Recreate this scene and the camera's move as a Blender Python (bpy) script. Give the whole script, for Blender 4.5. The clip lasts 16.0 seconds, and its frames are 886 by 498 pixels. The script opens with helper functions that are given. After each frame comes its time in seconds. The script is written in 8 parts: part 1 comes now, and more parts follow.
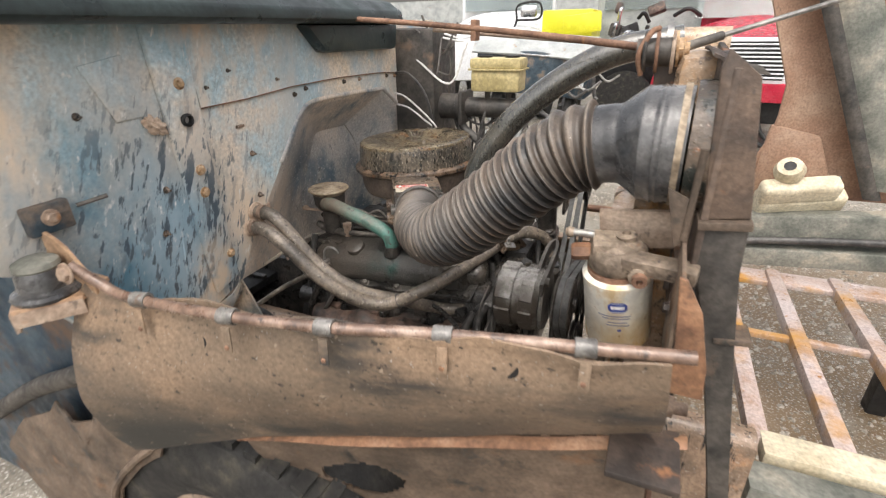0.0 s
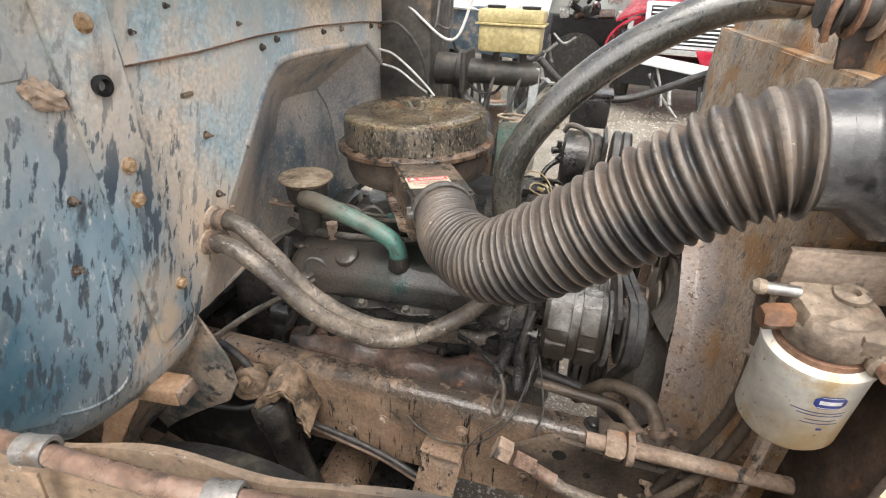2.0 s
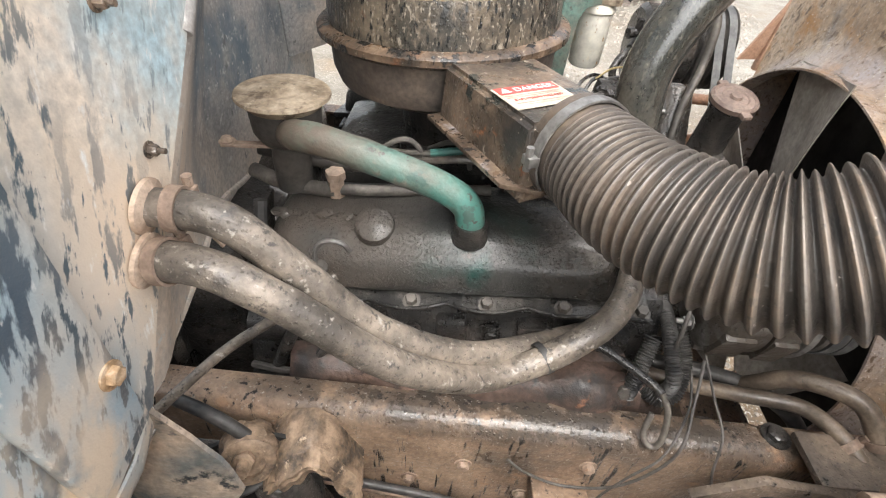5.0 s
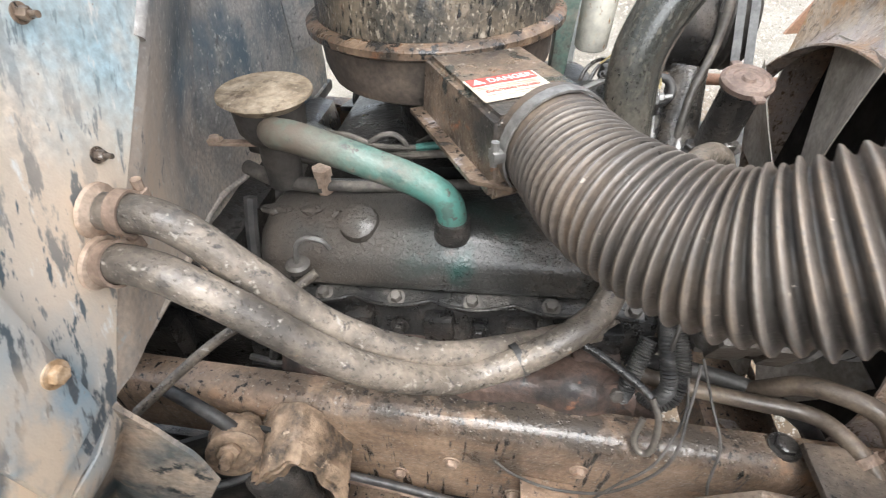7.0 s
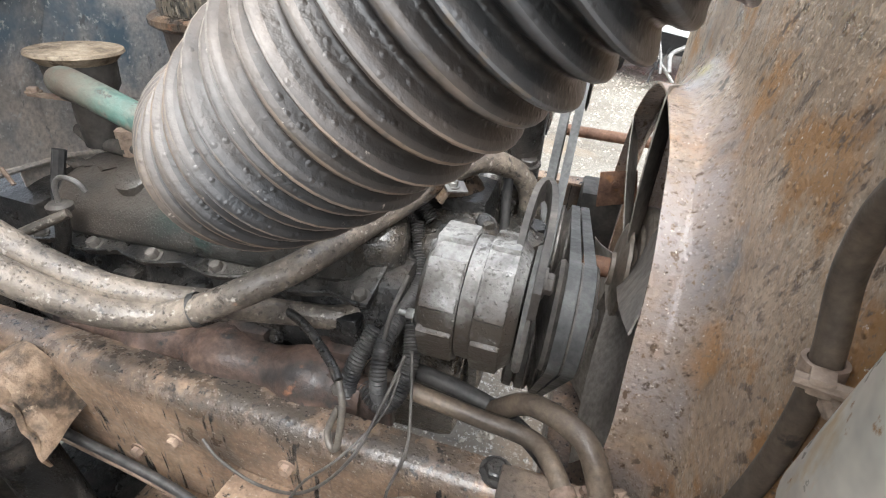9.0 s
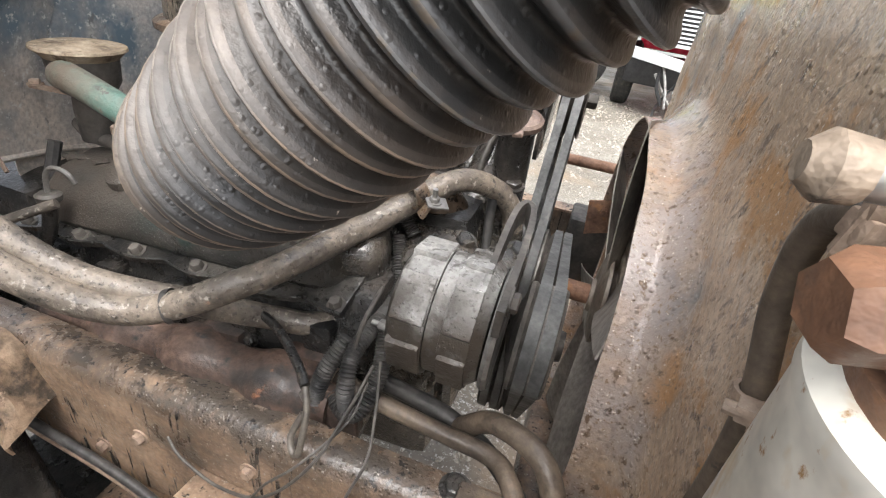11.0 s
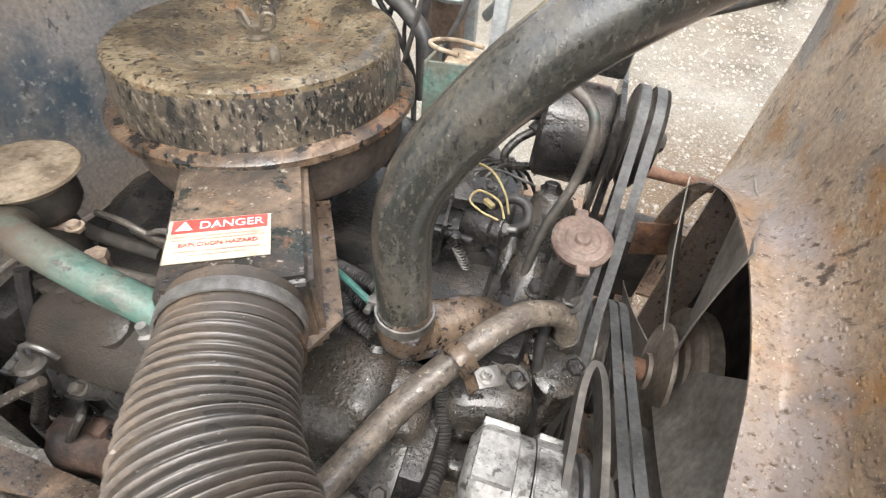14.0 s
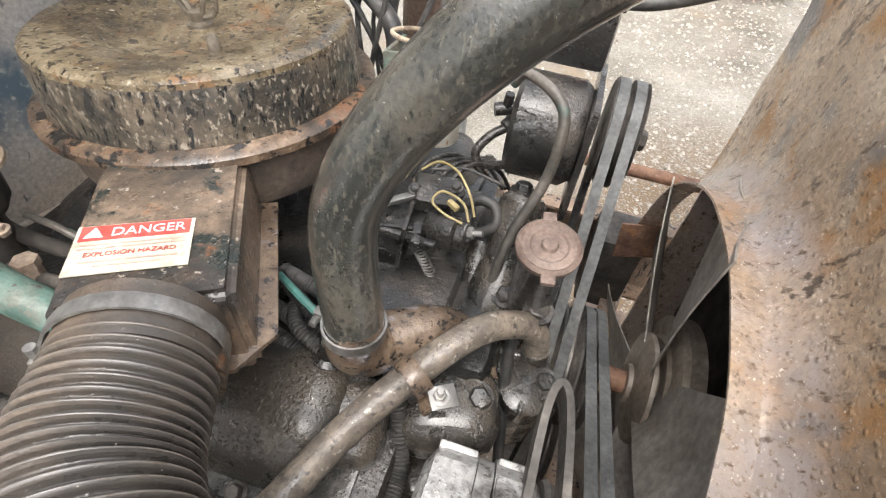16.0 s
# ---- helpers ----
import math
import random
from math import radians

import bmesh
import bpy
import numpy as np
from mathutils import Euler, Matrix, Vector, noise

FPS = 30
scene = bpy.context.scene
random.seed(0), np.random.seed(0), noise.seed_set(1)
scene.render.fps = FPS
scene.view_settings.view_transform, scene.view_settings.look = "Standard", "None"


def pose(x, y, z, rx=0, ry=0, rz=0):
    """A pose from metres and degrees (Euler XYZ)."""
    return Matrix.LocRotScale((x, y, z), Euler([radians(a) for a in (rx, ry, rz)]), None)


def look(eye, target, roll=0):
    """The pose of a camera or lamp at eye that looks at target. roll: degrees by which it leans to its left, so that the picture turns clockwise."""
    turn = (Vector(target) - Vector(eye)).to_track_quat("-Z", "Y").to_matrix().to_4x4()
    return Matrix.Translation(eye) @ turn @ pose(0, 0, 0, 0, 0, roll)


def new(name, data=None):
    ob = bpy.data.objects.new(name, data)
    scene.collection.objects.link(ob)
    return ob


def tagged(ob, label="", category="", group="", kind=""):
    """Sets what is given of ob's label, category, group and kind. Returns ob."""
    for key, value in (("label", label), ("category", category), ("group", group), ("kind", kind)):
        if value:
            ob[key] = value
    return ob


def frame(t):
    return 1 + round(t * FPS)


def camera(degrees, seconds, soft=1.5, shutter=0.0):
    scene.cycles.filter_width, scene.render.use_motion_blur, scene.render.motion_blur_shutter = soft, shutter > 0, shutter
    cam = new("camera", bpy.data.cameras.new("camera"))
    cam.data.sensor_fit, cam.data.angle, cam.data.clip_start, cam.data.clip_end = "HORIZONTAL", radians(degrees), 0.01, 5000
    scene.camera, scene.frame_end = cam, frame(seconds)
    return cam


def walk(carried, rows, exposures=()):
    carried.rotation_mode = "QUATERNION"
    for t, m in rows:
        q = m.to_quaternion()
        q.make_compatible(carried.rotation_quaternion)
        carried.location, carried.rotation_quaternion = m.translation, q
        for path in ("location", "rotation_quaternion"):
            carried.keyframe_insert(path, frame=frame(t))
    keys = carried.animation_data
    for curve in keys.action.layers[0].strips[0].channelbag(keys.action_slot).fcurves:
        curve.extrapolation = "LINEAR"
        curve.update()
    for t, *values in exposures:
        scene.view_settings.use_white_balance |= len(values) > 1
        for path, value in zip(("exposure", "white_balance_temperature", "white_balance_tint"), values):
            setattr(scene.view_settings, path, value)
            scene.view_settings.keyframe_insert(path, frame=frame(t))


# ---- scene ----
cam = camera(86.0, 16.0, 1.15, 0.25)
METRES, EYE, TILT, LEAN, TURN = 2.3, 1.75, -25.0, 1.0, 23.5
ROWS = [
    (0.0, 0.0, 0.0, 0.0, -0.0, 0.0, -0.0),
    (0.5, -0.0482, 0.069, 0.0373, -4.59, 1.19, 1.39),
    (1.0, -0.097, 0.1042, 0.0486, -8.19, -0.01, 1.69),
    (1.5, -0.1016, 0.1265, 0.0457, -7.44, -2.36, 1.14),
    (2.0, -0.0826, 0.1419, 0.048, -7.59, -4.63, 0.31),
    (2.5, -0.0926, 0.1603, 0.0518, -9.33, -6.17, -0.04),
    (3.0, -0.132, 0.2155, 0.0636, -12.8, -7.93, 0.29),
    (3.5, -0.1608, 0.2682, 0.0656, -16.45, -10.04, 1.39),
    (4.0, -0.1843, 0.3101, 0.0692, -20.4, -12.55, 2.55),
    (6.5, -0.1618, 0.3705, 0.0742, -17.43, -19.58, 5.78),
    (7.0, -0.1328, 0.3448, 0.071, -14.86, -17.69, 5.06),
    (7.5, -0.0903, 0.3199, 0.0562, -12.73, -15.17, 3.63),
    (8.0, -0.0459, 0.3006, 0.0387, -10.63, -12.15, 1.93),
    (8.5, 0.0032, 0.2999, 0.0182, -9.41, -10.12, -0.15),
    (9.0, 0.0344, 0.3019, 0.0052, -8.21, -7.64, -1.92),
    (11.5, 0.0454, 0.2945, 0.0063, -7.6, -5.5, -6.66),
    (12.0, 0.0095, 0.2977, 0.0422, -5.85, -6.58, -6.87),
    (12.5, -0.0064, 0.306, 0.0837, -5.12, -8.55, -6.59),
    (13.0, -0.0049, 0.3255, 0.1125, -4.52, -12.71, -5.5),
    (13.5, 0.0084, 0.3544, 0.1333, -5.96, -16.26, -4.12),
    (14.0, 0.0252, 0.3794, 0.1394, -7.78, -19.68, -2.89),
    (14.5, 0.0419, 0.3979, 0.1371, -10.15, -21.34, -2.38),
    (15.0, 0.0466, 0.4023, 0.1368, -11.03, -21.81, -2.3),
    (15.5, 0.0483, 0.403, 0.1368, -10.49, -21.33, -2.78),
    (16.0, 0.0495, 0.3974, 0.1375, -7.87, -19.94, -2.96),
]
walk(cam, [(t, pose(0, 0, EYE, TILT, LEAN, TURN) @ pose(METRES * x, METRES * y, METRES * z, 90 + pitch, roll, yaw)) for t, x, y, z, yaw, pitch, roll in ROWS],
     [(0.0, 0.0, 6750, 11), (0.5, 0.04, 6750, 11), (1.0, 0.04, 6700, 11), (2.0, 0.28, 6650, 10), (3.0, 0.50, 6600, 10), (4.0, 0.62, 6650, 10), (6.5, 0.84, 6250, 9), (7.5, 0.89, 6150, 8), (8.5, 0.97, 5980, 7), (9.0, 0.86, 6150, 8), (11.5, 0.72, 6400, 10),
      (12.0, 0.92, 6080, 8), (12.5, 0.62, 6520, 10), (13.0, 0.60, 6550, 10), (14.5, 0.72, 6500, 10), (16.0, 0.66, 6500, 10)])

# ---------------------------------------------------------------- world and light: bright overcast after rain
world = bpy.data.worlds.new("overcast")
scene.world = world
world.use_nodes = True
wn = world.node_tree
sky = wn.nodes.new("ShaderNodeTexSky")
sky.sky_type = "NISHITA"
sky.sun_disc = False
sky.sun_elevation = radians(66)
sky.sun_rotation = radians(169)
sky.dust_density = 6.0
sky.air_density = 1.2
grey = wn.nodes.new("ShaderNodeHueSaturation")
grey.inputs["Saturation"].default_value = 0.3
wn.links.new(sky.outputs[0], grey.inputs["Color"])
wn.links.new(grey.outputs[0], wn.nodes["Background"].inputs["Color"])
wn.nodes["Background"].inputs["Strength"].default_value = 0.255
sun_data = bpy.data.lights.new("sun", "SUN")
sun_data.energy = 1.2
sun_data.angle = radians(80)
sun_data.color = (1.0, 0.97, 0.93)
sun = new("sun", sun_data)
sun.matrix_world = look((0.3, -2.3, 3.8), (-0.35, 1.2, 0.8))


# ---------------------------------------------------------------- materials
def mat(name, cols, scale=6.0, rough=(0.5, 0.8), metal=0.0, bump=0.25, fine=90.0, spots=(), stretch=(1, 1, 1), spec=0.5, drops=0.0, coat=0.0, slick=0.14):
    """cols: (position, colour) stops over a broad noise; spots: (colour, scale, low, high, stretch, roughness or None) laid over it."""
    m = bpy.data.materials.new(name)
    m.use_nodes = True
    nt = m.node_tree
    n, ln = nt.nodes, nt.links
    b = n["Principled BSDF"]
    tc = n.new("ShaderNodeTexCoord")

    def noise_at(sc, st, detail=6.0, off=0.0):
        mp = n.new("ShaderNodeMapping")
        mp.inputs["Scale"].default_value = st[:3]
        mp.inputs["Location"].default_value = (off, off * 1.7, off * 0.6)
        if len(st) > 3:
            turn = n.new("ShaderNodeMapping")
            turn.inputs["Rotation"].default_value = (radians(st[3]), 0, 0)
            ln.new(tc.outputs["Object"], turn.inputs["Vector"])
            ln.new(turn.outputs[0], mp.inputs["Vector"])
        else:
            ln.new(tc.outputs["Object"], mp.inputs["Vector"])
        t = n.new("ShaderNodeTexNoise")
        t.inputs["Scale"].default_value = sc
        t.inputs["Detail"].default_value = detail
        t.inputs["Roughness"].default_value = 0.62
        ln.new(mp.outputs[0], t.inputs["Vector"])
        return t.outputs["Fac"]

    ramp = n.new("ShaderNodeValToRGB")
    el = ramp.color_ramp.elements
    el[0].position, el[0].color = cols[0][0], (*cols[0][1], 1)
    el[1].position, el[1].color = cols[-1][0], (*cols[-1][1], 1)
    for p, c in cols[1:-1]:
        e = el.new(p)
        e.color = (*c, 1)
    ln.new(noise_at(scale, stretch), ramp.inputs[0])
    colour = ramp.outputs[0]
    grain = noise_at(fine, (1, 1, 1), 3.0, 3.1)
    gm = n.new("ShaderNodeMapRange")
    gm.inputs["From Min"].default_value, gm.inputs["From Max"].default_value = 0.3, 0.7
    gm.inputs["To Min"].default_value, gm.inputs["To Max"].default_value = 0.72, 1.22
    ln.new(grain, gm.inputs["Value"])
    mul = n.new("ShaderNodeMix")
    mul.data_type, mul.blend_type = "RGBA", "MULTIPLY"
    mul.inputs["Factor"].default_value = 1.0
    ln.new(colour, mul.inputs["A"])
    ln.new(gm.outputs[0], mul.inputs["B"])
    colour = mul.outputs["Result"]
    rg = n.new("ShaderNodeMapRange")
    rg.inputs["From Min"].default_value, rg.inputs["From Max"].default_value = 0.35, 0.65
    rg.inputs["To Min"].default_value, rg.inputs["To Max"].default_value = rough
    ln.new(noise_at(scale * 2.7, (1, 1, 1), 4.0, 7.7), rg.inputs["Value"])
    roughness = rg.outputs[0]
    height = grain
    for k, (c, sc, lo, hi, st, ro, *zone) in enumerate(spots):
        mk = n.new("ShaderNodeMapRange")
        mk.inputs["From Min"].default_value, mk.inputs["From Max"].default_value = lo, hi
        ln.new(noise_at(sc, st, 5.5, 11.3 + 5.1 * k), mk.inputs["Value"])
        mask = mk.outputs[0]
        if zone:
            far = n.new("ShaderNodeVectorMath")
            far.operation = "DISTANCE"
            ln.new(tc.outputs["Object"], far.inputs[0])
            far.inputs[1].default_value = zone[0]
            zm = n.new("ShaderNodeMapRange")
            zm.inputs["From Min"].default_value, zm.inputs["From Max"].default_value = zone[1], zone[2]
            zm.inputs["To Min"].default_value, zm.inputs["To Max"].default_value = 1.0, 0.0
            ln.new(far.outputs["Value"], zm.inputs["Value"])
            both = n.new("ShaderNodeMath")
            both.operation = "MULTIPLY"
            ln.new(mask, both.inputs[0])
            ln.new(zm.outputs[0], both.inputs[1])
            mask = both.outputs[0]
        mx = n.new("ShaderNodeMix")
        mx.data_type = "RGBA"
        ln.new(mask, mx.inputs["Factor"])
        ln.new(colour, mx.inputs["A"])
        mx.inputs["B"].default_value = (*c, 1)
        colour = mx.outputs["Result"]
        if ro is not None:
            mr = n.new("ShaderNodeMix")
            ln.new(mask, mr.inputs["Factor"])
            ln.new(roughness, mr.inputs["A"])
            mr.inputs["B"].default_value = ro
            roughness = mr.outputs["Result"]
    if drops:
        vo = n.new("ShaderNodeTexVoronoi")
        vo.inputs["Scale"].default_value = drops
        ln.new(tc.outputs["Object"], vo.inputs["Vector"])
        dm = n.new("ShaderNodeMapRange")
        dm.inputs["From Min"].default_value, dm.inputs["From Max"].default_value = 0.04, 0.30
        dm.inputs["To Min"].default_value, dm.inputs["To Max"].default_value = 0.7, 0.0
        ln.new(vo.outputs["Distance"], dm.inputs["Value"])
        ad = n.new("ShaderNodeMath")
        ad.operation = "ADD"
        ln.new(height, ad.inputs[0])
        ln.new(dm.outputs[0], ad.inputs[1])
        height = ad.outputs[0]
    bp = n.new("ShaderNodeBump")
    bp.inputs["Strength"].default_value = bump
    bp.inputs["Distance"].default_value = 0.003
    ln.new(height, bp.inputs["Height"])
    ln.new(bp.outputs[0], b.inputs["Normal"])
    ln.new(colour, b.inputs["Base Color"])
    ln.new(roughness, b.inputs["Roughness"])
    b.inputs["Metallic"].default_value = metal
    b.inputs["Coat Weight"].default_value = coat
    b.inputs["Coat Roughness"].default_value = slick
    b.inputs["Specular IOR Level"].default_value = spec
    return m


ONE = (1, 1, 1)
TAN, DUST, DARK = (0.40, 0.29, 0.21), (0.50, 0.39, 0.30), (0.02, 0.022, 0.024)
M = {}
M["blue_panel"] = mat("flaking_blue_paint", [(0.32, (0.24, 0.44, 0.52)), (0.45, (0.50, 0.63, 0.67)), (0.53, (0.76, 0.68, 0.58)), (0.64, (0.82, 0.67, 0.51))], 2.8, (0.25, 0.55), 0.0, 0.3, 130,
    [((0.76, 0.63, 0.49), 7, 0.36, 0.54, ONE, 0.75, (-0.93, 0.85, 1.32), 0.03, 0.13), ((0.74, 0.58, 0.43), 6, 0.36, 0.54, ONE, 0.75, (-0.93, 0.80, 1.19), 0.08, 0.27), ((0.09, 0.22, 0.30), 4.0, 0.28, 0.52, (1, 1, 0.7, 15), 0.3, (-0.93, 0.54, 1.36), 0.14, 0.32), ((0.35, 0.47, 0.54), 3.2, 0.46, 0.62, (1, 1, 0.6, 15), 0.35), ((0.76, 0.62, 0.48), 5.0, 0.34, 0.58, ONE, 0.7, (-0.93, 0.86, 1.20), 0.06, 0.24), ((0.78, 0.65, 0.53), 6.0, 0.45, 0.60, (1, 1, 0.5, 15), 0.7, (-0.93, 0.86, 1.70), 0.10, 0.35), ((0.84, 0.68, 0.52), 5.0, 0.36, 0.52, (1, 1, 0.5, 15), 0.7, (-0.93, 0.34, 1.58), 0.08, 0.28), ((0.82, 0.80, 0.76), 90, 0.60, 0.72, (1, 1, 0.4, 15), None),
     ((0.08, 0.11, 0.14), 34, 0.575, 0.605, (1, 1, 0.28, 20), 0.3, (-0.93, 0.62, 1.36), 0.12, 0.36), ((0.10, 0.13, 0.15), 70, 0.585, 0.625, (1, 1, 0.30, 22), 0.3, (-0.93, 0.66, 1.34), 0.16, 0.42),
     ((0.08, 0.095, 0.11), 9, 0.62, 0.66, (1, 1, 0.40, 20), 0.3, (-0.93, 0.68, 1.40), 0.08, 0.26), ((0.10, 0.125, 0.145), 45, 0.555, 0.60, (1, 1, 0.35, 20), 0.3, (-0.93, 0.70, 1.24), 0.10, 0.26), ((0.76, 0.62, 0.47), 9, 0.54, 0.66, (1, 1, 0.6, 20), 0.7, (-0.93, 0.71, 1.16), 0.06, 0.20), ((0.40, 0.33, 0.27), 190, 0.67, 0.72, ONE, None), ((0.50, 0.28, 0.16), 40, 0.72, 0.77, ONE, 0.8)], coat=0.3)
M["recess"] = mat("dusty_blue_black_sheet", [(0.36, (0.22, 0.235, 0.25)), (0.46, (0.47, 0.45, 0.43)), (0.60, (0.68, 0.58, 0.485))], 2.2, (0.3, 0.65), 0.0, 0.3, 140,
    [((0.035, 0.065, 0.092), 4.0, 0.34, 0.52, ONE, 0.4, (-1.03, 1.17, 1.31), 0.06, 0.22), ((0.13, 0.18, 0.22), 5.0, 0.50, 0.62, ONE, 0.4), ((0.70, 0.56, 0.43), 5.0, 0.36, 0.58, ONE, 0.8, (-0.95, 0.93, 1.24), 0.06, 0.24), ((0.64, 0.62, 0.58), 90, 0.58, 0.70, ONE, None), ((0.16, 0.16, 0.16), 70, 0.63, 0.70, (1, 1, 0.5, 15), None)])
# navy base taken darker still, with the corner's deep shadow in it
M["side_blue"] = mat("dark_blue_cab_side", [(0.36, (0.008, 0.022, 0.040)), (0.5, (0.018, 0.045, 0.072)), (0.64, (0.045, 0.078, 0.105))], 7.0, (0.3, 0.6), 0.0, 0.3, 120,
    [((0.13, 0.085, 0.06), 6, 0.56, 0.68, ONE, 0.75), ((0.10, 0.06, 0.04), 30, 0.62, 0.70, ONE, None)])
M["fender_brown"] = mat("brown_dirt_on_fender_sheet", [(0.34, (0.075, 0.056, 0.042)), (0.5, (0.145, 0.105, 0.076)), (0.66, (0.24, 0.175, 0.128))], 6.0, (0.5, 0.85), 0.0, 0.5, 120,
    [((0.23, 0.12, 0.06), 9, 0.60, 0.72, ONE, None), ((0.035, 0.033, 0.03), 16, 0.58, 0.68, ONE, 0.5)])
M["bracket_orange"] = mat("rust_orange_bracket", [(0.36, (0.14, 0.07, 0.04)), (0.52, (0.28, 0.145, 0.08)), (0.66, (0.40, 0.24, 0.15))], 11.0, (0.4, 0.75), 0.0, 0.4, 120,
    [((0.08, 0.05, 0.036), 26, 0.58, 0.68, ONE, 0.4)], coat=0.15)
M["pump_grey"] = mat("wet_greasy_pump_metal", [(0.36, (0.016, 0.015, 0.014)), (0.55, (0.045, 0.041, 0.037)), (0.67, (0.12, 0.108, 0.096))], 24.0, (0.14, 0.45), 0.15, 0.9, 150,
    [((0.11, 0.085, 0.062), 22, 0.60, 0.70, ONE, 0.6), ((0.25, 0.235, 0.21), 120, 0.66, 0.72, ONE, None)], drops=260, coat=0.5, slick=0.1)
M["worn_clip"] = mat("worn_grey_clip_metal", [(0.36, (0.09, 0.085, 0.08)), (0.6, (0.26, 0.25, 0.235))], 30.0, (0.25, 0.5), 0.2, 0.3, 120, [((0.14, 0.09, 0.06), 30, 0.58, 0.68, ONE, None)], coat=0.2)
M["cowl"] = mat("black_green_cowl_paint", [(0.4, (0.015, 0.022, 0.022)), (0.6, (0.03, 0.045, 0.045))], 5.0, (0.25, 0.5), 0.0, 0.1)
M["rust_dust"] = mat("dusty_rusted_steel", [(0.34, (0.18, 0.125, 0.095)), (0.5, (0.36, 0.265, 0.20)), (0.64, (0.50, 0.395, 0.31))], 7.0, (0.6, 0.92), 0.0, 0.6, 130,
    [((0.40, 0.19, 0.08), 15, 0.63, 0.74, ONE, None), ((0.07, 0.06, 0.055), 24, 0.62, 0.68, (1, 1, 0.5), None)])
M["mud"] = mat("dried_mud_over_oil", [(0.36, (0.07, 0.055, 0.042)), (0.46, (0.22, 0.155, 0.105)), (0.60, (0.40, 0.285, 0.195))], 26.0, (0.4, 0.85), 0.0, 0.9, 90,
    [((0.045, 0.04, 0.036), 22, 0.60, 0.66, ONE, 0.25), ((0.52, 0.40, 0.29), 60, 0.62, 0.70, ONE, None)], coat=0.15)
M["putty"] = mat("tan_sealing_putty", [(0.36, (0.44, 0.32, 0.235)), (0.6, (0.62, 0.48, 0.37))], 40.0, (0.6, 0.9), 0.0, 0.5, 120)
M["bolt_rust"] = mat("dusty_orange_bolt", [(0.36, (0.30, 0.18, 0.09)), (0.5, (0.46, 0.31, 0.18)), (0.64, (0.60, 0.46, 0.33))], 60.0, (0.5, 0.85), 0.0, 0.4, 200)
M["gusset"] = mat("tan_dust_over_dark_blue", [(0.36, (0.16, 0.17, 0.165)), (0.47, (0.36, 0.30, 0.245)), (0.6, (0.56, 0.43, 0.32))], 9.0, (0.35, 0.75), 0.0, 0.4, 120,
    [((0.06, 0.085, 0.095), 9, 0.52, 0.60, ONE, 0.4), ((0.03, 0.035, 0.038), 30, 0.58, 0.64, ONE, 0.35)], coat=0.2)
M["orange_dust"] = mat("orange_tan_dusted_steel", [(0.36, (0.36, 0.215, 0.125)), (0.55, (0.50, 0.33, 0.21)), (0.66, (0.56, 0.41, 0.29))], 9.0, (0.35, 0.7), 0.0, 0.3, 120, coat=0.25)
M["cap_brown"] = mat("dusty_pink_brown_cap", [(0.36, (0.15, 0.105, 0.085)), (0.6, (0.27, 0.20, 0.165))], 30.0, (0.45, 0.75), 0.0, 0.4, 160, [((0.36, 0.29, 0.25), 40, 0.60, 0.70, ONE, None)])
M["tarnish"] = mat("tarnished_fastener", [(0.36, (0.10, 0.08, 0.058)), (0.6, (0.22, 0.19, 0.15))], 60.0, (0.35, 0.6), 0.3, 0.4, 200)
M["rust_plain"] = mat("brown_rust", [(0.35, (0.12, 0.065, 0.045)), (0.6, (0.30, 0.17, 0.11))], 12.0, (0.6, 0.9), 0.0, 0.5, 150,
    [((0.42, 0.20, 0.08), 20, 0.58, 0.7, ONE, None)])
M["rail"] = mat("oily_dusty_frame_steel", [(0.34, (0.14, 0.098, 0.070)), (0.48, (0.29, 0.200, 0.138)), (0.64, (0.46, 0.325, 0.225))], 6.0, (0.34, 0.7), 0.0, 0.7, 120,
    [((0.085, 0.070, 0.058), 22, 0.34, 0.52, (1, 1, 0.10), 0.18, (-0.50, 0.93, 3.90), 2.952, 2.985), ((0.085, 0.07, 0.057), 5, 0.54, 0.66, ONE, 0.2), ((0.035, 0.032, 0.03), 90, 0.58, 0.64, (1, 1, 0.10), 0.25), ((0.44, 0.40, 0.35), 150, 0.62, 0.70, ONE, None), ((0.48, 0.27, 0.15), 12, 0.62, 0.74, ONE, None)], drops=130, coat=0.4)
M["greasy_plate"] = mat("greasy_brown_bracket_plate", [(0.34, (0.05, 0.042, 0.035)), (0.5, (0.11, 0.087, 0.068)), (0.66, (0.21, 0.16, 0.12))], 12.0, (0.3, 0.65), 0.0, 0.6, 120, [((0.03, 0.028, 0.026), 40, 0.60, 0.68, ONE, 0.25)], drops=150, coat=0.25)
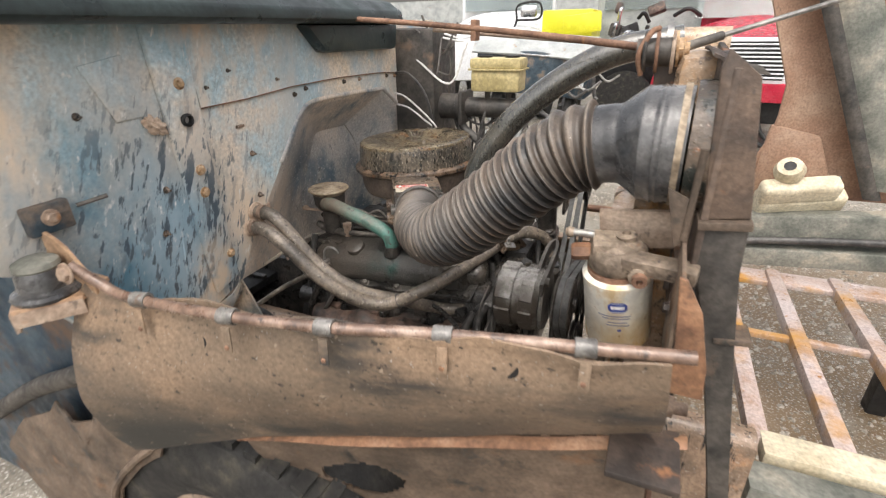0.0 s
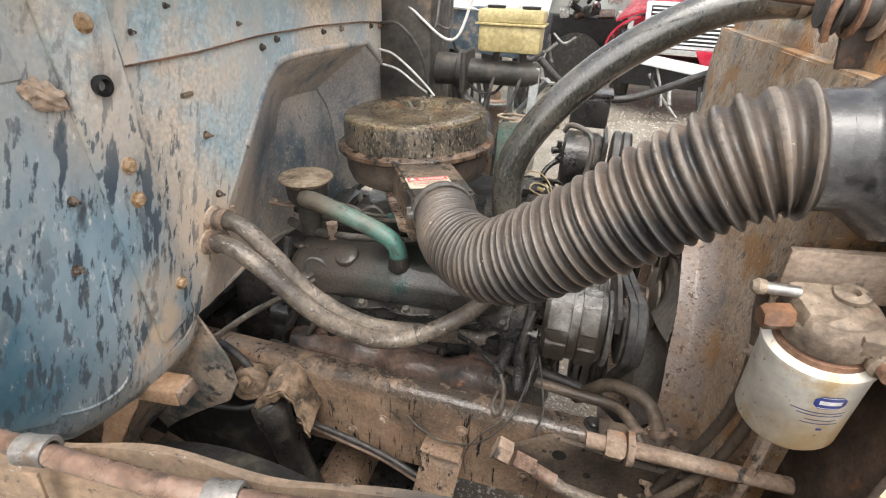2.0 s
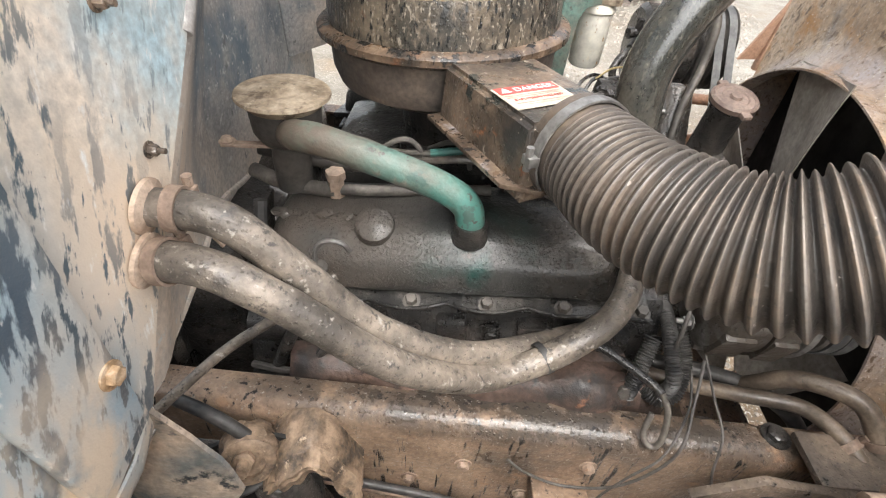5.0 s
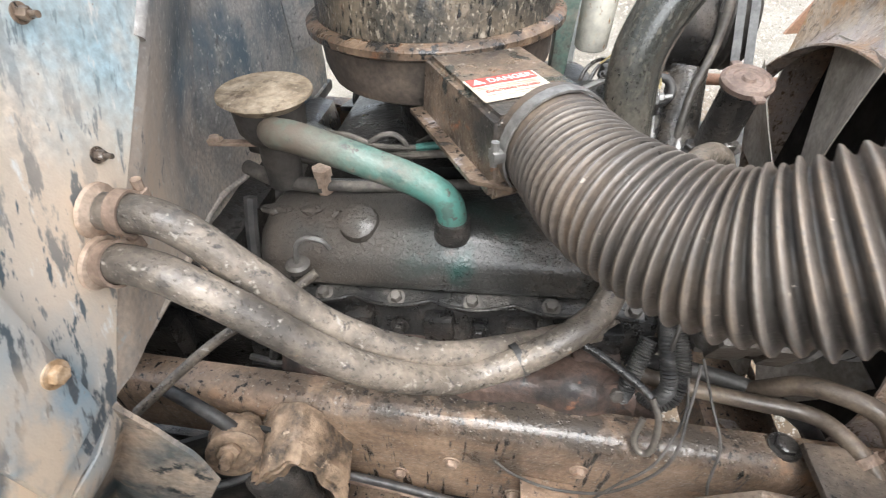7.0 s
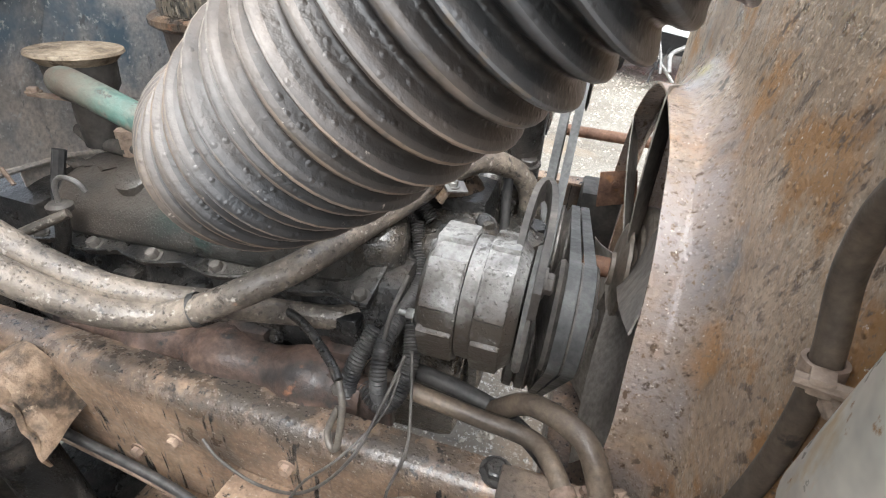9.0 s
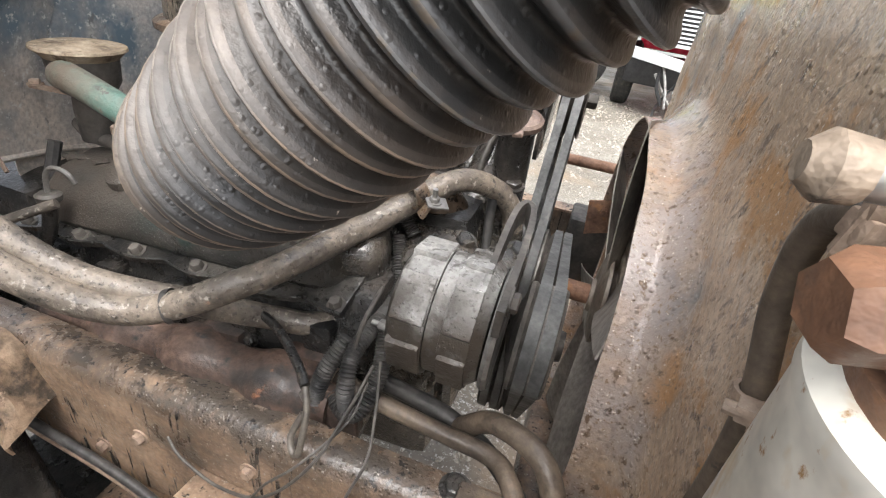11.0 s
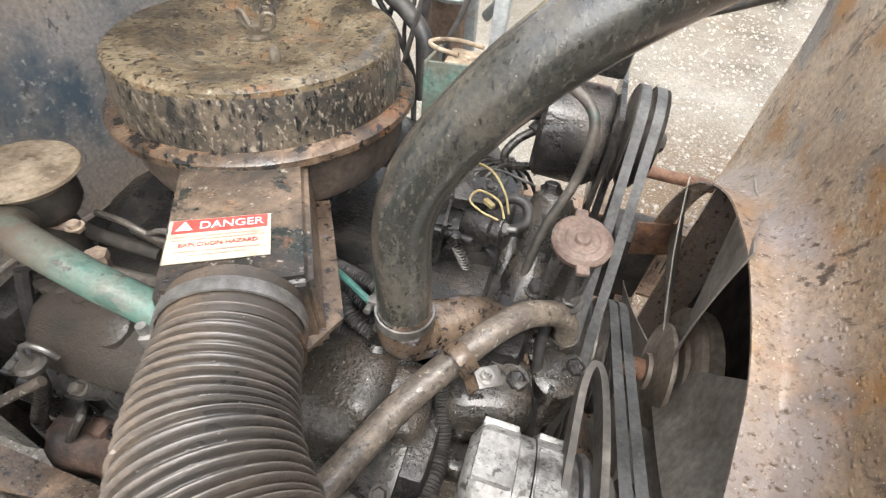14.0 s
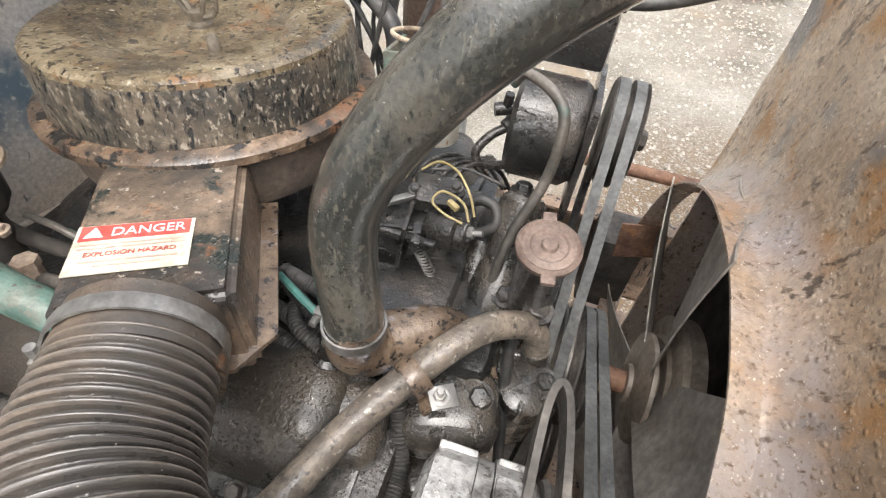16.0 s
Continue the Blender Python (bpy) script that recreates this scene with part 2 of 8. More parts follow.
# fourth spot paints a sheen round the fan opening, the last fine sparkle
M["shroud"] = mat("muddy_fan_shroud", [(0.33, (0.34, 0.235, 0.15)), (0.5, (0.50, 0.365, 0.25)), (0.66, (0.63, 0.50, 0.37))], 5.0, (0.2, 0.55), 0.0, 0.8, 110,
    [((0.46, 0.255, 0.11), 11, 0.50, 0.62, ONE, 0.75), ((0.24, 0.225, 0.215), 6, 0.56, 0.66, ONE, 0.25), ((0.085, 0.072, 0.062), 5, 0.63, 0.69, (1, 1, 0.7), 0.3), ((0.44, 0.375, 0.345), 7, 0.34, 0.60, ONE, 0.16, (-0.05, 1.385, 0.937), 0.41, 0.44), ((0.17, 0.12, 0.085), 70, 0.58, 0.65, (1, 1, 0.45, -28), None), ((0.12, 0.09, 0.07), 30, 0.65, 0.69, (1, 1, 0.6, -28), None), ((0.28, 0.20, 0.14), 170, 0.57, 0.66, ONE, None), ((0.84, 0.75, 0.65), 220, 0.63, 0.69, ONE, None)], drops=90, coat=0.4)
M["oil"] = mat("oily_black_casting", [(0.35, (0.010, 0.010, 0.010)), (0.52, (0.030, 0.028, 0.026)), (0.66, (0.085, 0.074, 0.064))], 12.0, (0.22, 0.5), 0.0, 1.0, 130,
    [((0.10, 0.08, 0.063), 13, 0.62, 0.74, ONE, 0.6)], drops=240, coat=0.6, slick=0.09)
M["wet_crust"] = mat("wet_gritty_casting", [(0.35, (0.022, 0.020, 0.017)), (0.52, (0.055, 0.047, 0.038)), (0.66, (0.115, 0.095, 0.075))], 14.0, (0.14, 0.4), 0.0, 1.0, 240,
    [((0.012, 0.012, 0.012), 11, 0.56, 0.66, ONE, 0.3), ((0.20, 0.175, 0.145), 200, 0.64, 0.70, ONE, None)], spec=0.8, drops=300, coat=0.8, slick=0.08)
# fourth spot: pale specks painted for the glitter of wet grit
M["cover"] = mat("grimy_dark_green_cover", [(0.35, (0.014, 0.015, 0.014)), (0.52, (0.030, 0.031, 0.029)), (0.66, (0.065, 0.062, 0.056))], 6.0, (0.25, 0.5), 0.0, 0.9, 150,
    [((0.085, 0.070, 0.057), 8, 0.30, 0.50, ONE, 0.55, (-0.86, 1.06, 1.13), 0.05, 0.17), ((0.018, 0.06, 0.052), 7, 0.50, 0.64, ONE, None, (-0.60, 1.045, 1.10), 0.05, 0.14), ((0.052, 0.043, 0.034), 16, 0.30, 0.54, ONE, 0.22, (-0.47, 1.13, 1.16), 0.06, 0.15), ((0.18, 0.155, 0.13), 220, 0.60, 0.68, ONE, 0.15, (-0.47, 1.13, 1.16), 0.06, 0.15), ((0.11, 0.093, 0.075), 24, 0.63, 0.74, ONE, 0.5)], drops=240, coat=0.4, slick=0.2)
M["flange"] = mat("greasy_worn_flange", [(0.35, (0.012, 0.012, 0.012)), (0.52, (0.035, 0.033, 0.03)), (0.66, (0.10, 0.092, 0.082))], 22.0, (0.2, 0.5), 0.1, 0.7, 140, drops=220, coat=0.4)
M["head"] = mat("sooty_head_casting", [(0.35, (0.01, 0.011, 0.012)), (0.55, (0.03, 0.028, 0.026)), (0.68, (0.075, 0.064, 0.055))], 16.0, (0.15, 0.5), 0.0, 0.8, 140, drops=220, coat=0.4)
M["exhaust"] = mat("rust_red_manifold", [(0.36, (0.035, 0.03, 0.028)), (0.52, (0.11, 0.072, 0.056)), (0.66, (0.23, 0.15, 0.115))], 13.0, (0.35, 0.75), 0.0, 0.6, 120,
    [((0.28, 0.13, 0.07), 22, 0.64, 0.72, ONE, None), ((0.03, 0.028, 0.027), 30, 0.58, 0.68, ONE, 0.3)], coat=0.2)
# first spot puts the wet casting's bluish sheen into the colour
M["thermo"] = mat("ochre_stained_casting", [(0.36, (0.075, 0.052, 0.036)), (0.52, (0.16, 0.112, 0.076)), (0.66, (0.26, 0.195, 0.14))], 16.0, (0.25, 0.6), 0.0, 0.5, 130,
    [((0.36, 0.36, 0.40), 14, 0.61, 0.70, ONE, 0.3), ((0.03, 0.026, 0.024), 90, 0.54, 0.62, ONE, 0.2)], drops=180, coat=0.45)
M["ac"] = mat("weathered_black_can", [(0.36, (0.024, 0.024, 0.022)), (0.48, (0.050, 0.045, 0.037)), (0.58, (0.105, 0.085, 0.062)), (0.68, (0.185, 0.147, 0.106))], 9.0, (0.2, 0.55), 0.0, 0.5, 150,
    [((0.17, 0.135, 0.098), 90, 0.55, 0.66, (1, 1, 0.45), 0.6), ((0.34, 0.295, 0.235), 190, 0.56, 0.66, (1, 1, 0.5), 0.5), ((0.018, 0.019, 0.019), 150, 0.54, 0.62, (1, 1, 0.35), 0.2), ((0.03, 0.03, 0.029), 22, 0.58, 0.68, (1, 1, 0.5), 0.2), ((0.17, 0.09, 0.05), 22, 0.64, 0.74, ONE, None)], drops=150, coat=0.35)
# last spot paints pale glints over the wet lid
M["ac_top"] = mat("rust_spattered_can_top", [(0.34, (0.045, 0.038, 0.028)), (0.46, (0.105, 0.080, 0.048)), (0.57, (0.18, 0.140, 0.086)), (0.68, (0.28, 0.235, 0.160))], 14.0, (0.14, 0.5), 0.0, 0.6, 130,
    [((0.19, 0.10, 0.045), 24, 0.57, 0.68, ONE, None), ((0.025, 0.023, 0.020), 140, 0.55, 0.62, ONE, 0.15), ((0.035, 0.032, 0.027), 34, 0.63, 0.69, ONE, 0.2), ((0.42, 0.37, 0.29), 190, 0.61, 0.67, ONE, None)], drops=150, coat=0.6)
M["ac_rim"] = mat("rust_stained_rolled_rim", [(0.34, (0.03, 0.025, 0.021)), (0.47, (0.075, 0.052, 0.036)), (0.58, (0.15, 0.10, 0.065)), (0.68, (0.23, 0.165, 0.115))], 18.0, (0.2, 0.6), 0.0, 0.5, 120,
    [((0.17, 0.082, 0.042), 20, 0.56, 0.66, ONE, None), ((0.02, 0.019, 0.018), 40, 0.54, 0.60, ONE, 0.2), ((0.34, 0.28, 0.215), 150, 0.64, 0.69, ONE, None)], drops=140, coat=0.4)
M["cap_dust"] = mat("tan_dust_caked_cap", [(0.34, (0.17, 0.13, 0.09)), (0.47, (0.30, 0.235, 0.165)), (0.6, (0.42, 0.34, 0.25))], 24.0, (0.6, 0.9), 0.0, 0.5, 130,
    [((0.13, 0.095, 0.065), 34, 0.56, 0.66, ONE, 0.85), ((0.52, 0.44, 0.34), 60, 0.60, 0.68, ONE, 0.9)])
M["ac_low"] = mat("brown_grey_can_bowl", [(0.36, (0.05, 0.045, 0.042)), (0.55, (0.16, 0.125, 0.10)), (0.68, (0.27, 0.2, 0.15))], 8.0, (0.35, 0.7), 0.0, 0.3, 130)
M["box"] = mat("rust_flecked_intake_box", [(0.36, (0.035, 0.031, 0.028)), (0.47, (0.085, 0.064, 0.047)), (0.62, (0.19, 0.138, 0.098))], 11.0, (0.22, 0.55), 0.0, 0.6, 120,
    [((0.28, 0.115, 0.05), 30, 0.62, 0.68, ONE, None), ((0.025, 0.03, 0.027), 18, 0.55, 0.62, ONE, 0.22), ((0.36, 0.31, 0.26), 120, 0.62, 0.68, ONE, None)], drops=150, coat=0.4)
# first two spots of all three materials paint the shade under the hose
M["hose_rib"] = mat("worn_shaded_rubber_rib", [(0.36, (0.125, 0.110, 0.095)), (0.5, (0.19, 0.168, 0.145)), (0.66, (0.27, 0.238, 0.205))], 12.0, (0.4, 0.62), 0.0, 0.2, 160,
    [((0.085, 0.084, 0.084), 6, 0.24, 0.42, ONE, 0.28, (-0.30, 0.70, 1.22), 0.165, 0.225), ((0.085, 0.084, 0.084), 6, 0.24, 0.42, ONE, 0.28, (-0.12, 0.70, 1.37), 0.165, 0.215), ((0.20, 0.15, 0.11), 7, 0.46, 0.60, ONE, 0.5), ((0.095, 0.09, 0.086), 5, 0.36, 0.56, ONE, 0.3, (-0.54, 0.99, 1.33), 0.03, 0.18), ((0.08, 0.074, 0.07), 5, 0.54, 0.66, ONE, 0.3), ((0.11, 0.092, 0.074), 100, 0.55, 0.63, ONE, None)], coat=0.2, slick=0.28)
M["hose_mid"] = mat("dusty_shaded_rubber_flank", [(0.36, (0.075, 0.065, 0.056)), (0.5, (0.136, 0.112, 0.092)), (0.66, (0.225, 0.175, 0.134))], 9.0, (0.4, 0.62), 0.0, 0.25, 150,
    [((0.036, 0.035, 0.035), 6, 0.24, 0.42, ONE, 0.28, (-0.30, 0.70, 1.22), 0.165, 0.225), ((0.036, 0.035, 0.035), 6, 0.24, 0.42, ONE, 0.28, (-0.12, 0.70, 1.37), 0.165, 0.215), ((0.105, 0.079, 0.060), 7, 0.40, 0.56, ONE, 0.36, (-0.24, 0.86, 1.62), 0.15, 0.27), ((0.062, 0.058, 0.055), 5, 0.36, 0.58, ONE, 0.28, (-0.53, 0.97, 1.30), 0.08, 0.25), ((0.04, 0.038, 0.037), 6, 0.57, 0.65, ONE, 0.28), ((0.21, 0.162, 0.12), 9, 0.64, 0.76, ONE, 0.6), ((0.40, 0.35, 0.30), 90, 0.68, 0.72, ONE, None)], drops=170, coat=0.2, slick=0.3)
M["hose_groove"] = mat("dusty_shaded_rubber_groove", [(0.36, (0.048, 0.040, 0.033)), (0.52, (0.108, 0.081, 0.060)), (0.66, (0.195, 0.138, 0.096))], 7.0, (0.4, 0.65), 0.0, 0.3, 150,
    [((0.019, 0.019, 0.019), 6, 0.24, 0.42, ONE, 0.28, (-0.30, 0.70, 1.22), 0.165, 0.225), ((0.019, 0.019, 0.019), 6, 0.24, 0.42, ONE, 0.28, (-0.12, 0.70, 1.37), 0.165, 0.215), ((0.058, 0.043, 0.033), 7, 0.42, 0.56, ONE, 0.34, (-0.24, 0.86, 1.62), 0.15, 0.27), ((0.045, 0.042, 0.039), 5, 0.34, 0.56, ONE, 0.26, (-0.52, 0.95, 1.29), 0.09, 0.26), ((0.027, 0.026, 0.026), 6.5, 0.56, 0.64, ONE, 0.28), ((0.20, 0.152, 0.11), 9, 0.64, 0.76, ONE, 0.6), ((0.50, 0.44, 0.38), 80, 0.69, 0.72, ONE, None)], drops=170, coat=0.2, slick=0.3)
M["rubber"] = mat("wet_grey_rubber_elbow", [(0.36, (0.035, 0.036, 0.038)), (0.50, (0.10, 0.10, 0.102)), (0.66, (0.22, 0.215, 0.21))], 9.0, (0.15, 0.4), 0.0, 0.2, 150,
    [((0.02, 0.02, 0.022), 14, 0.58, 0.64, ONE, 0.3)], coat=0.5)
M["rad_hose"] = mat("wet_streaked_radiator_hose", [(0.36, (0.036, 0.038, 0.034)), (0.5, (0.058, 0.058, 0.051)), (0.64, (0.098, 0.090, 0.074))], 9.0, (0.14, 0.26), 0.0, 0.16, 190,
    [((0.105, 0.097, 0.080), 190, 0.55, 0.66, (1, 1, 0.45), None), ((0.024, 0.026, 0.024), 170, 0.57, 0.66, (1, 1, 0.40), None), ((0.135, 0.112, 0.078), 7, 0.62, 0.76, ONE, None), ((0.26, 0.245, 0.215), 260, 0.67, 0.71, ONE, None)], spec=1.0, drops=200, coat=1.0, slick=0.16)
M["heater"] = mat("mud_crusted_heater_hose", [(0.34, (0.08, 0.069, 0.058)), (0.46, (0.155, 0.13, 0.106)), (0.62, (0.27, 0.225, 0.18))], 14.0, (0.32, 0.6), 0.0, 0.6, 110,
    [((0.065, 0.058, 0.051), 30, 0.58, 0.70, ONE, 0.2), ((0.07, 0.062, 0.054), 110, 0.57, 0.65, ONE, None), ((0.42, 0.38, 0.33), 100, 0.60, 0.69, ONE, 0.3), ((0.36, 0.22, 0.14), 30, 0.69, 0.76, ONE, None)], drops=190, coat=0.22)
M["dust_hose"] = mat("dust_brown_hose", [(0.34, (0.055, 0.045, 0.037)), (0.5, (0.125, 0.097, 0.073)), (0.64, (0.22, 0.17, 0.125))], 9.0, (0.3, 0.65), 0.0, 0.3, 140,
    [((0.04, 0.036, 0.032), 40, 0.62, 0.70, ONE, 0.3)], coat=0.2)
M["teal"] = mat("chalky_teal_pipe_paint", [(0.36, (0.135, 0.125, 0.10)), (0.5, (0.15, 0.185, 0.155)), (0.62, (0.115, 0.215, 0.18))], 16.0, (0.4, 0.7), 0.0, 0.4, 140,
    [((0.08, 0.225, 0.19), 11, 0.36, 0.54, ONE, 0.4, (-0.68, 1.096, 1.215), 0.04, 0.13), ((0.23, 0.22, 0.18), 22, 0.56, 0.64, ONE, None), ((0.075, 0.13, 0.11), 30, 0.58, 0.64, ONE, None), ((0.135, 0.11, 0.085), 14, 0.30, 0.50, ONE, None, (-0.885, 1.11, 1.265), 0.05, 0.13), ((0.03, 0.036, 0.034), 20, 0.30, 0.50, ONE, 0.3, (-0.648, 1.093, 1.135), 0.025, 0.055), ((0.08, 0.07, 0.06), 70, 0.62, 0.67, ONE, None)], coat=0.12)
M["teal_lead"] = mat("teal_wire_jacket", [(0.36, (0.05, 0.16, 0.14)), (0.6, (0.11, 0.27, 0.235))], 20.0, (0.3, 0.5))
# second spot browns the alternator's lower half, shade and dust put in together
M["alu"] = mat("wet_dirty_shaded_aluminium", [(0.36, (0.22, 0.21, 0.20)), (0.52, (0.44, 0.43, 0.41)), (0.66, (0.60, 0.59, 0.57))], 14.0, (0.18, 0.45), 0.2, 0.6, 120,
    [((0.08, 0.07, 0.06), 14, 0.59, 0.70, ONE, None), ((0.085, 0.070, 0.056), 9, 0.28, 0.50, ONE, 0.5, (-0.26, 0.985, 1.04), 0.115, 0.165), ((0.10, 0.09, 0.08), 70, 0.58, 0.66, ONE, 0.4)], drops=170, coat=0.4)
M["alu_dark"] = mat("greasy_grey_housing", [(0.36, (0.05, 0.046, 0.042)), (0.55, (0.13, 0.118, 0.105)), (0.67, (0.24, 0.215, 0.19))], 10.0, (0.35, 0.7), 0.2, 0.4, 120)
M["steel"] = mat("dull_steel", [(0.36, (0.20, 0.19, 0.18)), (0.6, (0.42, 0.41, 0.39))], 16.0, (0.3, 0.55), 0.7, 0.2)
M["belt"] = mat("worn_belt_rubber", [(0.36, (0.06, 0.061, 0.06)), (0.6, (0.13, 0.132, 0.13))], 16.0, (0.45, 0.7), 0.0, 0.2, 160, [((0.16, 0.155, 0.145), 60, 0.60, 0.70, (1, 1, 0.2), None)])
M["filter"] = mat("rust_stained_white_filter", [(0.40, (0.80, 0.76, 0.65)), (0.6, (0.88, 0.85, 0.76))], 5.0, (0.25, 0.4), 0.0, 0.03, 30,
    [((0.72, 0.56, 0.32), 18, 0.36, 0.56, (1, 1, 0.7), 0.6, (0.039, 0.732, 1.235), 0.05, 0.13), ((0.66, 0.38, 0.12), 26, 0.38, 0.58, (1, 1, 0.6), 0.6, (0.044, 0.737, 1.228), 0.03, 0.085), ((0.70, 0.53, 0.30), 22, 0.54, 0.68, (1, 1, 0.5), 0.6), ((0.46, 0.27, 0.12), 90, 0.63, 0.69, (1, 1, 0.6), 0.8)])
M["filter_head"] = mat("dusty_cast_filter_head", [(0.36, (0.11, 0.085, 0.065)), (0.5, (0.22, 0.172, 0.13)), (0.64, (0.36, 0.285, 0.215))], 22.0, (0.45, 0.8), 0.1, 0.7, 110, [((0.28, 0.13, 0.065), 18, 0.62, 0.72, ONE, None), ((0.06, 0.05, 0.042), 60, 0.60, 0.68, ONE, None)])
M["reservoir"] = mat("yellowed_plastic", [(0.36, (0.38, 0.31, 0.14)), (0.6, (0.56, 0.47, 0.24))], 9.0, (0.4, 0.6), 0.0, 0.1, 90, [((0.24, 0.18, 0.10), 22, 0.62, 0.7, (1, 1, 0.4), None)])
M["cast"] = mat("dark_brake_casting", [(0.36, (0.03, 0.029, 0.028)), (0.6, (0.09, 0.08, 0.07))], 14.0, (0.4, 0.7), 0.1, 0.4, 90,
    [((0.17, 0.12, 0.085), 12, 0.60, 0.74, ONE, 0.8)])
M["support"] = mat("dark_rust_support_plate", [(0.36, (0.035, 0.028, 0.025)), (0.5, (0.075, 0.055, 0.044)), (0.66, (0.16, 0.11, 0.08))], 8.0, (0.4, 0.8), 0.0, 0.5, 110,
    [((0.28, 0.13, 0.06), 14, 0.60, 0.70, ONE, None), ((0.035, 0.03, 0.028), 34, 0.60, 0.68, (1, 1, 0.5), 0.4)], coat=0.1)
M["copper"] = mat("brown_lacquered_rod", [(0.36, (0.12, 0.075, 0.055)), (0.52, (0.24, 0.155, 0.115)), (0.66, (0.38, 0.28, 0.22))], 18.0, (0.2, 0.5), 0.1, 0.3, 90,
    [((0.07, 0.05, 0.042), 40, 0.58, 0.68, ONE, 0.3)], coat=0.4)
# first spot darkens the sheet in a broad band towards its lower edge
M["flap"] = mat("dusty_rubber_splash_flap", [(0.34, (0.14, 0.108, 0.08)), (0.5, (0.23, 0.168, 0.118)), (0.65, (0.33, 0.228, 0.152))], 3.0, (0.45, 0.75), 0.0, 0.3, 130,
    [((0.04, 0.041, 0.038), 5.0, 0.26, 0.54, (1, 1, 1.6), 0.5, (-0.35, 0.45, -1.50), 2.60, 2.80), ((0.05, 0.048, 0.045), 2.6, 0.54, 0.66, (1, 1, 2.4), 0.45), ((0.34, 0.27, 0.20), 60, 0.66, 0.72, (1, 1, 0.6), None), ((0.04, 0.035, 0.03), 70, 0.60, 0.68, ONE, None), ((0.40, 0.38, 0.35), 140, 0.66, 0.70, ONE, None)], coat=0.1)
M["clip"] = mat("black_clip_rubber", [(0.36, (0.03, 0.03, 0.032)), (0.6, (0.09, 0.085, 0.08))], 18.0, (0.3, 0.55))
M["black"] = mat("matt_black", [(0.4, (0.009, 0.009, 0.01)), (0.6, (0.02, 0.02, 0.02))], 9.0, (0.45, 0.7))
M["tyre"] = mat("muddy_tyre_rubber", [(0.36, (0.015, 0.015, 0.015)), (0.55, (0.028, 0.027, 0.025)), (0.68, (0.075, 0.068, 0.052))], 14.0, (0.6, 0.9), 0.0, 0.6, 90)
# first spot darkens the mostly unseen near ground, added to cut bounced light
M["gravel"] = mat("wet_gravel", [(0.34, (0.14, 0.122, 0.094)), (0.5, (0.225, 0.202, 0.163)), (0.66, (0.305, 0.284, 0.242))], 1.1, (0.35, 0.8), 0.0, 0.9, 55,
    [((0.10, 0.075, 0.05), 3.0, 0.20, 0.50, ONE, 0.4, (0.2, -0.2, 0.0), 1.7, 2.4), ((0.17, 0.112, 0.058), 4.0, 0.20, 0.46, ONE, 0.4, (1.25, 2.85, 0.0), 1.1, 1.9), ((0.48, 0.455, 0.41), 85, 0.55, 0.63, ONE, None), ((0.08, 0.07, 0.055), 60, 0.56, 0.65, ONE, 0.3), ((0.28, 0.20, 0.125), 0.6, 0.58, 0.72, ONE, None)])
M["stone"] = mat("pale_gravel_stone", [(0.36, (0.14, 0.12, 0.09)), (0.6, (0.44, 0.40, 0.345))], 30.0, (0.3, 0.7), 0.0, 0.3)
M["wire"] = mat("grey_wire_jacket", [(0.36, (0.05, 0.046, 0.042)), (0.6, (0.13, 0.118, 0.105))], 20.0, (0.4, 0.6))
M["loom"] = mat("black_convoluted_loom", [(0.36, (0.025, 0.025, 0.026)), (0.6, (0.09, 0.085, 0.08))], 20.0, (0.35, 0.6))
M["yellow_wire"] = mat("yellow_wire_jacket", [(0.36, (0.34, 0.26, 0.11)), (0.6, (0.50, 0.41, 0.21))], 20.0, (0.4, 0.6))
M["white_wire"] = mat("white_wire_jacket", [(0.36, (0.55, 0.54, 0.52)), (0.6, (0.75, 0.74, 0.72))], 20.0, (0.4, 0.6))
M["label_white"] = mat("dirty_label_white", [(0.36, (0.44, 0.39, 0.30)), (0.55, (0.66, 0.61, 0.50))], 22.0, (0.4, 0.6), 0.0, 0.05, 150, [((0.36, 0.29, 0.21), 40, 0.57, 0.70, ONE, 0.7)])
M["label_red"] = mat("label_red", [(0.4, (0.46, 0.06, 0.05)), (0.6, (0.56, 0.10, 0.08))], 22.0, (0.35, 0.5), 0.0, 0.05, 150, [((0.36, 0.20, 0.14), 45, 0.60, 0.72, ONE, 0.7)])
M["label_ink"] = mat("faded_label_ink", [(0.4, (0.40, 0.30, 0.24)), (0.6, (0.52, 0.43, 0.36))], 22.0, (0.5, 0.6), 0.0, 0.05)
M["print_blue"] = mat("blue_print", [(0.4, (0.03, 0.05, 0.22)), (0.6, (0.05, 0.08, 0.30))], 40.0, (0.35, 0.5), 0.0, 0.05)
M["print_white"] = mat("white_print", [(0.4, (0.75, 0.75, 0.75)), (0.6, (0.85, 0.85, 0.84))], 40.0, (0.4, 0.5), 0.0, 0.05)
M["red_paint"] = mat("weathered_red_car_paint", [(0.4, (0.42, 0.02, 0.045)), (0.6, (0.58, 0.05, 0.08))], 2.0, (0.15, 0.3), 0.0, 0.03)
M["white_paint"] = mat("white_truck_paint", [(0.4, (0.62, 0.65, 0.68)), (0.6, (0.80, 0.81, 0.82))], 2.0, (0.2, 0.4), 0.0, 0.03)
M["yellow_paint"] = mat("bright_yellow_plate", [(0.4, (0.75, 0.72, 0.03)), (0.6, (0.85, 0.82, 0.06))], 2.0, (0.3, 0.5), 0.0, 0.03)
M["grey_paint"] = mat("pale_grey_paint", [(0.36, (0.30, 0.32, 0.32)), (0.6, (0.46, 0.48, 0.47))], 4.0, (0.35, 0.6), 0.0, 0.1, 100, [((0.30, 0.2, 0.12), 8, 0.64, 0.75, ONE, None)])
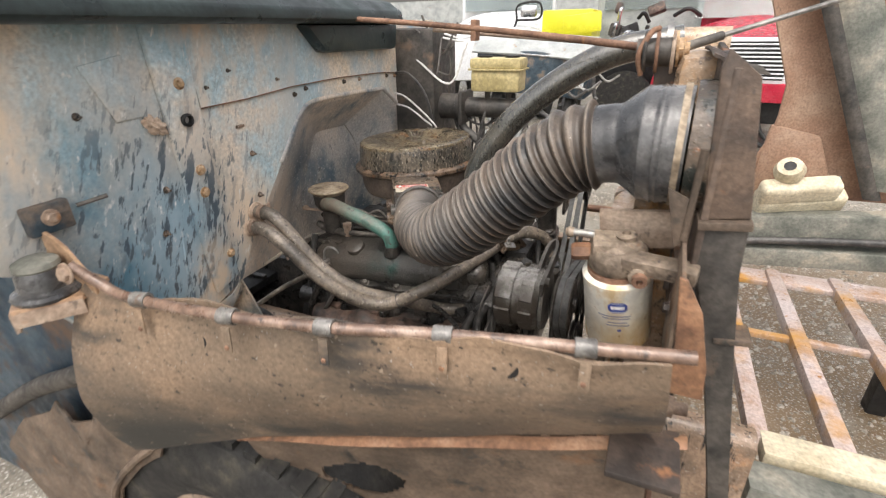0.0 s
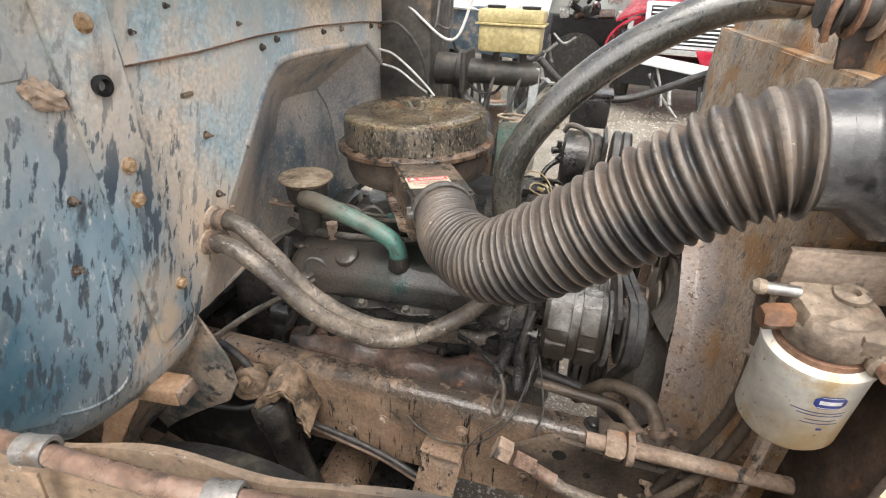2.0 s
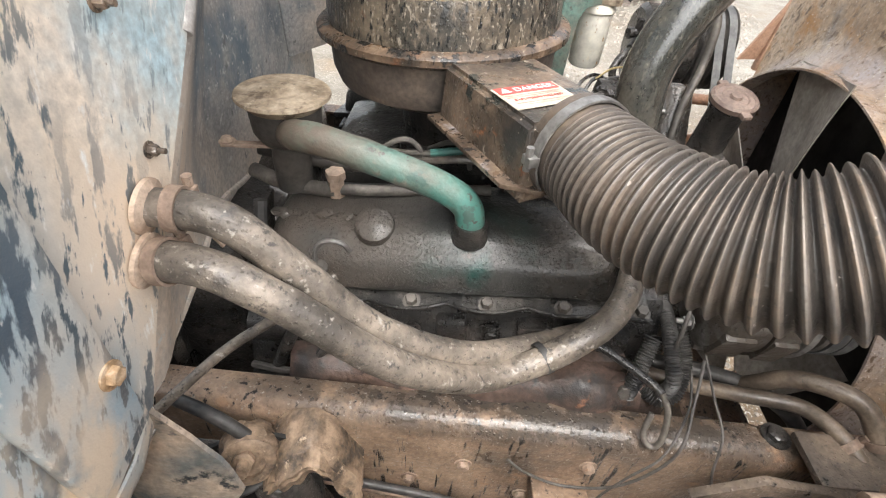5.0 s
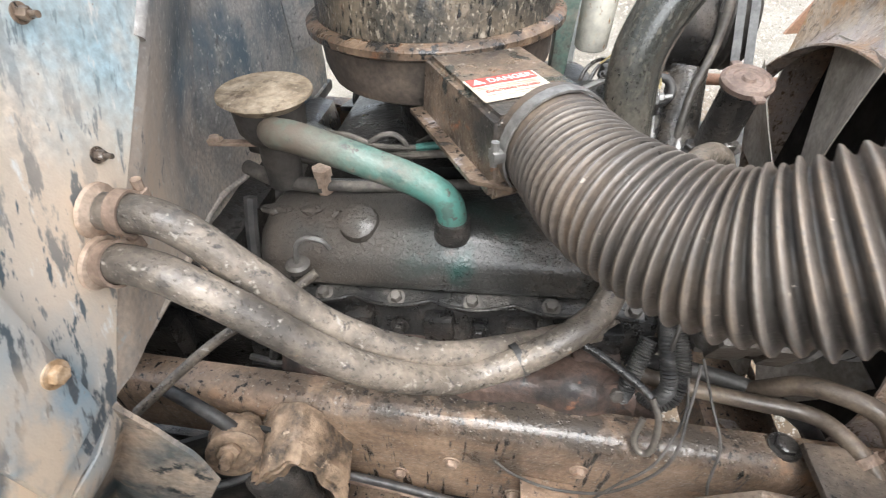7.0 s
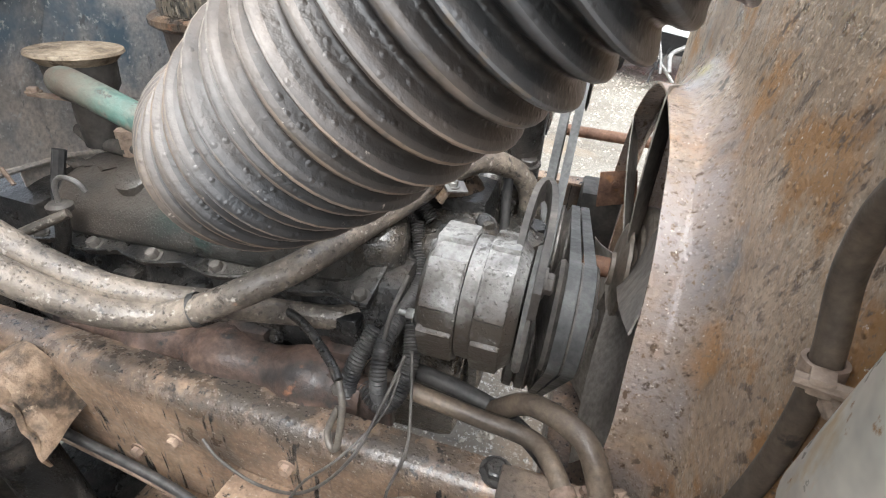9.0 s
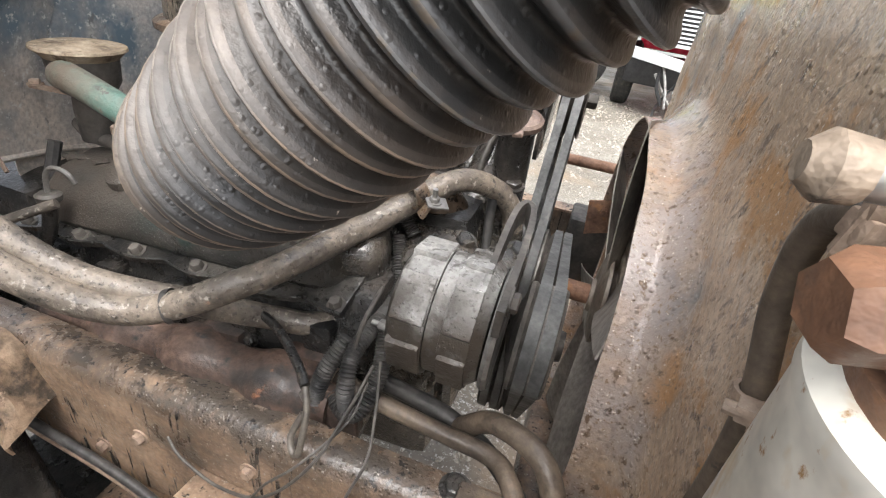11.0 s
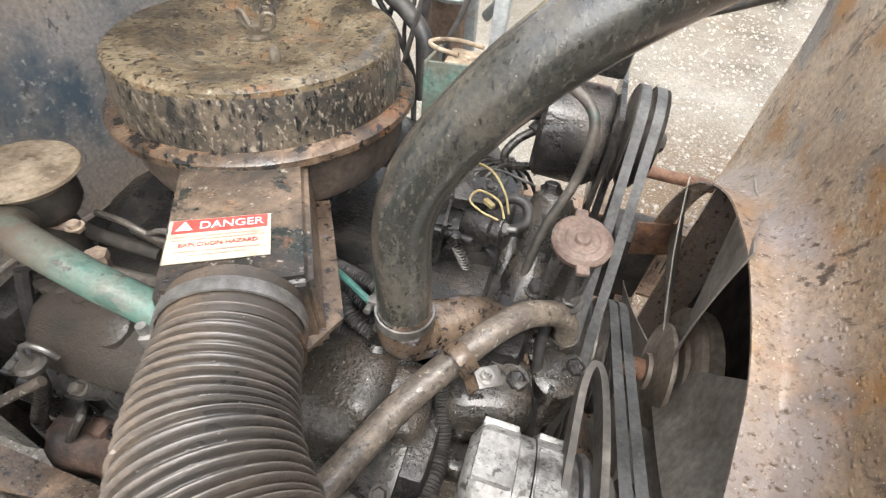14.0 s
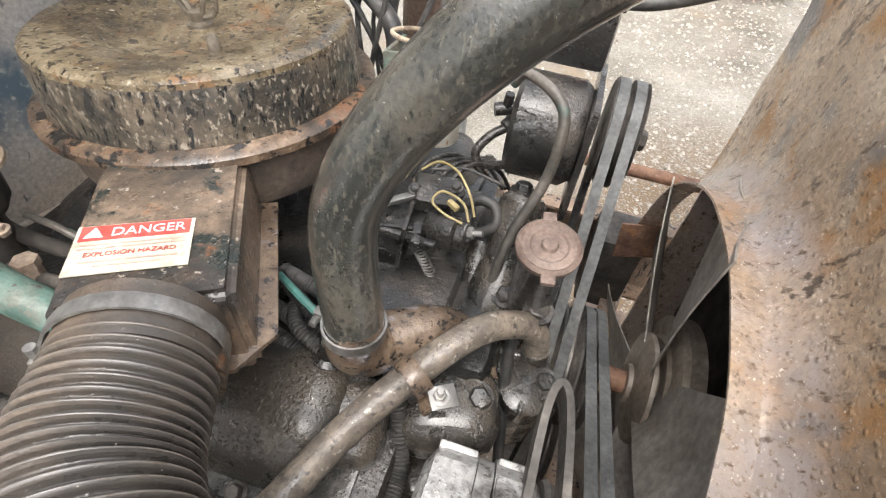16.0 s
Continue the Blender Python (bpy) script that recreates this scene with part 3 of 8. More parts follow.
M["hood"] = mat("faded_brown_hood_fibreglass", [(0.36, (0.22, 0.12, 0.078)), (0.52, (0.30, 0.18, 0.12)), (0.66, (0.38, 0.26, 0.185))], 3.0, (0.45, 0.7), 0.0, 0.2, 120,
    [((0.16, 0.10, 0.075), 5, 0.62, 0.72, (1, 1, 0.3), None), ((0.10, 0.07, 0.055), 30, 0.68, 0.74, (1, 1, 0.4), None)])
M["grille"] = mat("rust_bleeding_grille_paint", [(0.34, (0.36, 0.20, 0.10)), (0.46, (0.46, 0.36, 0.32)), (0.64, (0.52, 0.455, 0.45))], 5.0, (0.25, 0.5), 0.05, 0.2, 110,
    [((0.48, 0.25, 0.06), 4, 0.53, 0.66, ONE, None), ((0.36, 0.18, 0.07), 26, 0.62, 0.70, ONE, None)], coat=0.4)
M["chrome"] = mat("dull_chrome", [(0.4, (0.55, 0.56, 0.58)), (0.6, (0.70, 0.71, 0.72))], 5.0, (0.12, 0.3), 1.0, 0.05)
glass = bpy.data.materials.new("window_glass")
glass.use_nodes = True
gb = glass.node_tree.nodes["Principled BSDF"]
gb.inputs["Base Color"].default_value = (0.55, 0.62, 0.62, 1)
gb.inputs["Roughness"].default_value = 0.05
gb.inputs["Transmission Weight"].default_value = 0.85
M["glass"] = glass
M["thin_pipe"] = mat("dusty_pipe_with_teal_traces", [(0.40, (0.08, 0.073, 0.063)), (0.6, (0.18, 0.158, 0.135))], 12.0, (0.3, 0.6), 0.1, 0.2, 140, [((0.04, 0.16, 0.14), 9, 0.56, 0.66, ONE, None)], coat=0.3)
M["fan_grey"] = mat("dusty_grey_fan_metal", [(0.36, (0.20, 0.165, 0.13)), (0.6, (0.38, 0.32, 0.26))], 8.0, (0.35, 0.6), 0.2, 0.2)
# base kept pale to stand for sky reflections smeared by the turning blades
M["fan_blade"] = mat("grey_brown_dusty_fan_blade", [(0.36, (0.22, 0.195, 0.165)), (0.6, (0.40, 0.36, 0.315))], 8.0, (0.4, 0.65), 0.1, 0.2)
M["post"] = mat("grey_green_weathered_post", [(0.36, (0.10, 0.11, 0.095)), (0.52, (0.22, 0.22, 0.19)), (0.66, (0.42, 0.37, 0.29))], 5.0, (0.5, 0.8), 0.0, 0.3)
M["cream"] = mat("cream_lamp_bowl", [(0.36, (0.50, 0.43, 0.30)), (0.6, (0.70, 0.63, 0.48))], 7.0, (0.4, 0.6), 0.0, 0.1)
M["dark_blue"] = mat("dusty_dark_blue_sheet", [(0.36, (0.015, 0.03, 0.045)), (0.52, (0.04, 0.065, 0.085)), (0.66, (0.18, 0.14, 0.11))], 9.0, (0.35, 0.7), 0.0, 0.4, 120)


# ---------------------------------------------------------------- mesh helpers
def part(name, bm, material, parent=None, label="", smooth=True):
    """One bmesh as one mesh object, under parent if there is one."""
    bmesh.ops.recalc_face_normals(bm, faces=bm.faces)
    me = bpy.data.meshes.new(name)
    bm.to_mesh(me)
    bm.free()
    for m in (material if isinstance(material, (list, tuple)) else [material]):
        me.materials.append(M[m])
    if smooth:
        me.shade_smooth()
        me.set_sharp_from_angle(angle=radians(38))
    ob = new(name, me)
    if parent:
        ob.parent = parent
        ob.matrix_parent_inverse = parent.matrix_basis.inverted()
    if label:
        ob["label"] = label
    return ob


def thing(name, at, label, category, group="", kind=""):
    ob = new(name)
    ob.location = at
    ob.empty_display_size = 0.05
    ob.matrix_basis = Matrix.Translation(at)
    return tagged(ob, label, category, group, kind)


def spl(P, n=8):
    P = [Vector(p) for p in P]
    Q = [2 * P[0] - P[1]] + P + [2 * P[-1] - P[-2]]
    out = []
    for i in range(1, len(Q) - 2):
        a, b, c, d = Q[i - 1], Q[i], Q[i + 1], Q[i + 2]
        for k in range(n):
            u = k / n
            out.append(0.5 * (2 * b + (c - a) * u + (2 * a - 5 * b + 4 * c - d) * u * u + (3 * b - a - 3 * c + d) * u ** 3))
    out.append(P[-1])
    return out


def rings(path):
    """Frames carried along a path: (point, side, up, length so far)."""
    out, s = [], 0.0
    side = None
    for i, p in enumerate(path):
        d = (path[min(i + 1, len(path) - 1)] - path[max(i - 1, 0)]).normalized()
        if side is None:
            side = d.orthogonal().normalized()
        side = (side - d * side.dot(d)).normalized()
        if i:
            s += (p - path[i - 1]).length
        out.append((p, side, d.cross(side), s))
    return out


def sweep(path, rad, seg=14, caps=True, bm=None, wob=0.0):
    """A tube along path; rad is a number or a function of the length so far."""
    bm = bm or bmesh.new()
    prev, first = None, None
    for p, a, b, s in rings([Vector(q) for q in path]):
        r = rad(s) if callable(rad) else rad
        ring = []
        for k in range(seg):
            w = 2 * math.pi * k / seg
            rr = r
            if wob:
                rr += wob * noise.noise(Vector((p.x * 40 + 3 * math.cos(w), p.y * 40 + 3 * math.sin(w), p.z * 40)))
            ring.append(bm.verts.new(p + a * (rr * math.cos(w)) + b * (rr * math.sin(w))))
        if prev:
            for k in range(seg):
                bm.faces.new((prev[k], prev[(k + 1) % seg], ring[(k + 1) % seg], ring[k]))
        first = first or ring
        prev = ring
    if caps:
        bm.faces.new(first[::-1])
        bm.faces.new(prev)
    return bm


def lathe(profile, m=Matrix(), seg=32, bm=None):
    """Profile of (radius, height) turned about m's z axis; zero radii close it."""
    bm = bm or bmesh.new()
    prev = None
    for r, h in profile:
        ring = [bm.verts.new(m @ Vector((0, 0, h)))] if r < 1e-6 else [bm.verts.new(m @ Vector((r * math.cos(2 * math.pi * k / seg), r * math.sin(2 * math.pi * k / seg), h))) for k in range(seg)]
        if prev:
            for k in range(seg):
                q = [prev[k % len(prev)], prev[(k + 1) % len(prev)], ring[(k + 1) % len(ring)], ring[k % len(ring)]]
                q = [v for i, v in enumerate(q) if v not in q[:i]]
                if len(q) > 2:
                    bm.faces.new(q)
        prev = ring
    return bm


def block(size, m=Matrix(), bevel=0.004, bm=None, seg=2):
    bm = bm or bmesh.new()
    made = bmesh.ops.create_cube(bm, size=1.0, matrix=m @ Matrix.Diagonal((*size, 1)))
    if bevel:
        edges = list({e for v in made["verts"] for e in v.link_edges})
        bmesh.ops.bevel(bm, geom=edges, offset=bevel, segments=seg, affect="EDGES", profile=0.6)
    return bm


def prism(pts, depth, m=Matrix(), bevel=0.003, bm=None, seg=2):
    """A flat outline of (x, y) given thickness along z, placed by m."""
    bm = bm or bmesh.new()
    lo = [bm.verts.new(m @ Vector((x, y, 0))) for x, y in pts]
    hi = [bm.verts.new(m @ Vector((x, y, depth))) for x, y in pts]
    bm.faces.new(lo[::-1]), bm.faces.new(hi)
    for i in range(len(pts)):
        j = (i + 1) % len(pts)
        bm.faces.new((lo[i], lo[j], hi[j], hi[i]))
    if bevel:
        edges = list({e for v in lo + hi for e in v.link_edges})
        bmesh.ops.bevel(bm, geom=edges, offset=bevel, segments=seg, affect="EDGES", profile=0.6)
    return bm


def sheet(f, nu, nv, thick, bm=None):
    """A skin over f(u, v), 0 to 1 both ways, with a given thickness."""
    bm = bm or bmesh.new()
    P = [[Vector(f(i / nu, j / nv)) for j in range(nv + 1)] for i in range(nu + 1)]
    A, B = [], []
    for i in range(nu + 1):
        A.append([]), B.append([])
        for j in range(nv + 1):
            du = P[min(i + 1, nu)][j] - P[max(i - 1, 0)][j]
            dv = P[i][min(j + 1, nv)] - P[i][max(j - 1, 0)]
            nrm = du.cross(dv).normalized() * thick
            A[i].append(bm.verts.new(P[i][j])), B[i].append(bm.verts.new(P[i][j] - nrm))
    for i in range(nu):
        for j in range(nv):
            bm.faces.new((A[i][j], A[i + 1][j], A[i + 1][j + 1], A[i][j + 1]))
            bm.faces.new((B[i][j], B[i][j + 1], B[i + 1][j + 1], B[i + 1][j]))
    for i in range(nu):
        bm.faces.new((A[i][0], B[i][0], B[i + 1][0], A[i + 1][0]))
        bm.faces.new((A[i][nv], A[i + 1][nv], B[i + 1][nv], B[i][nv]))
    for j in range(nv):
        bm.faces.new((A[0][j], A[0][j + 1], B[0][j + 1], B[0][j]))
        bm.faces.new((A[nu][j], B[nu][j], B[nu][j + 1], A[nu][j + 1]))
    return bm


def along(p, d):
    """A pose at p with z along d."""
    return Matrix.Translation(p) @ Vector(d).to_track_quat("Z", "Y").to_matrix().to_4x4()


def bolt_mesh(p, d, r=0.009, h=0.008, washer=True, bm=None, stud=0.0):
    m = along(p, d)
    bm = bm or bmesh.new()
    if washer:
        lathe([(0, 0), (r * 1.45, 0), (r * 1.45, r * 0.22), (0, r * 0.22)], m, 16, bm)
    lathe([(0, 0), (r, 0), (r, h * 0.85), (r * 0.82, h), (0, h)], m, 6, bm)
    if stud:
        lathe([(0, h), (r * 0.5, h), (r * 0.5, h + stud), (0, h + stud)], m, 10, bm)
    return bm


def bolt(p, d, material="rust_plain", parent=None, r=0.009, h=0.008, label="", stud=0.0):
    return part("bolt", bolt_mesh(p, d, r, h, True, None, stud), material, parent, label)


def clamp_band(path_point, d, r, width=0.012, bm=None):
    m = along(path_point, d)
    bm = lathe([(r, -width / 2), (r + 0.0025, -width / 2), (r + 0.0025, width / 2), (r, width / 2), (r, -width / 2)], m, 28, bm)
    block((0.014, 0.012, width * 1.15), m @ pose(r + 0.006, 0, 0), 0.002, bm)
    lathe([(0, -0.016), (0.0045, -0.016), (0.0045, 0.012), (0, 0.012)], m @ pose(r + 0.009, 0, 0, 90, 0, 0), 8, bm)
    return bm


# ---------------------------------------------------------------- ground
def ground_height(x, y):
    return 0.02 * noise.noise(Vector((x * 0.35, y * 0.35, 0.3)))


def make_ground():
    bm = bmesh.new()
    xs = [-400, -120, -40, -16] + [-10 + 0.5 * i for i in range(49)] + [20, 45, 130, 400]
    ys = [-60, -20, -8] + [-4 + 0.5 * i for i in range(45)] + [22, 40, 100, 400]
    grid = [[bm.verts.new((x, y, ground_height(x, y) if abs(x) < 18 and abs(y) < 22 else 0.0)) for y in ys] for x in xs]
    for i in range(len(xs) - 1):
        for j in range(len(ys) - 1):
            bm.faces.new((grid[i][j], grid[i + 1][j], grid[i + 1][j + 1], grid[i][j + 1]))
    tagged(part("ground", bm, "gravel"), "wet pale gravel yard with rust-brown puddled patches", "ground", kind="structure")


make_ground()


def make_stones():
    bm = bmesh.new()
    rnd = random.Random(4)
    spans = [(-0.1, 2.6, 1.6, 4.5, 2600), (-0.6, 3.4, 4.5, 9.5, 3000), (-0.9, 0.4, 0.9, 2.2, 500)]
    for x0, x1, y0, y1, count in spans:
        for _ in range(count):
            x, y = rnd.uniform(x0, x1), rnd.uniform(y0, y1)
            r = rnd.uniform(0.006, 0.017) * (1 + 0.12 * y)
            z = ground_height(x, y)
            top = bm.verts.new((x + rnd.uniform(-0.3, 0.3) * r, y, z + r * rnd.uniform(0.5, 0.9)))
            a0 = rnd.uniform(0, 6.28)
            ring = [bm.verts.new((x + r * rnd.uniform(0.7, 1.2) * math.cos(a0 + k * 1.256), y + r * rnd.uniform(0.7, 1.2) * math.sin(a0 + k * 1.256), z - 0.002)) for k in range(5)]
            for k in range(5):
                bm.faces.new((ring[k], ring[(k + 1) % 5], top))
    tagged(part("gravel_stones", bm, "stone", smooth=False), "loose pale stones scattered over the yard", "gravel", kind="stuff")


make_stones()

# ---------------------------------------------------------------- the truck's cab front: firewall, recess, cowl
YZ = Matrix(((0, 0, 1, 0), (1, 0, 0, 0), (0, 1, 0, 0), (0, 0, 0, 1)))   # an outline of (y, z), thickness along x
OPEN = [(0.79, 1.165), (0.85, 1.25), (0.925, 1.335), (1.07, 1.50), (1.105, 1.535), (1.19, 1.562), (1.52, 1.555), (1.60, 1.54), (1.74, 1.42), (1.80, 1.20)]
BACK = [(1.18, 1.10)] + [(y + (1.42 - y) * 0.6, z + (1.20 - z) * 0.34) for y, z in OPEN[1:]]   # the same edge, pressed in
OPEN, BACK = [(p.x, p.y) for p in spl([Vector(p) for p in OPEN], 4)], [(p.x, p.y) for p in spl([Vector(p) for p in BACK], 4)]


def make_cab():
    cab = thing("truck_cab", (-1.1, 1.2, 1.1), "front of an old truck cab with a flaking blue, dust-stained firewall", "truck cab")
    outline = [(0.22, 1.78), (2.05, 1.78), (2.05, 1.0), (1.83, 1.0)] + OPEN[::-1] + [(0.68, 1.13), (0.55, 1.15), (0.46, 1.22), (0.37, 1.38), (0.22, 1.45)]
    fw = part("firewall", prism(outline, 0.010, Matrix.Translation((-0.935, 0, 0)) @ YZ, 0), "blue_panel", cab, "blue paint flaked off in slanting black chips under tan dust")
    # lower lip of the panel, curling back under
    low = [(0.40, 1.33), (0.46, 1.22), (0.55, 1.15), (0.68, 1.13), (0.75, 1.138), (0.79, 1.165)]

    def lip(u, v):
        k = u * (len(low) - 1)
        i = min(int(k), len(low) - 2)
        y = low[i][0] + (low[i + 1][0] - low[i][0]) * (k - i)
        z = low[i][1] + (low[i + 1][1] - low[i][1]) * (k - i)
        a = v * 1.9
        return (-0.93 - 0.05 * (1 - math.cos(a)), y + 0.01 * v, z - 0.06 * math.sin(a))
    part("lower_lip", sheet(lip, 16, 8, 0.003), "blue_panel", cab)
    # recess behind the engine
    def recess(u, v):
        k = u * (len(OPEN) - 1)
        i = min(int(k), len(OPEN) - 2)
        p = Vector((0, *OPEN[i])).lerp(Vector((0, *OPEN[i + 1])), k - i)
        q = Vector((0, *BACK[i])).lerp(Vector((0, *BACK[i + 1])), k - i)
        w = v * v * (3 - 2 * v)
        r = p.lerp(q, v)
        return (-0.933 - 0.115 * (0.75 * v + 0.25 * w) + 0.006 * math.exp(-((v - 0.10) / 0.05) ** 2), r.y, r.z)
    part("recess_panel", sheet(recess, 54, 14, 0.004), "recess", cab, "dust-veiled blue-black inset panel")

    def back(u, v):
        return (-1.050 + 0.004 * noise.noise(Vector((u * 6, v * 4, 0.0))), 1.12 + 0.62 * u, 1.06 + 0.42 * v)
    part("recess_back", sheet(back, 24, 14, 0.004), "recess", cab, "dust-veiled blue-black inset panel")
    part("recess_hem", sweep(spl([(-0.936, 0.792, 1.163), (-0.985, 0.98, 1.133), (-1.046, 1.18, 1.099), (-1.052, 1.35, 1.070), (-1.052, 1.72, 1.065)], 6), 0.006, 8), "recess", cab, "rolled lower edge")
    for y in (1.02, 1.075):
        part("hem_clip", sweep([(-0.985 - 0.3 * (y - 0.98), y, 1.128), (-0.965 - 0.3 * (y - 0.98), y - 0.004, 1.105)], 0.0035, 8), "rust_dust", cab)
    # curved lap seam low on the panel
    part("lap_seam", sweep(spl([(-0.924, 0.655, 1.335), (-0.924, 0.645, 1.255), (-0.924, 0.646, 1.20), (-0.924, 0.634, 1.158), (-0.924, 0.606, 1.146), (-0.924, 0.566, 1.155), (-0.924, 0.528, 1.180)], 8), 0.0028, 6), "blue_panel", cab)
    part("recess_bead", sweep(spl([(-0.930, y, z) for y, z in OPEN[10:34]], 8), 0.009, 10), "recess", cab)
    # upper panel lapped over the firewall, its edge the dark seam
    seam = [(0.775, 1.599), (0.913, 1.602), (1.081, 1.613), (1.292, 1.616), (1.53, 1.611), (1.70, 1.60)]
    part("upper_panel", prism([(0.76, 1.775)] + seam + [(1.98, 1.59), (1.98, 1.775)], 0.005, Matrix.Translation((-0.9245, 0, 0)) @ YZ, 0), "blue_panel", cab)
    part("seam_sealer", sweep([(-0.9185, y, z - 0.001) for y, z in seam], 0.0015, 6), "rust_plain", cab, "dark rusty seam")
    for y, z in ((1.09, 1.59), (1.14, 1.60), (1.33, 1.60), (1.42, 1.60), (1.60, 1.595), (1.66, 1.59)):
        bolt((-0.925, y, z), (1, 0, 0), "rail", cab, 0.005, 0.008)
    part("slot_plug", block((0.006, 0.026, 0.008), pose(-0.924, 0.877, 1.541), 0.003), "rail", cab)
    # hat-section stiffener with its bolts
    rib = [(0.672, 1.775), (0.765, 1.775), (0.772, 1.19), (0.70, 1.17)]
    part("stiffener", prism(rib, 0.014, Matrix.Translation((-0.9255, 0, 0)) @ YZ, 0.006), "blue_panel", cab)
    part("panel_edge", prism([(0.545, 1.70), (0.628, 1.715), (0.640, 1.602), (0.585, 1.600)], 0.005, Matrix.Translation((-0.9255, 0, 0)) @ YZ, 0.002), "blue_panel", cab)
    for y, z, r in ((0.727, 1.655, 0.0085), (0.730, 1.472, 0.0085), (0.728, 1.421, 0.0085), (0.76, 1.255, 0.008)):
        bolt((-0.9115, y, z), (1, 0, 0), "bolt_rust", cab, r, 0.008, "tan and orange-rusted hex bolt")
    for y, z in ((0.798, 1.639), (0.868, 1.669), (0.900, 1.469), (0.647, 1.449), (0.62, 1.36), (0.52, 1.62), (0.90, 1.36), (1.024, 1.636)):
        bolt((-0.925, y, z), (1, 0, 0), "rail", cab, 0.005, 0.008, stud=0.006)
    part("grommet", lathe([(0.007, 0), (0.013, 0), (0.014, 0.007), (0.009, 0.009), (0.007, 0.004), (0.007, 0)], along((-0.9115, 0.724, 1.582), (1, 0, 0)), 20), "black", cab, "black rubber grommet")
    bm = bmesh.new()
    bmesh.ops.create_icosphere(bm, subdivisions=4, radius=1.0)
    for v in bm.verts:
        k = 1 + 0.5 * noise.noise(v.co * 2.2) + 0.25 * noise.noise(v.co * 6)
        v.co = Vector((-0.920 + 0.010 * v.co.x * k, 0.658 + 0.021 * v.co.y * k, 1.580 + 0.017 * v.co.z * k - 0.5 * 0.021 * v.co.y))
    part("caulk_lump", bm, "putty", cab, "lump of tan sealing putty")
    # pipe stubs for the heater
    for y, z in ((0.849, 1.286), (0.872, 1.324)):
        part("heater_stub", lathe([(0, 0), (0.024, 0), (0.024, 0.004), (0.013, 0.008), (0.013, 0.03), (0, 0.03)], along((-0.925, y, z), (1, 0.05, -0.15)), 20), "putty", cab)
    # cowl over the firewall
    prof = [(-0.85, 1.766), (-0.832, 1.776), (-0.836, 1.80), (-0.88, 1.83), (-1.10, 1.87), (-1.5, 1.89), (-1.5, 1.79), (-1.0, 1.775), (-0.90, 1.765)]
    XZ = Matrix(((1, 0, 0, 0), (0, 0, 1, 0), (0, 1, 0, 0), (0, 0, 0, 1)))
    part("cowl", prism(prof, 1.60, Matrix.Translation((0, -0.02, 0)) @ XZ, 0.006), "cowl", cab, "black-green rounded cowl lip with rain drops")
    # dark block standing in for the soft shade below the cowl
    part("cowl_shade_block", prism([(1.12, 1.765), (1.62, 1.765), (1.60, 1.685), (1.20, 1.69)], 0.05, Matrix.Translation((-0.925, 0, 0)) @ YZ, 0.015), "cowl", cab)
    # cab floor and toe board close the space under the panel
    part("toe_board", prism([(0.58, 1.12), (2.0, 1.12), (2.0, 0.55), (0.58, 0.55)], 0.02, Matrix.Translation((-1.42, 0, 0)) @ YZ, 0), "black", cab)
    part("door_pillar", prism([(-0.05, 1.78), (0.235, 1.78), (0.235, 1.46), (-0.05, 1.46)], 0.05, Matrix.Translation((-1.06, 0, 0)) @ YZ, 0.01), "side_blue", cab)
    part("firewall_bracket", block((0.02, 0.07, 0.05), pose(-0.918, 0.42, 1.47), 0.004), "dark_blue", cab)
    part("bracket_bolt", bolt_mesh((-0.908, 0.42, 1.472), (1, 0, 0), 0.010, 0.010), "rust_dust", cab)
    part("wire_stub", sweep([(-0.92, 0.47, 1.475), (-0.90, 0.515, 1.482)], 0.004, 8), "wire", cab)
    return cab


make_cab()


# ---------------------------------------------------------------- frame rail and what is bolted to it
def make_rail(y_web, side, label):
    rail = thing("frame_rail", (-0.5, y_web, 0.73), label, "frame rail", "truck frame rails")
    t, w = 0.008, 0.058
    y0, y1 = y_web, y_web + side * w
    arc = [(y0 + side * 0.030 * (1 - math.cos(a)), 0.930 + 0.030 * math.sin(a)) for a in (0, 0.26, 0.52, 0.79, 1.05, 1.31, 1.57)]
    prof = [(y1, 0.952), (y1, 0.945), (y0 + side * 0.030, 0.952), (y0 + side * 0.012, 0.945), (y0 + side * t, 0.930), (y0 + side * t, 0.73), (y1, 0.73), (y1, 0.722), (y0 + side * 0.012, 0.722), (y0, 0.735)] + arc
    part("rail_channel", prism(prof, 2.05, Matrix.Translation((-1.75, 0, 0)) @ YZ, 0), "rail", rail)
    return rail


rail = make_rail(0.912, 1, "oil-stained, dust-caked steel channel of the truck frame")
for x, z in ((-0.44, 0.891), (-0.62, 0.86), (-0.70, 0.80), (-0.30, 0.80), (-0.52, 0.78)):
    bolt((x, 0.912, z), (0, -1, 0), "rust_dust", rail, 0.009, 0.010)
bolt((-0.184, 0.950, 0.9575), (0, 0, 1), "oil", rail, 0.014, 0.012)
bolt((-0.05, 0.950, 0.9575), (0, 0, 1), "oil", rail, 0.010, 0.010)
make_rail(1.908, -1, "dark steel channel on the far side of the truck")

# ---------------------------------------------------------------- engine
ENG = Matrix.Translation((-0.65, 0, 1.03)) @ Matrix.Rotation(radians(-4.0), 4, "Y") @ Matrix.Translation((0.65, 0, -1.03))
CY = 1.41


def bank(side):
    """A pose for one cylinder bank: local x along the engine, y outwards from the middle, z up."""
    return ENG @ Matrix.Translation((0, CY, 0)) @ Matrix.Diagonal((1, side, 1, 1))


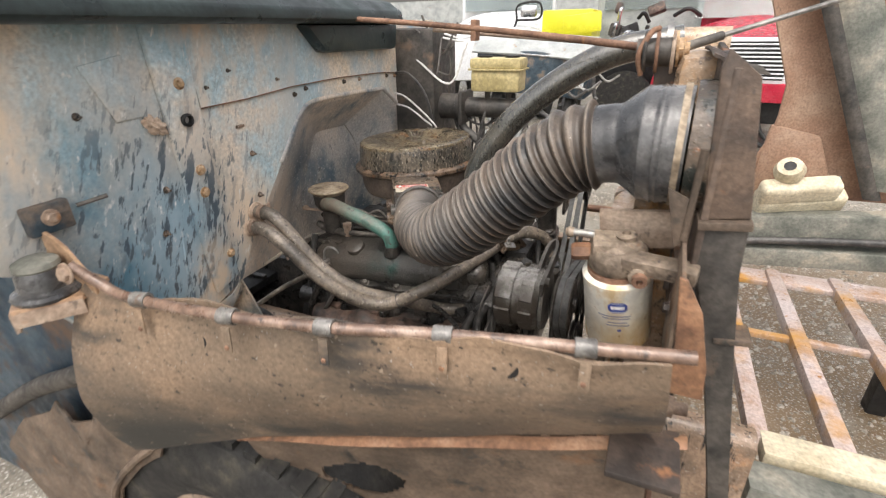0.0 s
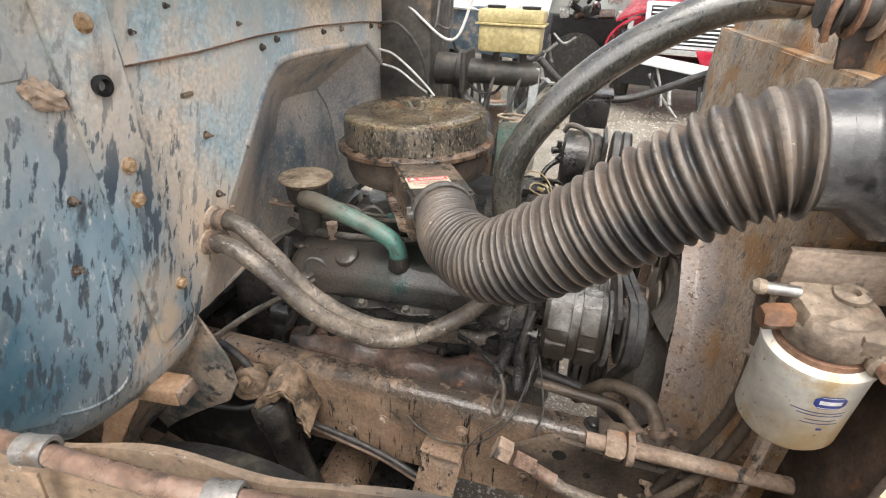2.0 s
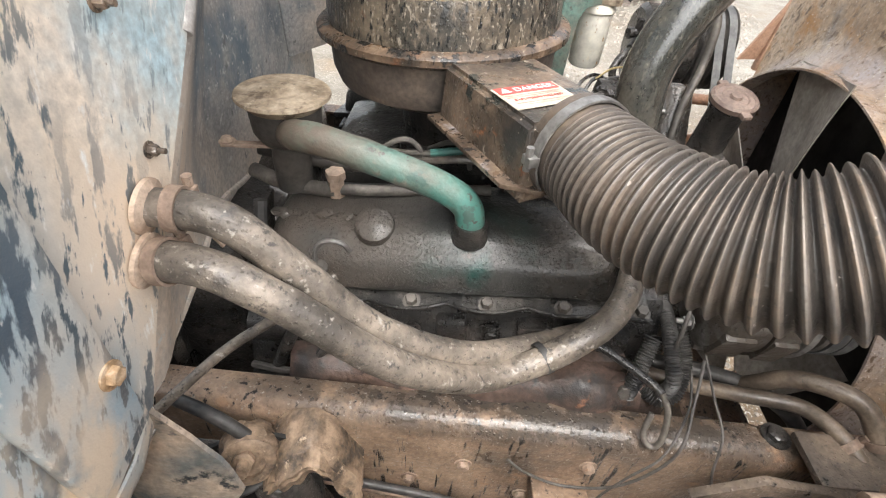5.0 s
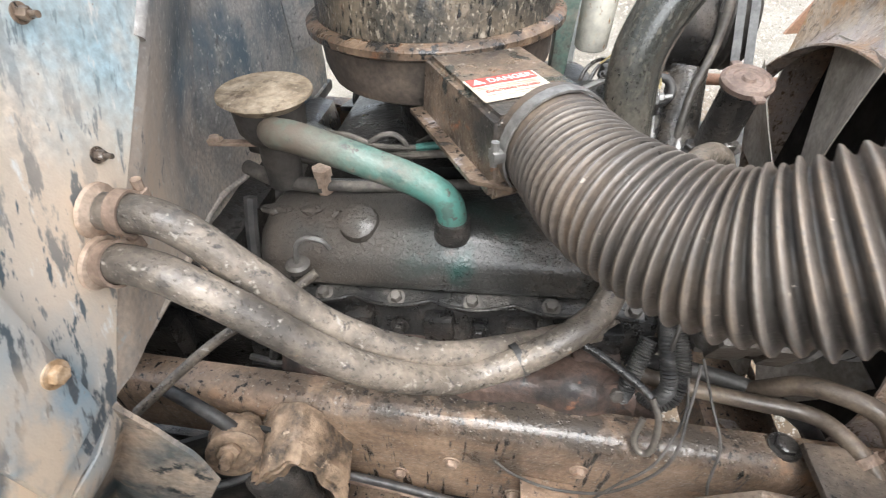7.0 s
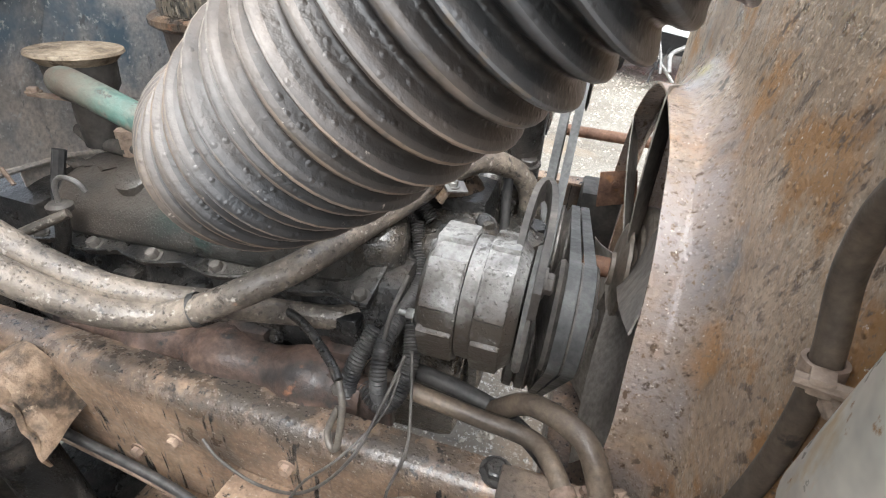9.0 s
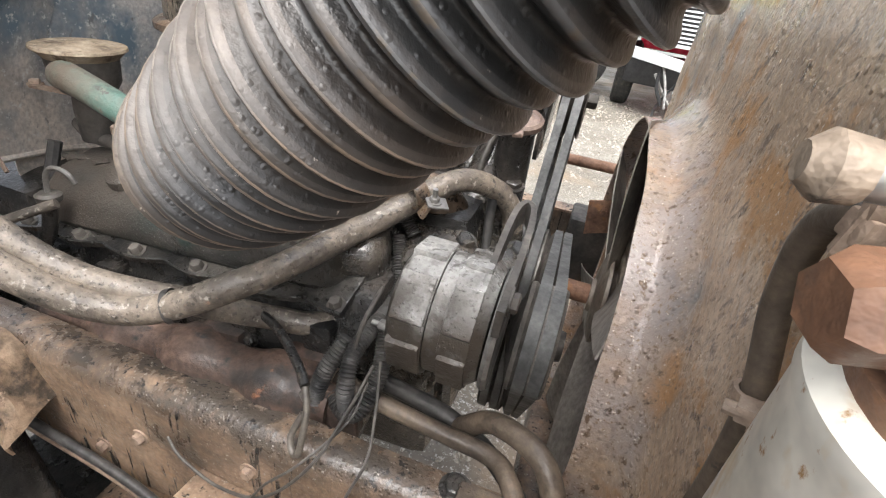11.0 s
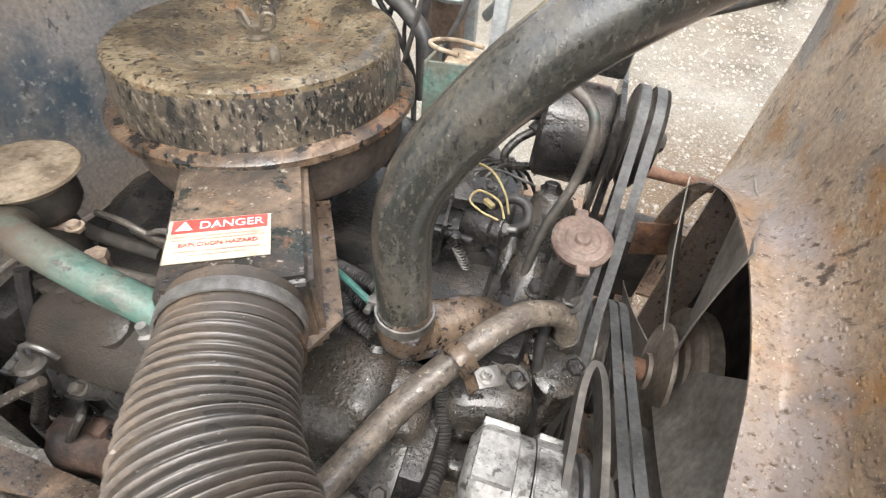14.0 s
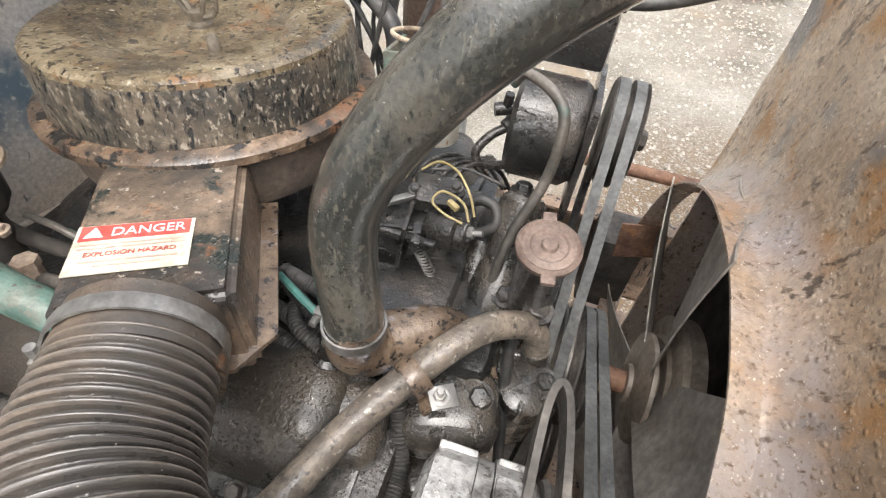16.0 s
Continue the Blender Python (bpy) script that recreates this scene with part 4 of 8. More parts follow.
def make_engine():
    eng = thing("engine", (-0.6, CY, 0.7), "grimy oil-soaked V8 diesel engine with dark green valve covers", "engine")
    part("block", block((0.66, 0.44, 0.36), ENG @ pose(-0.62, CY, 0.86), 0.03), "head", eng)
    part("oil_pan", block((0.6, 0.3, 0.2), ENG @ pose(-0.62, CY, 0.62), 0.04), "oil", eng)
    part("bell_housing", lathe([(0, 0), (0.22, 0), (0.24, 0.05), (0.15, 0.3), (0, 0.3)], along((-0.96, CY, 0.86), (-1, 0, 0)), 24), "oil", eng)
    part("front_cover", block((0.08, 0.36, 0.42), ENG @ pose(-0.31, CY, 0.92), 0.025), "oil", eng)
    part("valley_cover", block((0.56, 0.30, 0.10), ENG @ pose(-0.62, CY, 1.10), 0.02), "oil", eng)
    for side in (-1, 1):
        mb = bank(side)
        XS = Matrix(((0, 0, 1, 0), (1, 0, 0, 0), (0, 1, 0, 0), (0, 0, 0, 1)))
        # head, a leaning slab below the cover
        hd = part("cylinder_head", prism([(0.15, 1.08), (0.340, 1.068), (0.372, 0.975), (0.36, 0.90), (0.16, 0.86)], 0.60, mb @ Matrix.Translation((-0.95, 0, 0)) @ XS, 0.012), "head", eng)
        # cover: outline swept along x with rounded ends
        prof = [(0.345, 1.060), (0.357, 1.078), (0.346, 1.115), (0.315, 1.145), (0.255, 1.160), (0.195, 1.152), (0.165, 1.125), (0.16, 1.085)]

        def skin(u, v, prof=prof, mb=mb):
            k = v * (len(prof) - 1)
            i = min(int(k), len(prof) - 2)
            q = Vector(prof[i]).lerp(Vector(prof[i + 1]), k - i)
            x = -0.945 + 0.55 * u
            e = min(u, 1 - u) * 0.55
            s = 1.0 if e > 0.05 else math.sqrt(max(0.0, 1 - ((0.05 - e) / 0.05) ** 2)) * 0.75 + 0.25
            base = Vector((0.255, 1.065))
            q = base + (q - base) * s
            bulge = 0.008 * math.exp(-((x + 0.66) / 0.10) ** 2) * (1 if 0.15 < v < 0.8 else 0)
            return mb @ Vector((x, q.x + bulge, q.y + bulge))
        part("valve_cover", sheet(skin, 40, 28, 0.003), "cover", eng, "dark green stamped cover under wet grime")
        # scalloped flange with its bolts
        fl = []
        for i in range(61):
            x = -0.955 + 0.575 * i / 60
            fl.append((x, 0.362 + 0.012 * abs(math.sin(math.pi * (i / 60 * 5 + 0.5)))))
        out = fl + [(-0.38, 0.15), (-0.955, 0.15)]
        tilt_m = mb @ Matrix.Translation((0, 0.36, 1.055)) @ Matrix.Rotation(radians(-12), 4, "X") @ Matrix.Translation((0, -0.36, 0))
        part("cover_flange", prism(out, 0.011, tilt_m, 0.002), "flange", eng)
        part("gasket_edge", sweep([tilt_m @ Vector((x, y + 0.0015, 0.011)) for x, y in fl], 0.0026, 6), "flange", eng)
        for i in range(6):
            x = -0.935 + 0.575 * i / 5.3
            part("cover_bolt", bolt_mesh(tilt_m @ Vector((x, 0.363, 0.010)), (tilt_m.to_3x3() @ Vector((0, 0.1, 1))), 0.009, 0.012), "alu_dark", eng)
        # ribs and bosses on the head's flank
        for i in range(5):
            x = -0.90 + 0.12 * i
            part("head_boss", block((0.045, 0.03, 0.05), mb @ pose(x, 0.362, 1.005), 0.008), "head", hd)
            part("head_bolt", bolt_mesh(mb @ Vector((x + 0.06, 0.367, 1.005)), mb.to_3x3() @ Vector((0, 1, 0.15)), 0.010, 0.014), "head", hd)
        # exhaust manifold, log with swellings at the ports
        lob = lambda s: 0.042 + 0.008 * math.sin(s * 46)
        man = part("exhaust_manifold", sweep(spl([mb @ Vector(p) for p in ((-0.90, 0.388, 0.935), (-0.72, 0.398, 0.938), (-0.52, 0.405, 0.938), (-0.38, 0.40, 0.93))], 14), lob, 16, True, None, 0.006), "exhaust", eng, "rust-red cast manifold")
        for i in range(4):
            x = -0.85 + 0.14 * i
            part("port_flange", block((0.07, 0.05, 0.062), mb @ pose(x, 0.368, 0.955, 0, 0, 0), 0.010), "exhaust", man)
            part("manifold_bolt", bolt_mesh(mb @ Vector((x + 0.045, 0.378, 0.975)), mb.to_3x3() @ Vector((0, 1, 0.2)), 0.008, 0.010), "head", man)
        part("outlet_flange", block((0.10, 0.05, 0.035), mb @ pose(-0.40, 0.40, 0.885), 0.008), "exhaust", man)
        part("outlet_pipe", sweep(spl([mb @ Vector(p) for p in ((-0.62, 0.38, 0.87), (-0.64, 0.36, 0.78), (-0.80, 0.34, 0.66), (-1.2, 0.34, 0.60))], 6), 0.032, 14), "exhaust", man)
    # raised boss, caked lumps and a bare patch on the near cover
    bossm = along((-0.782, 1.098, 1.152), (0, -0.55, 1))
    part("cover_boss", lathe([(0, 0.004), (0.022, 0.004), (0.027, 0.001), (0.029, -0.012), (0, -0.012)], bossm, 28), "cover", eng)
    rg = random.Random(17)
    for i in range(26):
        x = rg.uniform(-0.93, -0.60)
        lump = bmesh.new()
        bmesh.ops.create_icosphere(lump, subdivisions=2, radius=1.0)
        size = rg.uniform(0.004, 0.012)
        cz = 1.152 + 0.07 * (x + 0.65)
        for v in lump.verts:
            v.co = Vector((x, 1.128 + rg.uniform(-0.004, 0.004), cz)) + Vector((v.co.x * size * 1.5, v.co.y * size, v.co.z * size * 0.6)) * (1 + 0.4 * noise.noise(v.co * 2 + Vector((i, 0, 0))))
        part("grime_lump", lump, "cover", eng)
    # end flange of the manifold with its bolts
    part("end_flange", prism([(-0.07, -0.035), (0.055, -0.045), (0.072, -0.02), (0.06, 0.03), (0.0, 0.045), (-0.06, 0.035)], 0.02, along((-0.40, 1.000, 0.945), (0.1, -1, 0.25)), 0.006), "exhaust", eng, "rust-red end flange")
    for q in ((-0.462, 0.990, 0.915), (-0.348, 0.990, 0.92), (-0.40, 0.992, 0.975)):
        part("flange_bolt", bolt_mesh(q, (0.1, -1, 0.35), 0.012, 0.014), "alu_dark", eng)
    return eng


engine = make_engine()


# ---------------------------------------------------------------- air cleaner, intake box, ribbed hose
def letters(text, size, m, material, parent, name="lettering"):
    cu = bpy.data.curves.new(name, "FONT")
    cu.body, cu.size, cu.align_x, cu.align_y, cu.extrude = text, size, "CENTER", "CENTER", 0.0002
    ob = new(name, cu)
    ob.matrix_world = m
    bpy.context.view_layer.update()
    me = bpy.data.meshes.new_from_object(ob.evaluated_get(bpy.context.evaluated_depsgraph_get()))
    me.transform(m)
    bpy.data.objects.remove(ob)
    out = new(name, me)
    me.materials.clear()
    me.materials.append(M[material])
    out.parent = parent
    out.matrix_parent_inverse = parent.matrix_basis.inverted()
    return out


AC = Vector((-0.72, 1.415, 0))
OUT = Vector((0.52, -0.854, 0)).normalized()
SIDE = Vector((0.854, 0.52, 0)).normalized()


def make_air_cleaner():
    ac = thing("air_cleaner", (AC.x, AC.y, 1.20), "round black air cleaner can, paint worn to dust and rust", "air cleaner")
    tip = ENG @ Matrix.Translation((AC.x, AC.y, 0))
    tip = Matrix.Translation((AC.x, AC.y, 1.35)) @ Matrix.Rotation(radians(-3.0), 4, "Y") @ Matrix.Translation((0, 0, -1.35))
    part("can", lathe([(0.188, 1.352), (0.186, 1.395), (0.183, 1.412)], tip, 72), "ac", ac)
    part("lid", lathe([(0.183, 1.412), (0.182, 1.418), (0.176, 1.422), (0.150, 1.421), (0.118, 1.419), (0.100, 1.408), (0.055, 1.404), (0.03, 1.408), (0, 1.410)], tip, 72), "ac_top", ac, "ochre dust and rust stains on a dished lid")
    part("rim", lathe([(0.186, 1.352), (0.200, 1.350), (0.206, 1.345), (0.206, 1.336), (0.198, 1.330), (0.186, 1.330)], tip, 72), "ac_rim", ac, "rolled rim with rust")
    part("bowl", lathe([(0.188, 1.332), (0.186, 1.285), (0.178, 1.262), (0.150, 1.246), (0.10, 1.242), (0, 1.242)], tip, 72), "ac_low", ac)
    part("stem", lathe([(0.075, 1.25), (0.07, 1.12), (0, 1.12)], tip, 28), "oil", ac)
    # wing nut and stud in the dish
    wing = bmesh.new()
    lathe([(0, 1.404), (0.016, 1.404), (0.015, 1.412), (0.009, 1.415), (0.009, 1.425), (0, 1.425)], tip, 16, wing)
    for s in (-1, 1):
        sweep(spl([tip @ Vector(p) for p in ((0.006 * s, 0, 1.418), (0.022 * s, 0.004, 1.424), (0.027 * s, 0.004, 1.438), (0.016 * s, 0, 1.440), (0.008 * s, 0, 1.424))], 5), 0.003, 8, True, wing)
    part("wing_nut", wing, "tarnish", ac, "tarnished wing nut")
    part("stud", lathe([(0, 1.405), (0.007, 1.405), (0.007, 1.421), (0.005, 1.424), (0, 1.424)], tip @ pose(0.058, -0.052, 0), 10), "tarnish", ac, "short brown stud")
    # outlet box
    c = AC + OUT * 0.285 - SIDE * 0.024
    bx = Matrix(((*[SIDE.x, OUT.x, 0], c.x), (*[SIDE.y, OUT.y, 0], c.y), (0, 0, 1, 0), (0, 0, 0, 1)))
    top = Matrix.Translation((0, 0, 0)) @ bx
    bm = bmesh.new()
    W, L = 0.074, 0.105
    v = [top @ Vector(p) for p in ((-W, -L, 1.25), (W, -L, 1.25), (W, L, 1.25), (-W, L, 1.25), (-W + 0.006, -L, 1.345), (W - 0.006, -L, 1.345), (W - 0.008, L - 0.012, 1.345), (-W + 0.008, L - 0.012, 1.345))]
    v = [bm.verts.new(p) for p in v]
    for f in ((3, 2, 1, 0), (4, 5, 6, 7), (0, 1, 5, 4), (1, 2, 6, 5), (2, 3, 7, 6), (3, 0, 4, 7)):
        bm.faces.new([v[i] for i in f])
    bmesh.ops.bevel(bm, geom=bm.edges[:], offset=0.007, segments=3, affect="EDGES")
    duct = part("outlet_box", bm, "box", ac, "rusty black sheet-metal duct")
    fl = prism([(-W - 0.016, -L), (W + 0.016, -L), (W + 0.016, L - 0.02), (W - 0.02, L + 0.012), (-W + 0.02, L + 0.012), (-W - 0.016, L - 0.02)], 0.006, top @ pose(0, 0, 1.268), 0.001)
    part("box_flange", fl, "thermo", duct, "rust-edged flange")
    nozzle = along(c + OUT * 0.09 + Vector((0, 0, 1.300)), OUT + Vector((0, 0, 0.06)))
    part("outlet_collar", lathe([(0.0, 0), (0.056, 0), (0.055, 0.05), (0.05, 0.05), (0.0, 0.045)], nozzle, 32), "box", duct)
    # warning label on the box top
    lab = top @ pose(-0.016, 0.028, 1.3462)
    plate = part("warning_label", prism([(-0.046, -0.029), (0.046, -0.029), (0.046, 0.029), (-0.046, 0.029)], 0.0008, lab, 0), "label_white", duct, "scuffed white and red danger sticker", smooth=False)
    part("label_band", prism([(-0.043, -0.028), (0.043, -0.028), (0.043, -0.010), (-0.043, -0.010)], 0.0006, lab @ pose(0, 0, 0.0008), 0), "label_red", plate, smooth=False)
    rd = Matrix(((SIDE.x, -OUT.x, 0, c.x), (SIDE.y, -OUT.y, 0, c.y), (0, 0, 1, 0), (0, 0, 0, 1)))
    return ac, rd, plate


air_cleaner, BOX, LABEL = make_air_cleaner()


text_at = BOX @ pose(-0.016, -0.028, 1.3478)
letters("DANGER", 0.0145, text_at @ pose(0.010, 0.0185, 0), "print_white", LABEL)
letters("EXPLOSION HAZARD", 0.0072, text_at @ pose(0, -0.0075, 0), "label_red", LABEL)
part("warning_mark", prism([(-0.0075, -0.006), (0.0075, -0.006), (0, 0.0068)], 0.0003, text_at @ pose(-0.032, 0.019, 0), 0), "print_white", LABEL, smooth=False)
for row, wide in ((0.0045, 0.080), (0.0000, 0.082), (-0.0155, 0.074), (-0.0205, 0.050)):
    part("print_line", prism([(-wide / 2, -0.0009), (wide / 2, -0.0009), (wide / 2, 0.0009), (-wide / 2, 0.0009)], 0.0003, text_at @ pose(0, row, -0.0004), 0), "label_ink", LABEL, smooth=False)

HOSE = [(-0.548, 1.080, 1.31), (-0.533, 1.050, 1.313), (-0.487, 0.960, 1.313), (-0.407, 0.888, 1.327), (-0.31, 0.852, 1.397), (-0.208, 0.833, 1.488), (-0.150, 0.821, 1.537), (-0.108, 0.814, 1.564), (-0.070, 0.811, 1.574)]


def make_ribbed_hose():
    hose = thing("intake_hose", (-0.4, 0.89, 1.25), "large ribbed rubber intake hose coated in brown dust", "hose")
    path = spl(HOSE[1:], 60)
    length = rings(path)[-1][3]
    ph, s, marks = 0.0, 0.0, []
    fine = 1600
    table = []
    for i in range(fine + 1):
        s = length * i / fine
        pitch = float(np.interp(s, (0.0, 0.12, 0.25, 0.35, 0.52), (0.0092, 0.0098, 0.0130, 0.0158, 0.0190)))
        table.append(ph)
        ph += length / fine / pitch
    def phase(s):
        k = min(s / length, 0.99999) * fine
        i = int(k)
        return table[i] + (table[i + 1] - table[i]) * (k - i)
    # resample evenly in phase
    N = int(table[-1])
    R = rings(path)
    samples = []
    per = 14
    j = 0
    for i in range(N * per + 1):
        target = i / per
        while j < fine - 1 and table[j + 1] < target:
            j += 1
        s = length * j / fine
        samples.append((s, target))
    lens = [r[3] for r in R]
    pts, sh = [], []
    k = 0
    for s, target in samples:
        while k < len(lens) - 2 and lens[k + 1] < s:
            k += 1
        w = (s - lens[k]) / max(1e-6, lens[k + 1] - lens[k])
        pts.append(R[k][0].lerp(R[k + 1][0], min(1, max(0, w))))
        f = target % 1.0
        wave = 0.5 - 0.5 * math.cos(2 * math.pi * f)
        wide = min(1.0, s / 0.30)
        sh.append((0.0545 + 0.0085 * wide + (0.0052 + 0.0053 * wide) * (1 - 0.30 * wide * (int(target) % 2)) * wave ** 1.45 + 0.0012 * wide * (0.5 - 0.5 * math.cos(4 * math.pi * f)), wave))
    bm = bmesh.new()
    seg, prev = 44, None
    for (p, a, b, s), (r, wave), i in zip(rings(pts), sh, range(len(pts))):
        ring = [bm.verts.new(p + a * (r * math.cos(2 * math.pi * q / seg)) + b * (r * math.sin(2 * math.pi * q / seg))) for q in range(seg)]
        if prev:
            for q in range(seg):
                f = bm.faces.new((prev[q], prev[(q + 1) % seg], ring[(q + 1) % seg], ring[q]))
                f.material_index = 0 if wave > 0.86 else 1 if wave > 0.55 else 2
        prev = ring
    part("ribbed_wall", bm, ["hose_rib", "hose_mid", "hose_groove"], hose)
    d0 = (Vector(HOSE[1]) - Vector(HOSE[2])).normalized()
    p0 = Vector(HOSE[1])
    part("cuff", lathe([(0.054, -0.012), (0.0575, -0.012), (0.0595, 0.0), (0.058, 0.02), (0.060, 0.034), (0.058, 0.036), (0.054, 0.036)], along(p0, d0), 36), "hose_groove", hose)
    part("clamp", clamp_band(p0 + d0 * 0.012, d0, 0.0610, 0.014), "steel", hose, "dull steel worm clamp")
    # smooth elbow and collar at the far end
    e = Vector(HOSE[-1])
    d1 = (e - Vector(HOSE[-2])).normalized()
    path2 = spl([e - d1 * 0.01, (-0.058, 0.810, 1.5755), (-0.045, 0.808, 1.577), (-0.015, 0.807, 1.579), (0.010, 0.805, 1.580), (0.050, 0.802, 1.581)], 12)
    elbow = lambda s: 0.0625 + 0.0255 * min(1, max(0, (s - 0.036) / 0.034)) + (0.002 if 0.088 < s < 0.092 or 0.097 < s < 0.101 else 0)
    part("elbow", sweep(path2, elbow, 36, True), "rubber", hose, "smooth black rubber elbow widening to the duct")
    cd = Vector((1, -0.06, 0.02))
    part("band", lathe([(0.088, -0.004), (0.0912, -0.004), (0.0912, 0.005), (0.088, 0.005), (0.088, -0.004)], along((0.040, 0.803, 1.581), cd), 48), "cap_dust", hose, "tan worn metal band")
    return hose, path2


hose, ELBOW = make_ribbed_hose()


# ---------------------------------------------------------------- other hoses and pipes
def make_tube_thing(name, pts, r, material, label, category="hose", seg=16, n=8, wob=0.0):
    path = spl(pts, n)
    ob = part(name, sweep(path, r, seg, True, None, wob), material)
    return tagged(ob, label, category)


RAD = [(-0.425, 1.195, 1.19), (-0.429, 1.20, 1.23), (-0.437, 1.217, 1.37), (-0.371, 1.234, 1.493), (-0.257, 1.248, 1.605), (-0.112, 1.256, 1.690), (0.03, 1.262, 1.715)]
rad_hose = thing("radiator_hose", RAD[1], "thick wet grey radiator hose with streaky wear", "hose")
part("hose_wall", sweep(spl(RAD, 12), 0.0325, 28), "rad_hose", rad_hose)
part("lower_clamp", clamp_band(Vector((-0.4285, 1.199, 1.222)), (0, 0, 1), 0.033, 0.014), "steel", rad_hose)
part("upper_clamp", clamp_band(Vector((0.005, 1.261, 1.712)), (1, 0, 0.15), 0.033, 0.014), "steel", rad_hose)

def make_hose(name, pts, r, material, label, seg=16, n=8, wob=0.0, ends=(0.02, 0.02)):
    """A hose with a worm clamp near either end."""
    ob = thing(name, pts[0], label, "hose")
    path = spl(pts, n)
    part("hose_wall", sweep(path, r, seg, True, None, wob), material, ob)
    R = rings(path)
    for e, rows in ((ends[0], R), (ends[1], R[::-1])):
        if e:
            k = min(range(len(rows)), key=lambda q: abs(abs(rows[q][3] - rows[0][3]) - e))
            p, q = rows[k][0], rows[min(k + 1, len(rows) - 1)][0]
            part("clamp", clamp_band(p, (q - p), r + 0.0008, 0.011), "rust_dust", ob, "dust-caked worm clamp")
    return ob


HB = [(-0.926, 0.849, 1.286), (-0.872, 0.845, 1.288), (-0.813, 0.845, 1.253), (-0.708, 0.860, 1.157), (-0.596, 0.915, 1.089), (-0.467, 0.978, 1.139), (-0.397, 1.126, 1.162), (-0.314, 1.235, 1.208), (-0.262, 1.290, 1.190), (-0.232, 1.315, 1.150), (-0.222, 1.320, 1.085)]
make_hose("heater_hose", HB, 0.0172, "heater", "mud-crusted heater hose sagging from the firewall to the engine front", 20, 14, 0.0008, (0.02, 0))
HA = [(-0.934, 0.872, 1.324), (-0.867, 0.876, 1.315), (-0.806, 0.879, 1.255), (-0.741, 0.887, 1.181), (-0.646, 0.915, 1.118), (-0.556, 0.965, 1.084), (-0.479, 1.030, 1.040), (-0.43, 1.05, 1.035), (-0.39, 1.09, 1.04)]
make_hose("heater_hose", HA, 0.0165, "heater", "mud-crusted return hose tucked behind its twin", 20, 14, 0.0008, (0.035, 0))
tagged(part("hose_tie", lathe([(0.0185, -0.004), (0.0205, -0.004), (0.0205, 0.004), (0.0185, 0.004), (0.0185, -0.004)], along((-0.548, 0.937, 1.098), (0.75, 0.42, 0.22)), 24), "loom"), "dark tie strapped round the heater hoses", "tie")
GP = [(-0.905, 1.150, 1.252), (-0.882, 1.118, 1.266), (-0.846, 1.104, 1.270), (-0.757, 1.097, 1.248), (-0.690, 1.099, 1.222), (-0.655, 1.096, 1.196), (-0.648, 1.093, 1.150)]
br = thing("crankcase_breather", (-0.917, 1.175, 1.15), "breather can with a dusty flat cap and a chalky teal pipe", "breather")
part("pipe", sweep(spl(GP, 10), 0.0205, 20), "teal", br, "chalky teal pipe")
part("cap", lathe([(0, 1.303), (0.014, 1.304), (0.022, 1.299), (0.036, 1.300), (0.050, 1.297), (0.058, 1.298), (0.063, 1.297), (0.064, 1.293), (0.058, 1.288), (0.050, 1.280), (0, 1.280)], pose(-0.917, 1.178, 0), 40), "cap_dust", br, "dusty ochre cap")
part("canister", lathe([(0.050, 1.284), (0.047, 1.245), (0.038, 1.230), (0.026, 1.222), (0.028, 1.20), (0.026, 1.15), (0, 1.15)], pose(-0.917, 1.178, 0), 32), "cast", br)
part("bracket", block((0.15, 0.012, 0.006), pose(-0.93, 1.16, 1.225, 0, 0, 8), 0.002), "rust_dust", br)
for dx in (-0.065, 0.065):
    part("bracket_bolt", bolt_mesh((-0.93 + dx, 1.16 + 0.14 * dx, 1.228), (0, 0, 1), 0.008, 0.008), "rust_dust", br)
part("neck", lathe([(0.025, 0), (0.026, 0.006), (0.023, 0.03), (0, 0.03)], pose(-0.648, 1.093, 1.145), 24), "oil", br)

bp2 = thing("coolant_bypass", (-0.85, 1.17, 1.15), "grey dusty bypass pipes meeting at a hex tee behind the breather", "pipe")
part("tee", lathe([(0, -0.028), (0.012, -0.028), (0.012, 0.010), (0.015, 0.012), (0.015, 0.024), (0, 0.026)], pose(-0.851, 1.165, 1.165), 6), "rust_dust", bp2)
part("pipe", sweep(spl([(-0.99, 1.20, 1.155), (-0.93, 1.175, 1.153), (-0.851, 1.165, 1.155)], 6), 0.0115, 14), "alu_dark", bp2)
part("pipe", sweep(spl([(-0.851, 1.165, 1.158), (-0.79, 1.168, 1.160), (-0.72, 1.175, 1.164), (-0.62, 1.185, 1.170)], 6), 0.0085, 14), "alu_dark", bp2)
part("pipe", sweep(spl([(-0.98, 1.215, 1.185), (-0.90, 1.20, 1.183), (-0.78, 1.20, 1.18)], 6), 0.010, 14), "cast", bp2)
part("line", sweep(spl([(-0.87, 1.205, 1.222), (-0.82, 1.20, 1.226), (-0.77, 1.20, 1.212), (-0.70, 1.20, 1.216), (-0.64, 1.205, 1.222)], 8), 0.0045, 8), "thin_pipe", bp2)
part("wire_arch", sweep(spl([(-0.79, 1.20, 1.214), (-0.765, 1.20, 1.230), (-0.745, 1.201, 1.231), (-0.728, 1.20, 1.212), (-0.724, 1.198, 1.18)], 8), 0.0042, 8), "wire", bp2)
part("teal_end", sweep([(-0.715, 1.20, 1.215), (-0.668, 1.20, 1.224)], 0.006, 8), "teal_lead", bp2, "teal painted end")

